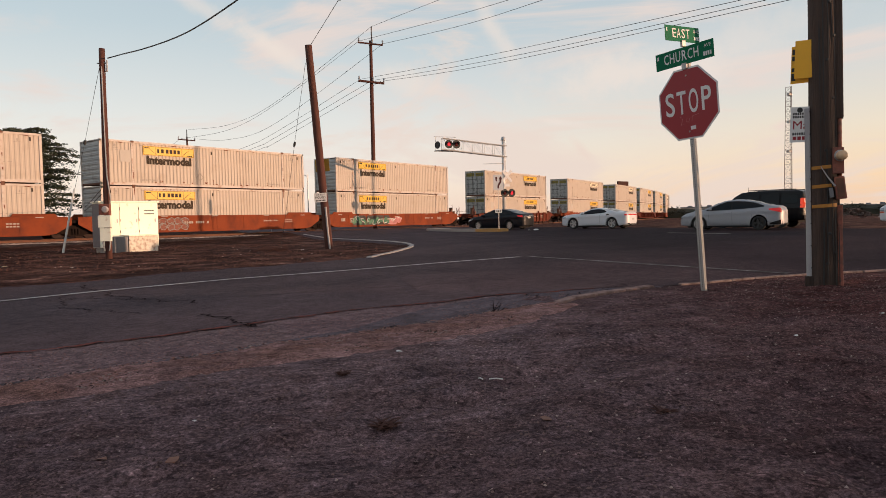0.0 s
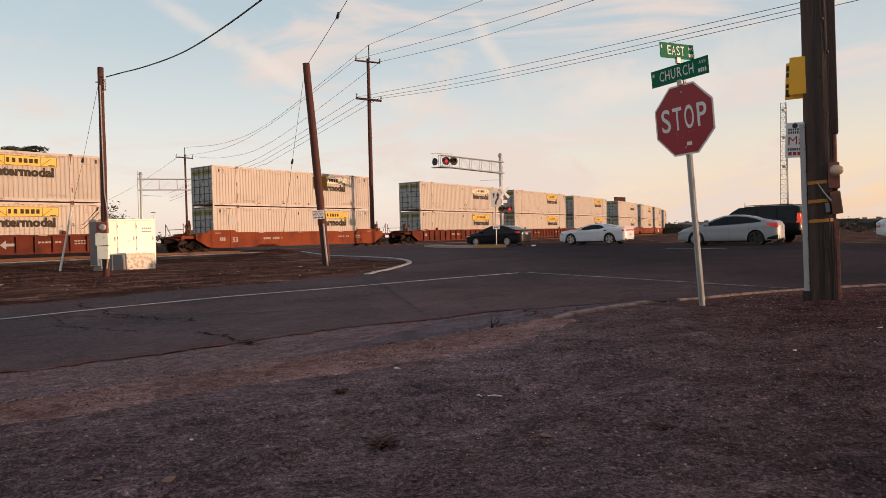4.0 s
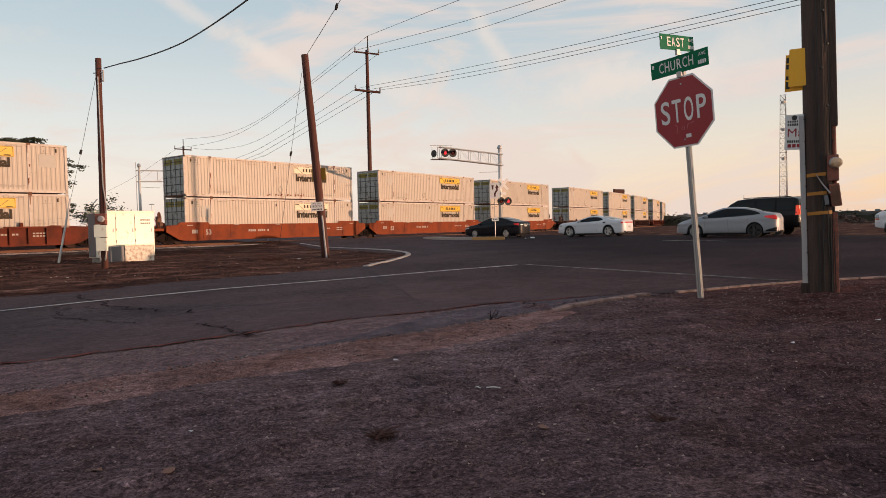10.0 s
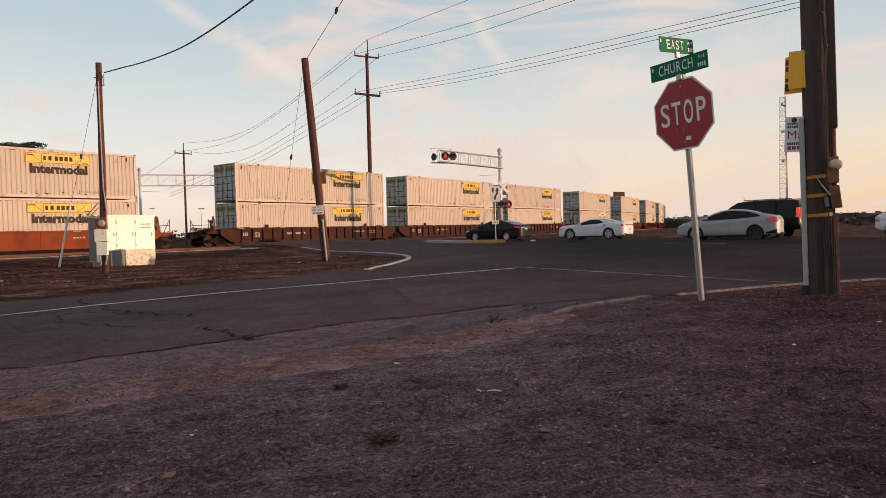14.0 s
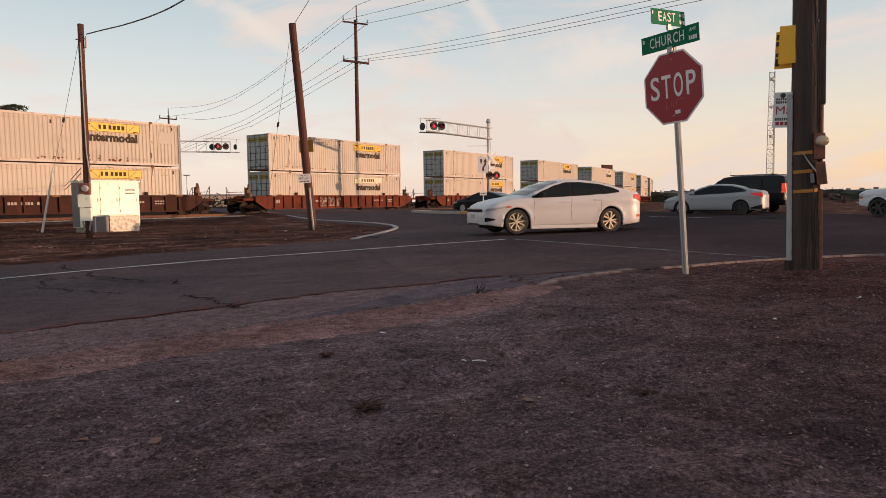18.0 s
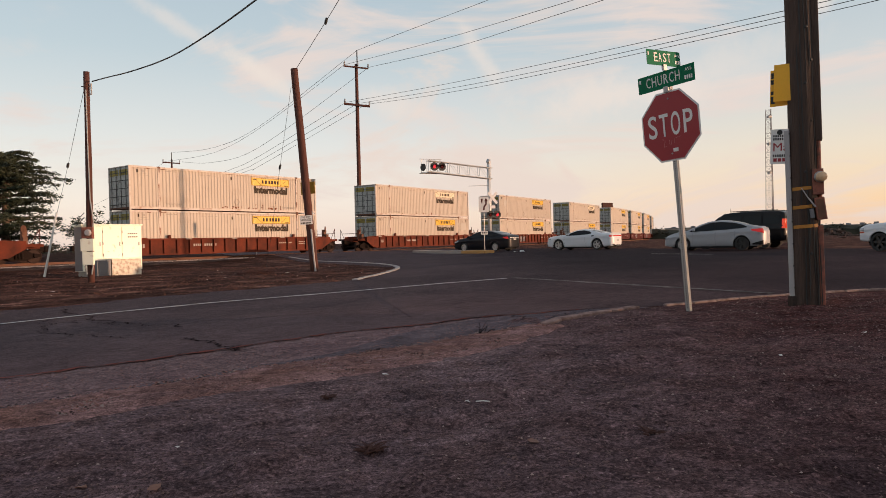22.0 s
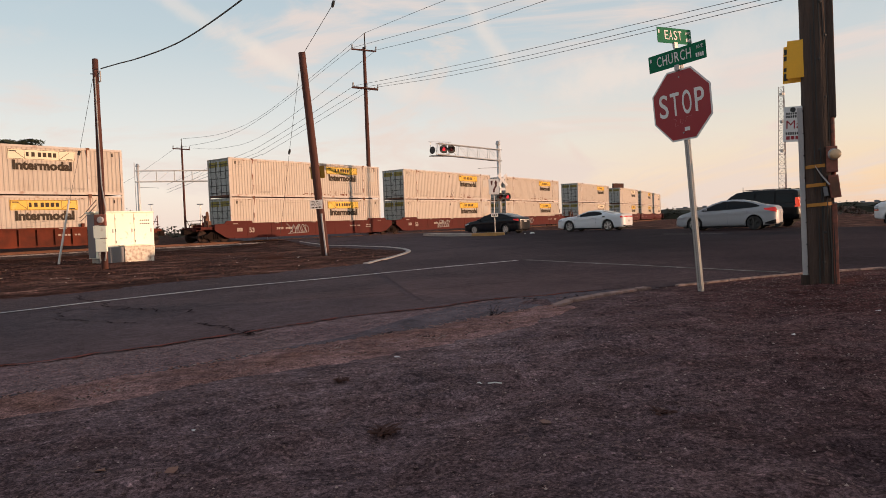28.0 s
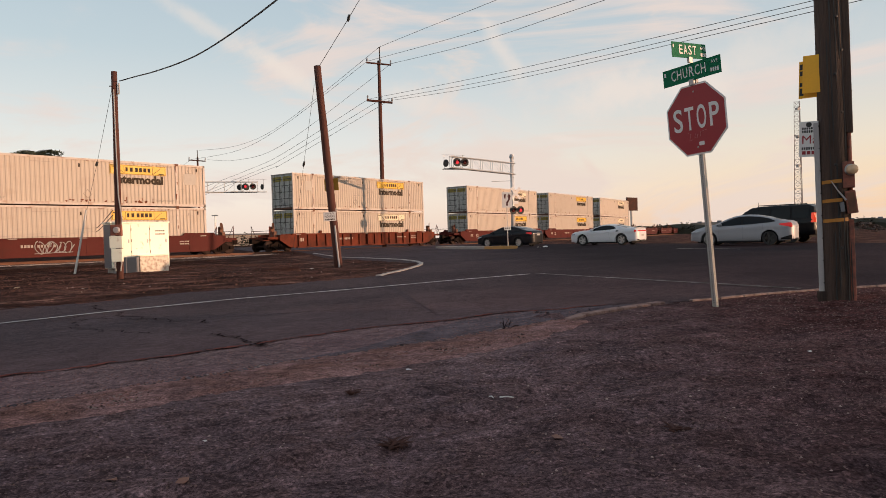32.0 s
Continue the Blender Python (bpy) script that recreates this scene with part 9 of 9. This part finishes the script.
    truck_ = dict(suv, height=1.90, wheelbase=3.6, sill=0.42,
                  top=((-2.9, 0.95), (-2.88, 1.20), (-2.8, 1.27), (-1.06, 1.27), (-1.0, 1.30), (-0.88, 1.80), (-0.6, 1.875), (0.2, 1.89), (0.55, 1.83), (0.9, 1.62), (1.4, 1.26), (1.8, 1.22), (2.4, 1.17), (2.65, 1.06), (2.73, 0.86), (2.75, 0.72)),
                  belt=((-2.9, 1.26), (0.6, 1.20), (1.4, 1.18), (2.75, 1.08)),
                  win_low=((-0.86, 1.25), (0.4, 1.235), (1.12, 1.23)), win_high=((-0.86, 1.70), (-0.3, 1.76), (0.3, 1.74), (0.75, 1.52), (1.12, 1.245)),
                  glass=((-0.82, -0.12), (-0.04, 1.08)), screen=(0.52, 1.36), seams=(1.05, -0.08, -0.92), handles=(0.1, -0.75),
                  inlays=(("headlight", 2.45, 2.74, 0.88, 1.02, 0.88, 1.02, "head_lamp"), ("side_marker", 2.45, 2.72, 0.80, 0.86, 0.80, 0.86, "amber"), ("tail_light", -2.80, -2.89, 0.9, 1.2, 0.9, 1.2, "tail_lamp")),
                  nose_parts=(("grille", 0.78, 0.94, 0.62, "trim_black"), ("bumper", 0.50, 0.70, 0.76, "silver_alloy")), tail_parts=(("bumper", 0.5, 0.66, 0.80, "silver_alloy"),), extras=())
    car("white_pickup", "white pickup truck with black and chrome wheels waiting in line", "pickup truck", place(16.65, 22.25, -25), M["snow"], dict(resized(truck_, 0.80), rims=("dark_alloy", "dark_alloy")))
    return out


VEHICLES = build_vehicles()


# ---- off to the side, out of view: a low block added to shade the near corner ----
def build_shade_building():
    s = Vector((math.sin(radians(SUN_SIDE)), -math.cos(radians(SUN_SIDE)), 0))
    q = Vector((-s.y, s.x, 0))
    c = s * 58 + q * (7.99 - 21)
    root = thing("storage_shed", pose(c.x, c.y, -0.1, 0, 0, SUN_SIDE - 90), "unseen added block that shades the near corner", "building")
    bm = bmesh.new()
    box(bm, -5, 5, -21, 21, -0.2, 5.0)
    part("wall", bm, M["shed"], root)
    bm = bmesh.new()
    box(bm, -5.2, 5.2, -21.0, 21.0, 5.0, 5.25)
    part("roof", bm, M["cab_grey"], root)


build_shade_building()


# ---- small things on the ground ----
def stone(bm, c, r, rnd):
    vs = [bm.verts.new(c + Vector((math.cos(a) * r * rnd.uniform(0.7, 1.2), math.sin(a) * r * rnd.uniform(0.7, 1.2), -0.2 * r))) for a in (0.2, 1.5, 2.8, 4.0, 5.2)]
    t = bm.verts.new(c + Vector((rnd.uniform(-0.3, 0.3) * r, rnd.uniform(-0.3, 0.3) * r, r * rnd.uniform(0.45, 0.8))))
    for i in range(5):
        bm.faces.new((vs[i], vs[(i + 1) % 5], t))


M["pebble"] = surface("pale_pebble", (0.34, 0.25, 0.22), 0.9, var=0.4, scale=3, bump=0.2, spec=0.04)
M["clod"] = surface("dark_clod", (0.055, 0.038, 0.034), 1.0, var=0.3, scale=4, bump=0.4, spec=0.04)
M["verge_clod"] = surface("reddish_verge_clod", (0.10, 0.052, 0.040), 1.0, var=0.5, scale=2, bump=0.4, spec=0.04)
M["crumb"] = surface("dry_earth_crumb", (0.17, 0.11, 0.10), 1.0, var=0.4, scale=4, bump=0.4, spec=0.04)
M["grit"] = surface("reddish_grit", (0.27, 0.13, 0.105), 0.95, var=0.4, scale=6, bump=0.3, spec=0.04)
M["twig"] = surface("dry_reddish_twig", (0.085, 0.045, 0.038), 0.9, var=0.3, bump=0.2, spec=0.04)
M["paper"] = surface("white_litter", (0.6, 0.57, 0.54), 0.7, var=0.1, bump=0.05)
M["dead_leaf"] = surface("dry_orange_leaf", (0.20, 0.095, 0.065), 0.8, var=0.3, bump=0.2)


def build_litter():
    rnd = random.Random(77)

    def spread(n, near, far, rmin, rmax, mat, name, label, pick):
        bm = bmesh.new()
        k = 0
        while k < n:
            d = near + (far - near) * rnd.random() ** 0.8
            a = radians(rnd.uniform(-42, 42))
            x, y = d * math.sin(a), d * math.cos(a)
            if not pick(x, y):
                k += 0.2
                continue
            stone(bm, Vector((x, y, max(ground_height(x, y), gz(x, y) + 0.008) if road_mask(x, y) else ground_height(x, y))), rnd.uniform(rmin, rmax) * (0.6 + 0.06 * d), rnd)
            k += 1
        tagged(part(name, bm, mat), label, "stones", kind="stuff")

    dirt = lambda x, y: road_mask(x, y) < 0.5
    strip_ = lambda x, y: road_frame(x, y)[0] < 5.5 and table(OUTER_B, road_frame(x, y)[0]) - 0.1 < road_frame(x, y)[1] < table(INNER_B, road_frame(x, y)[0]) + 0.1
    clump = lambda x, y: dirt(x, y) and noise.noise(Vector((x * 0.9, y * 0.9, 7.0))) > 0.08
    spread(1000, 1.4, 11, 0.004, 0.011, M["pebble"], "pebbles", "small pale pebbles lying in the dirt", dirt)
    spread(8000, 1.3, 9, 0.003, 0.008, M["clod"], "clods", "dark crumbs of earth scattered over the dirt", clump)
    spread(17000, 1.3, 10, 0.0035, 0.011, M["crumb"], "crumbs", "pale crumbs of dry earth", dirt)
    spread(12000, 3.3, 12, 0.006, 0.013, M["grit"], "grit", "reddish gravel on the broken edge of the street", strip_)
    spread(5000, 3.3, 12, 0.006, 0.013, M["pebble"], "pale_grit", "pale gravel on the broken edge of the street", strip_)
    spread(5000, 3.3, 12, 0.006, 0.013, M["clod"], "dark_grit", "dark gravel on the broken edge of the street", strip_)
    old = lambda x, y: road_frame(x, y)[0] < 6.5 and table(INNER_B, road_frame(x, y)[0]) < road_frame(x, y)[1] < table(CRACK_B, road_frame(x, y)[0])
    spread(5000, 3.6, 12, 0.003, 0.007, M["grit"], "loose_chips", "loose stone chips on the old asphalt", old)
    spread(2500, 3.6, 12, 0.003, 0.007, M["clod"], "dark_chips", "dark stone chips on the old asphalt", old)
    # far verge by the railway
    bm = bmesh.new()
    for _ in range(5200):
        x, y = rnd.uniform(-19, -2), rnd.uniform(15, 34)
        if road_mask(x, y) > 0.5:
            continue
        stone(bm, Vector((x, y, ground_height(x, y))), rnd.uniform(0.015, 0.05), rnd)
    tagged(part("verge_stones", bm, M["verge_clod"]), "clods and stones on the dirt verge", "stones", kind="stuff")
    bm = bmesh.new()
    for _ in range(45):
        x, y = rnd.uniform(-17, -2), rnd.uniform(15, 31)
        if road_mask(x, y) > 0.5:
            continue
        stone(bm, Vector((x, y, ground_height(x, y))), rnd.uniform(0.02, 0.05), rnd)
    tagged(part("verge_stones", bm, M["pebble"]), "pale stones on the dirt verge", "stones", kind="stuff")
    # dry plants
    for x, y, r, n in ((-0.28, 2.91, 0.07, 60), (-0.62, 4.0, 0.06, 30), (0.46, 6.35, 0.05, 8), (-5.9, 23.8, 0.5, 120), (-6.8, 24.6, 0.4, 70), (0.95, 3.0, 0.06, 22)):
        z = ground_height(x, y)
        bm = bmesh.new()
        for _ in range(n):
            a, l = rnd.uniform(0, 6.283), r * rnd.uniform(0.4, 1.1)
            p = Vector((x, y, z + 0.005)) + Vector((rnd.gauss(0, r * 0.3), rnd.gauss(0, r * 0.3), 0))
            e = p + Vector((math.cos(a) * l, math.sin(a) * l, l * rnd.uniform(0.05, 0.45)))
            tube(bm, [p, p.lerp(e, 0.5) + Vector((0, 0, l * 0.08)), e], [0.004 + 0.006 * r, 0.003 + 0.004 * r, 0.001], 4)
        tagged(part("dry_weed", bm, M["twig"]), "flattened dry reddish weed on the ground", "plant", kind="stuff")
    # a bare upright sprig in the gutter
    bm = bmesh.new()
    for k in range(6):
        a = rnd.uniform(0, 6.283)
        p = Vector((0.46 + rnd.uniform(-0.05, 0.05), 6.33, gz(0.46, 6.33)))
        e = p + Vector((math.cos(a) * 0.10, math.sin(a) * 0.10, rnd.uniform(0.03, 0.11)))
        tube(bm, [p, p.lerp(e, 0.5) + Vector((0.01, 0, 0.02)), e], [0.004, 0.003, 0.0015], 4)
    tagged(part("bare_sprig", bm, M["crack"]), "thin bare dark sprig growing from the gutter", "plant", kind="stuff")
    # white straw, scraps, dead leaves
    for p, q in (((0.218, 3.63), (0.292, 3.62)), ((0.165, 3.66), (0.185, 3.63))):
        z = ground_height(*p)
        bm = bmesh.new()
        tube(bm, [(p[0], p[1], z + 0.008), ((p[0] + q[0]) / 2, (p[1] + q[1]) / 2, z + 0.012), (q[0], q[1], z + 0.008)], 0.0035, 6)
        tagged(part("drinking_straw", bm, M["paper"]), "thin white straw lying on the dirt", "litter")
    for x, y, r, mt in ((-1.02, 2.50, 0.030, "dead_leaf"), (-1.35, 2.62, 0.025, "dead_leaf"), (0.42, 2.9, 0.03, "dead_leaf"), (-0.33, 4.62, 0.025, "paper"), (-1.2, 3.2, 0.012, "paper"), (2.35, 5.9, 0.03, "dead_leaf"), (3.55, 5.6, 0.03, "paper"), (2.3, 4.5, 0.018, "paper"), (-11.5, 17.8, 0.09, "paper"), (-9.2, 16.8, 0.06, "paper"), (-13.2, 18.6, 0.08, "paper"), (-4.9, 23.4, 0.10, "paper"), (5.1, 41.5, 0.15, "paper"), (5.5, 41.3, 0.2, "paper"), (40.0, 66.0, 0.5, "paper"), (42.5, 67.0, 0.4, "paper")):
        z = ground_height(x, y) if road_mask(x, y) < 0.5 else cross_rise(x, y) + 0.006
        bm = bmesh.new()
        vs = [bm.verts.new((x + r * math.cos(a) * rnd.uniform(0.6, 1.1), y + r * math.sin(a) * rnd.uniform(0.6, 1.1), z + r * rnd.uniform(0.05, 0.5))) for a in (0, 0.9, 1.9, 2.9, 3.9, 5.1)]
        bm.faces.new(vs)
        bmesh.ops.triangulate(bm, faces=bm.faces)
        bmesh.ops.solidify(bm, geom=list(bm.faces), thickness=0.002)
        tagged(part("litter", bm, M[mt]), "dry orange leaf on the dirt" if mt == "dead_leaf" else "small white scrap of paper on the ground", "litter")


build_litter()


# ---- what moves ----
def motions():
    times = [1.6 * i for i in range(21)]
    for ob, g, z in MOVERS:
        walk(ob, [(t, on_track(g - SPEED * t, CL, z)) for t in times])

    # the white sedan turns out of the crossing street and drives off along the other
    civic, wheels = VEHICLES["civic"]
    way = [(0, 92, 30, -98), (9, 70, 27, -98), (13.5, 38, 22.6, -97), (15.0, 24.0, 19.6, -94), (16.0, 16.1, 18.55, -91), (16.5, 12.55, 18.2, -91), (17.0, 9.15, 17.9, -93), (17.5, 6.3, 17.75, -97), (18.0, 3.1, 17.5, -105),
           (18.5, -0.18, 16.2, -116), (19.0, -3.52, 14.15, -126), (19.5, -7.1, 11.35, -132), (20.0, -10.6, 8.1, -133), (21.0, -18.0, 1.2, -133), (23.0, -33.5, -13.4, -133), (32.0, -105, -81, -133)]
    walk(civic, [(t, pose(x, y, gz(x, y) + 0.004, 0, 0, 90 - az)) for t, x, y, az in way])
    # wheels roll with the distance driven between 16 and 21 s
    def gone(t):
        d = 0.0
        for (t0, x0, y0, _a), (t1, x1, y1, _b) in zip(way, way[1:]):
            seg = math.hypot(x1 - x0, y1 - y0)
            if t <= t0:
                break
            d += seg * min(1.0, (t - t0) / (t1 - t0))
        return d
    for w in wheels:
        p0 = w.matrix_basis.translation.copy()
        rows, t = [(0.0, 0.0)], 16.0
        while t <= 20.6:
            rows.append((t, (gone(t) - gone(16.0)) / 0.302))
            t += 1 / 30
        rows.append((32.0, rows[-1][1]))
        walk(w, [(tt, Matrix.Translation(p0) @ Matrix.Rotation(an, 4, "Y")) for tt, an in rows])


motions()
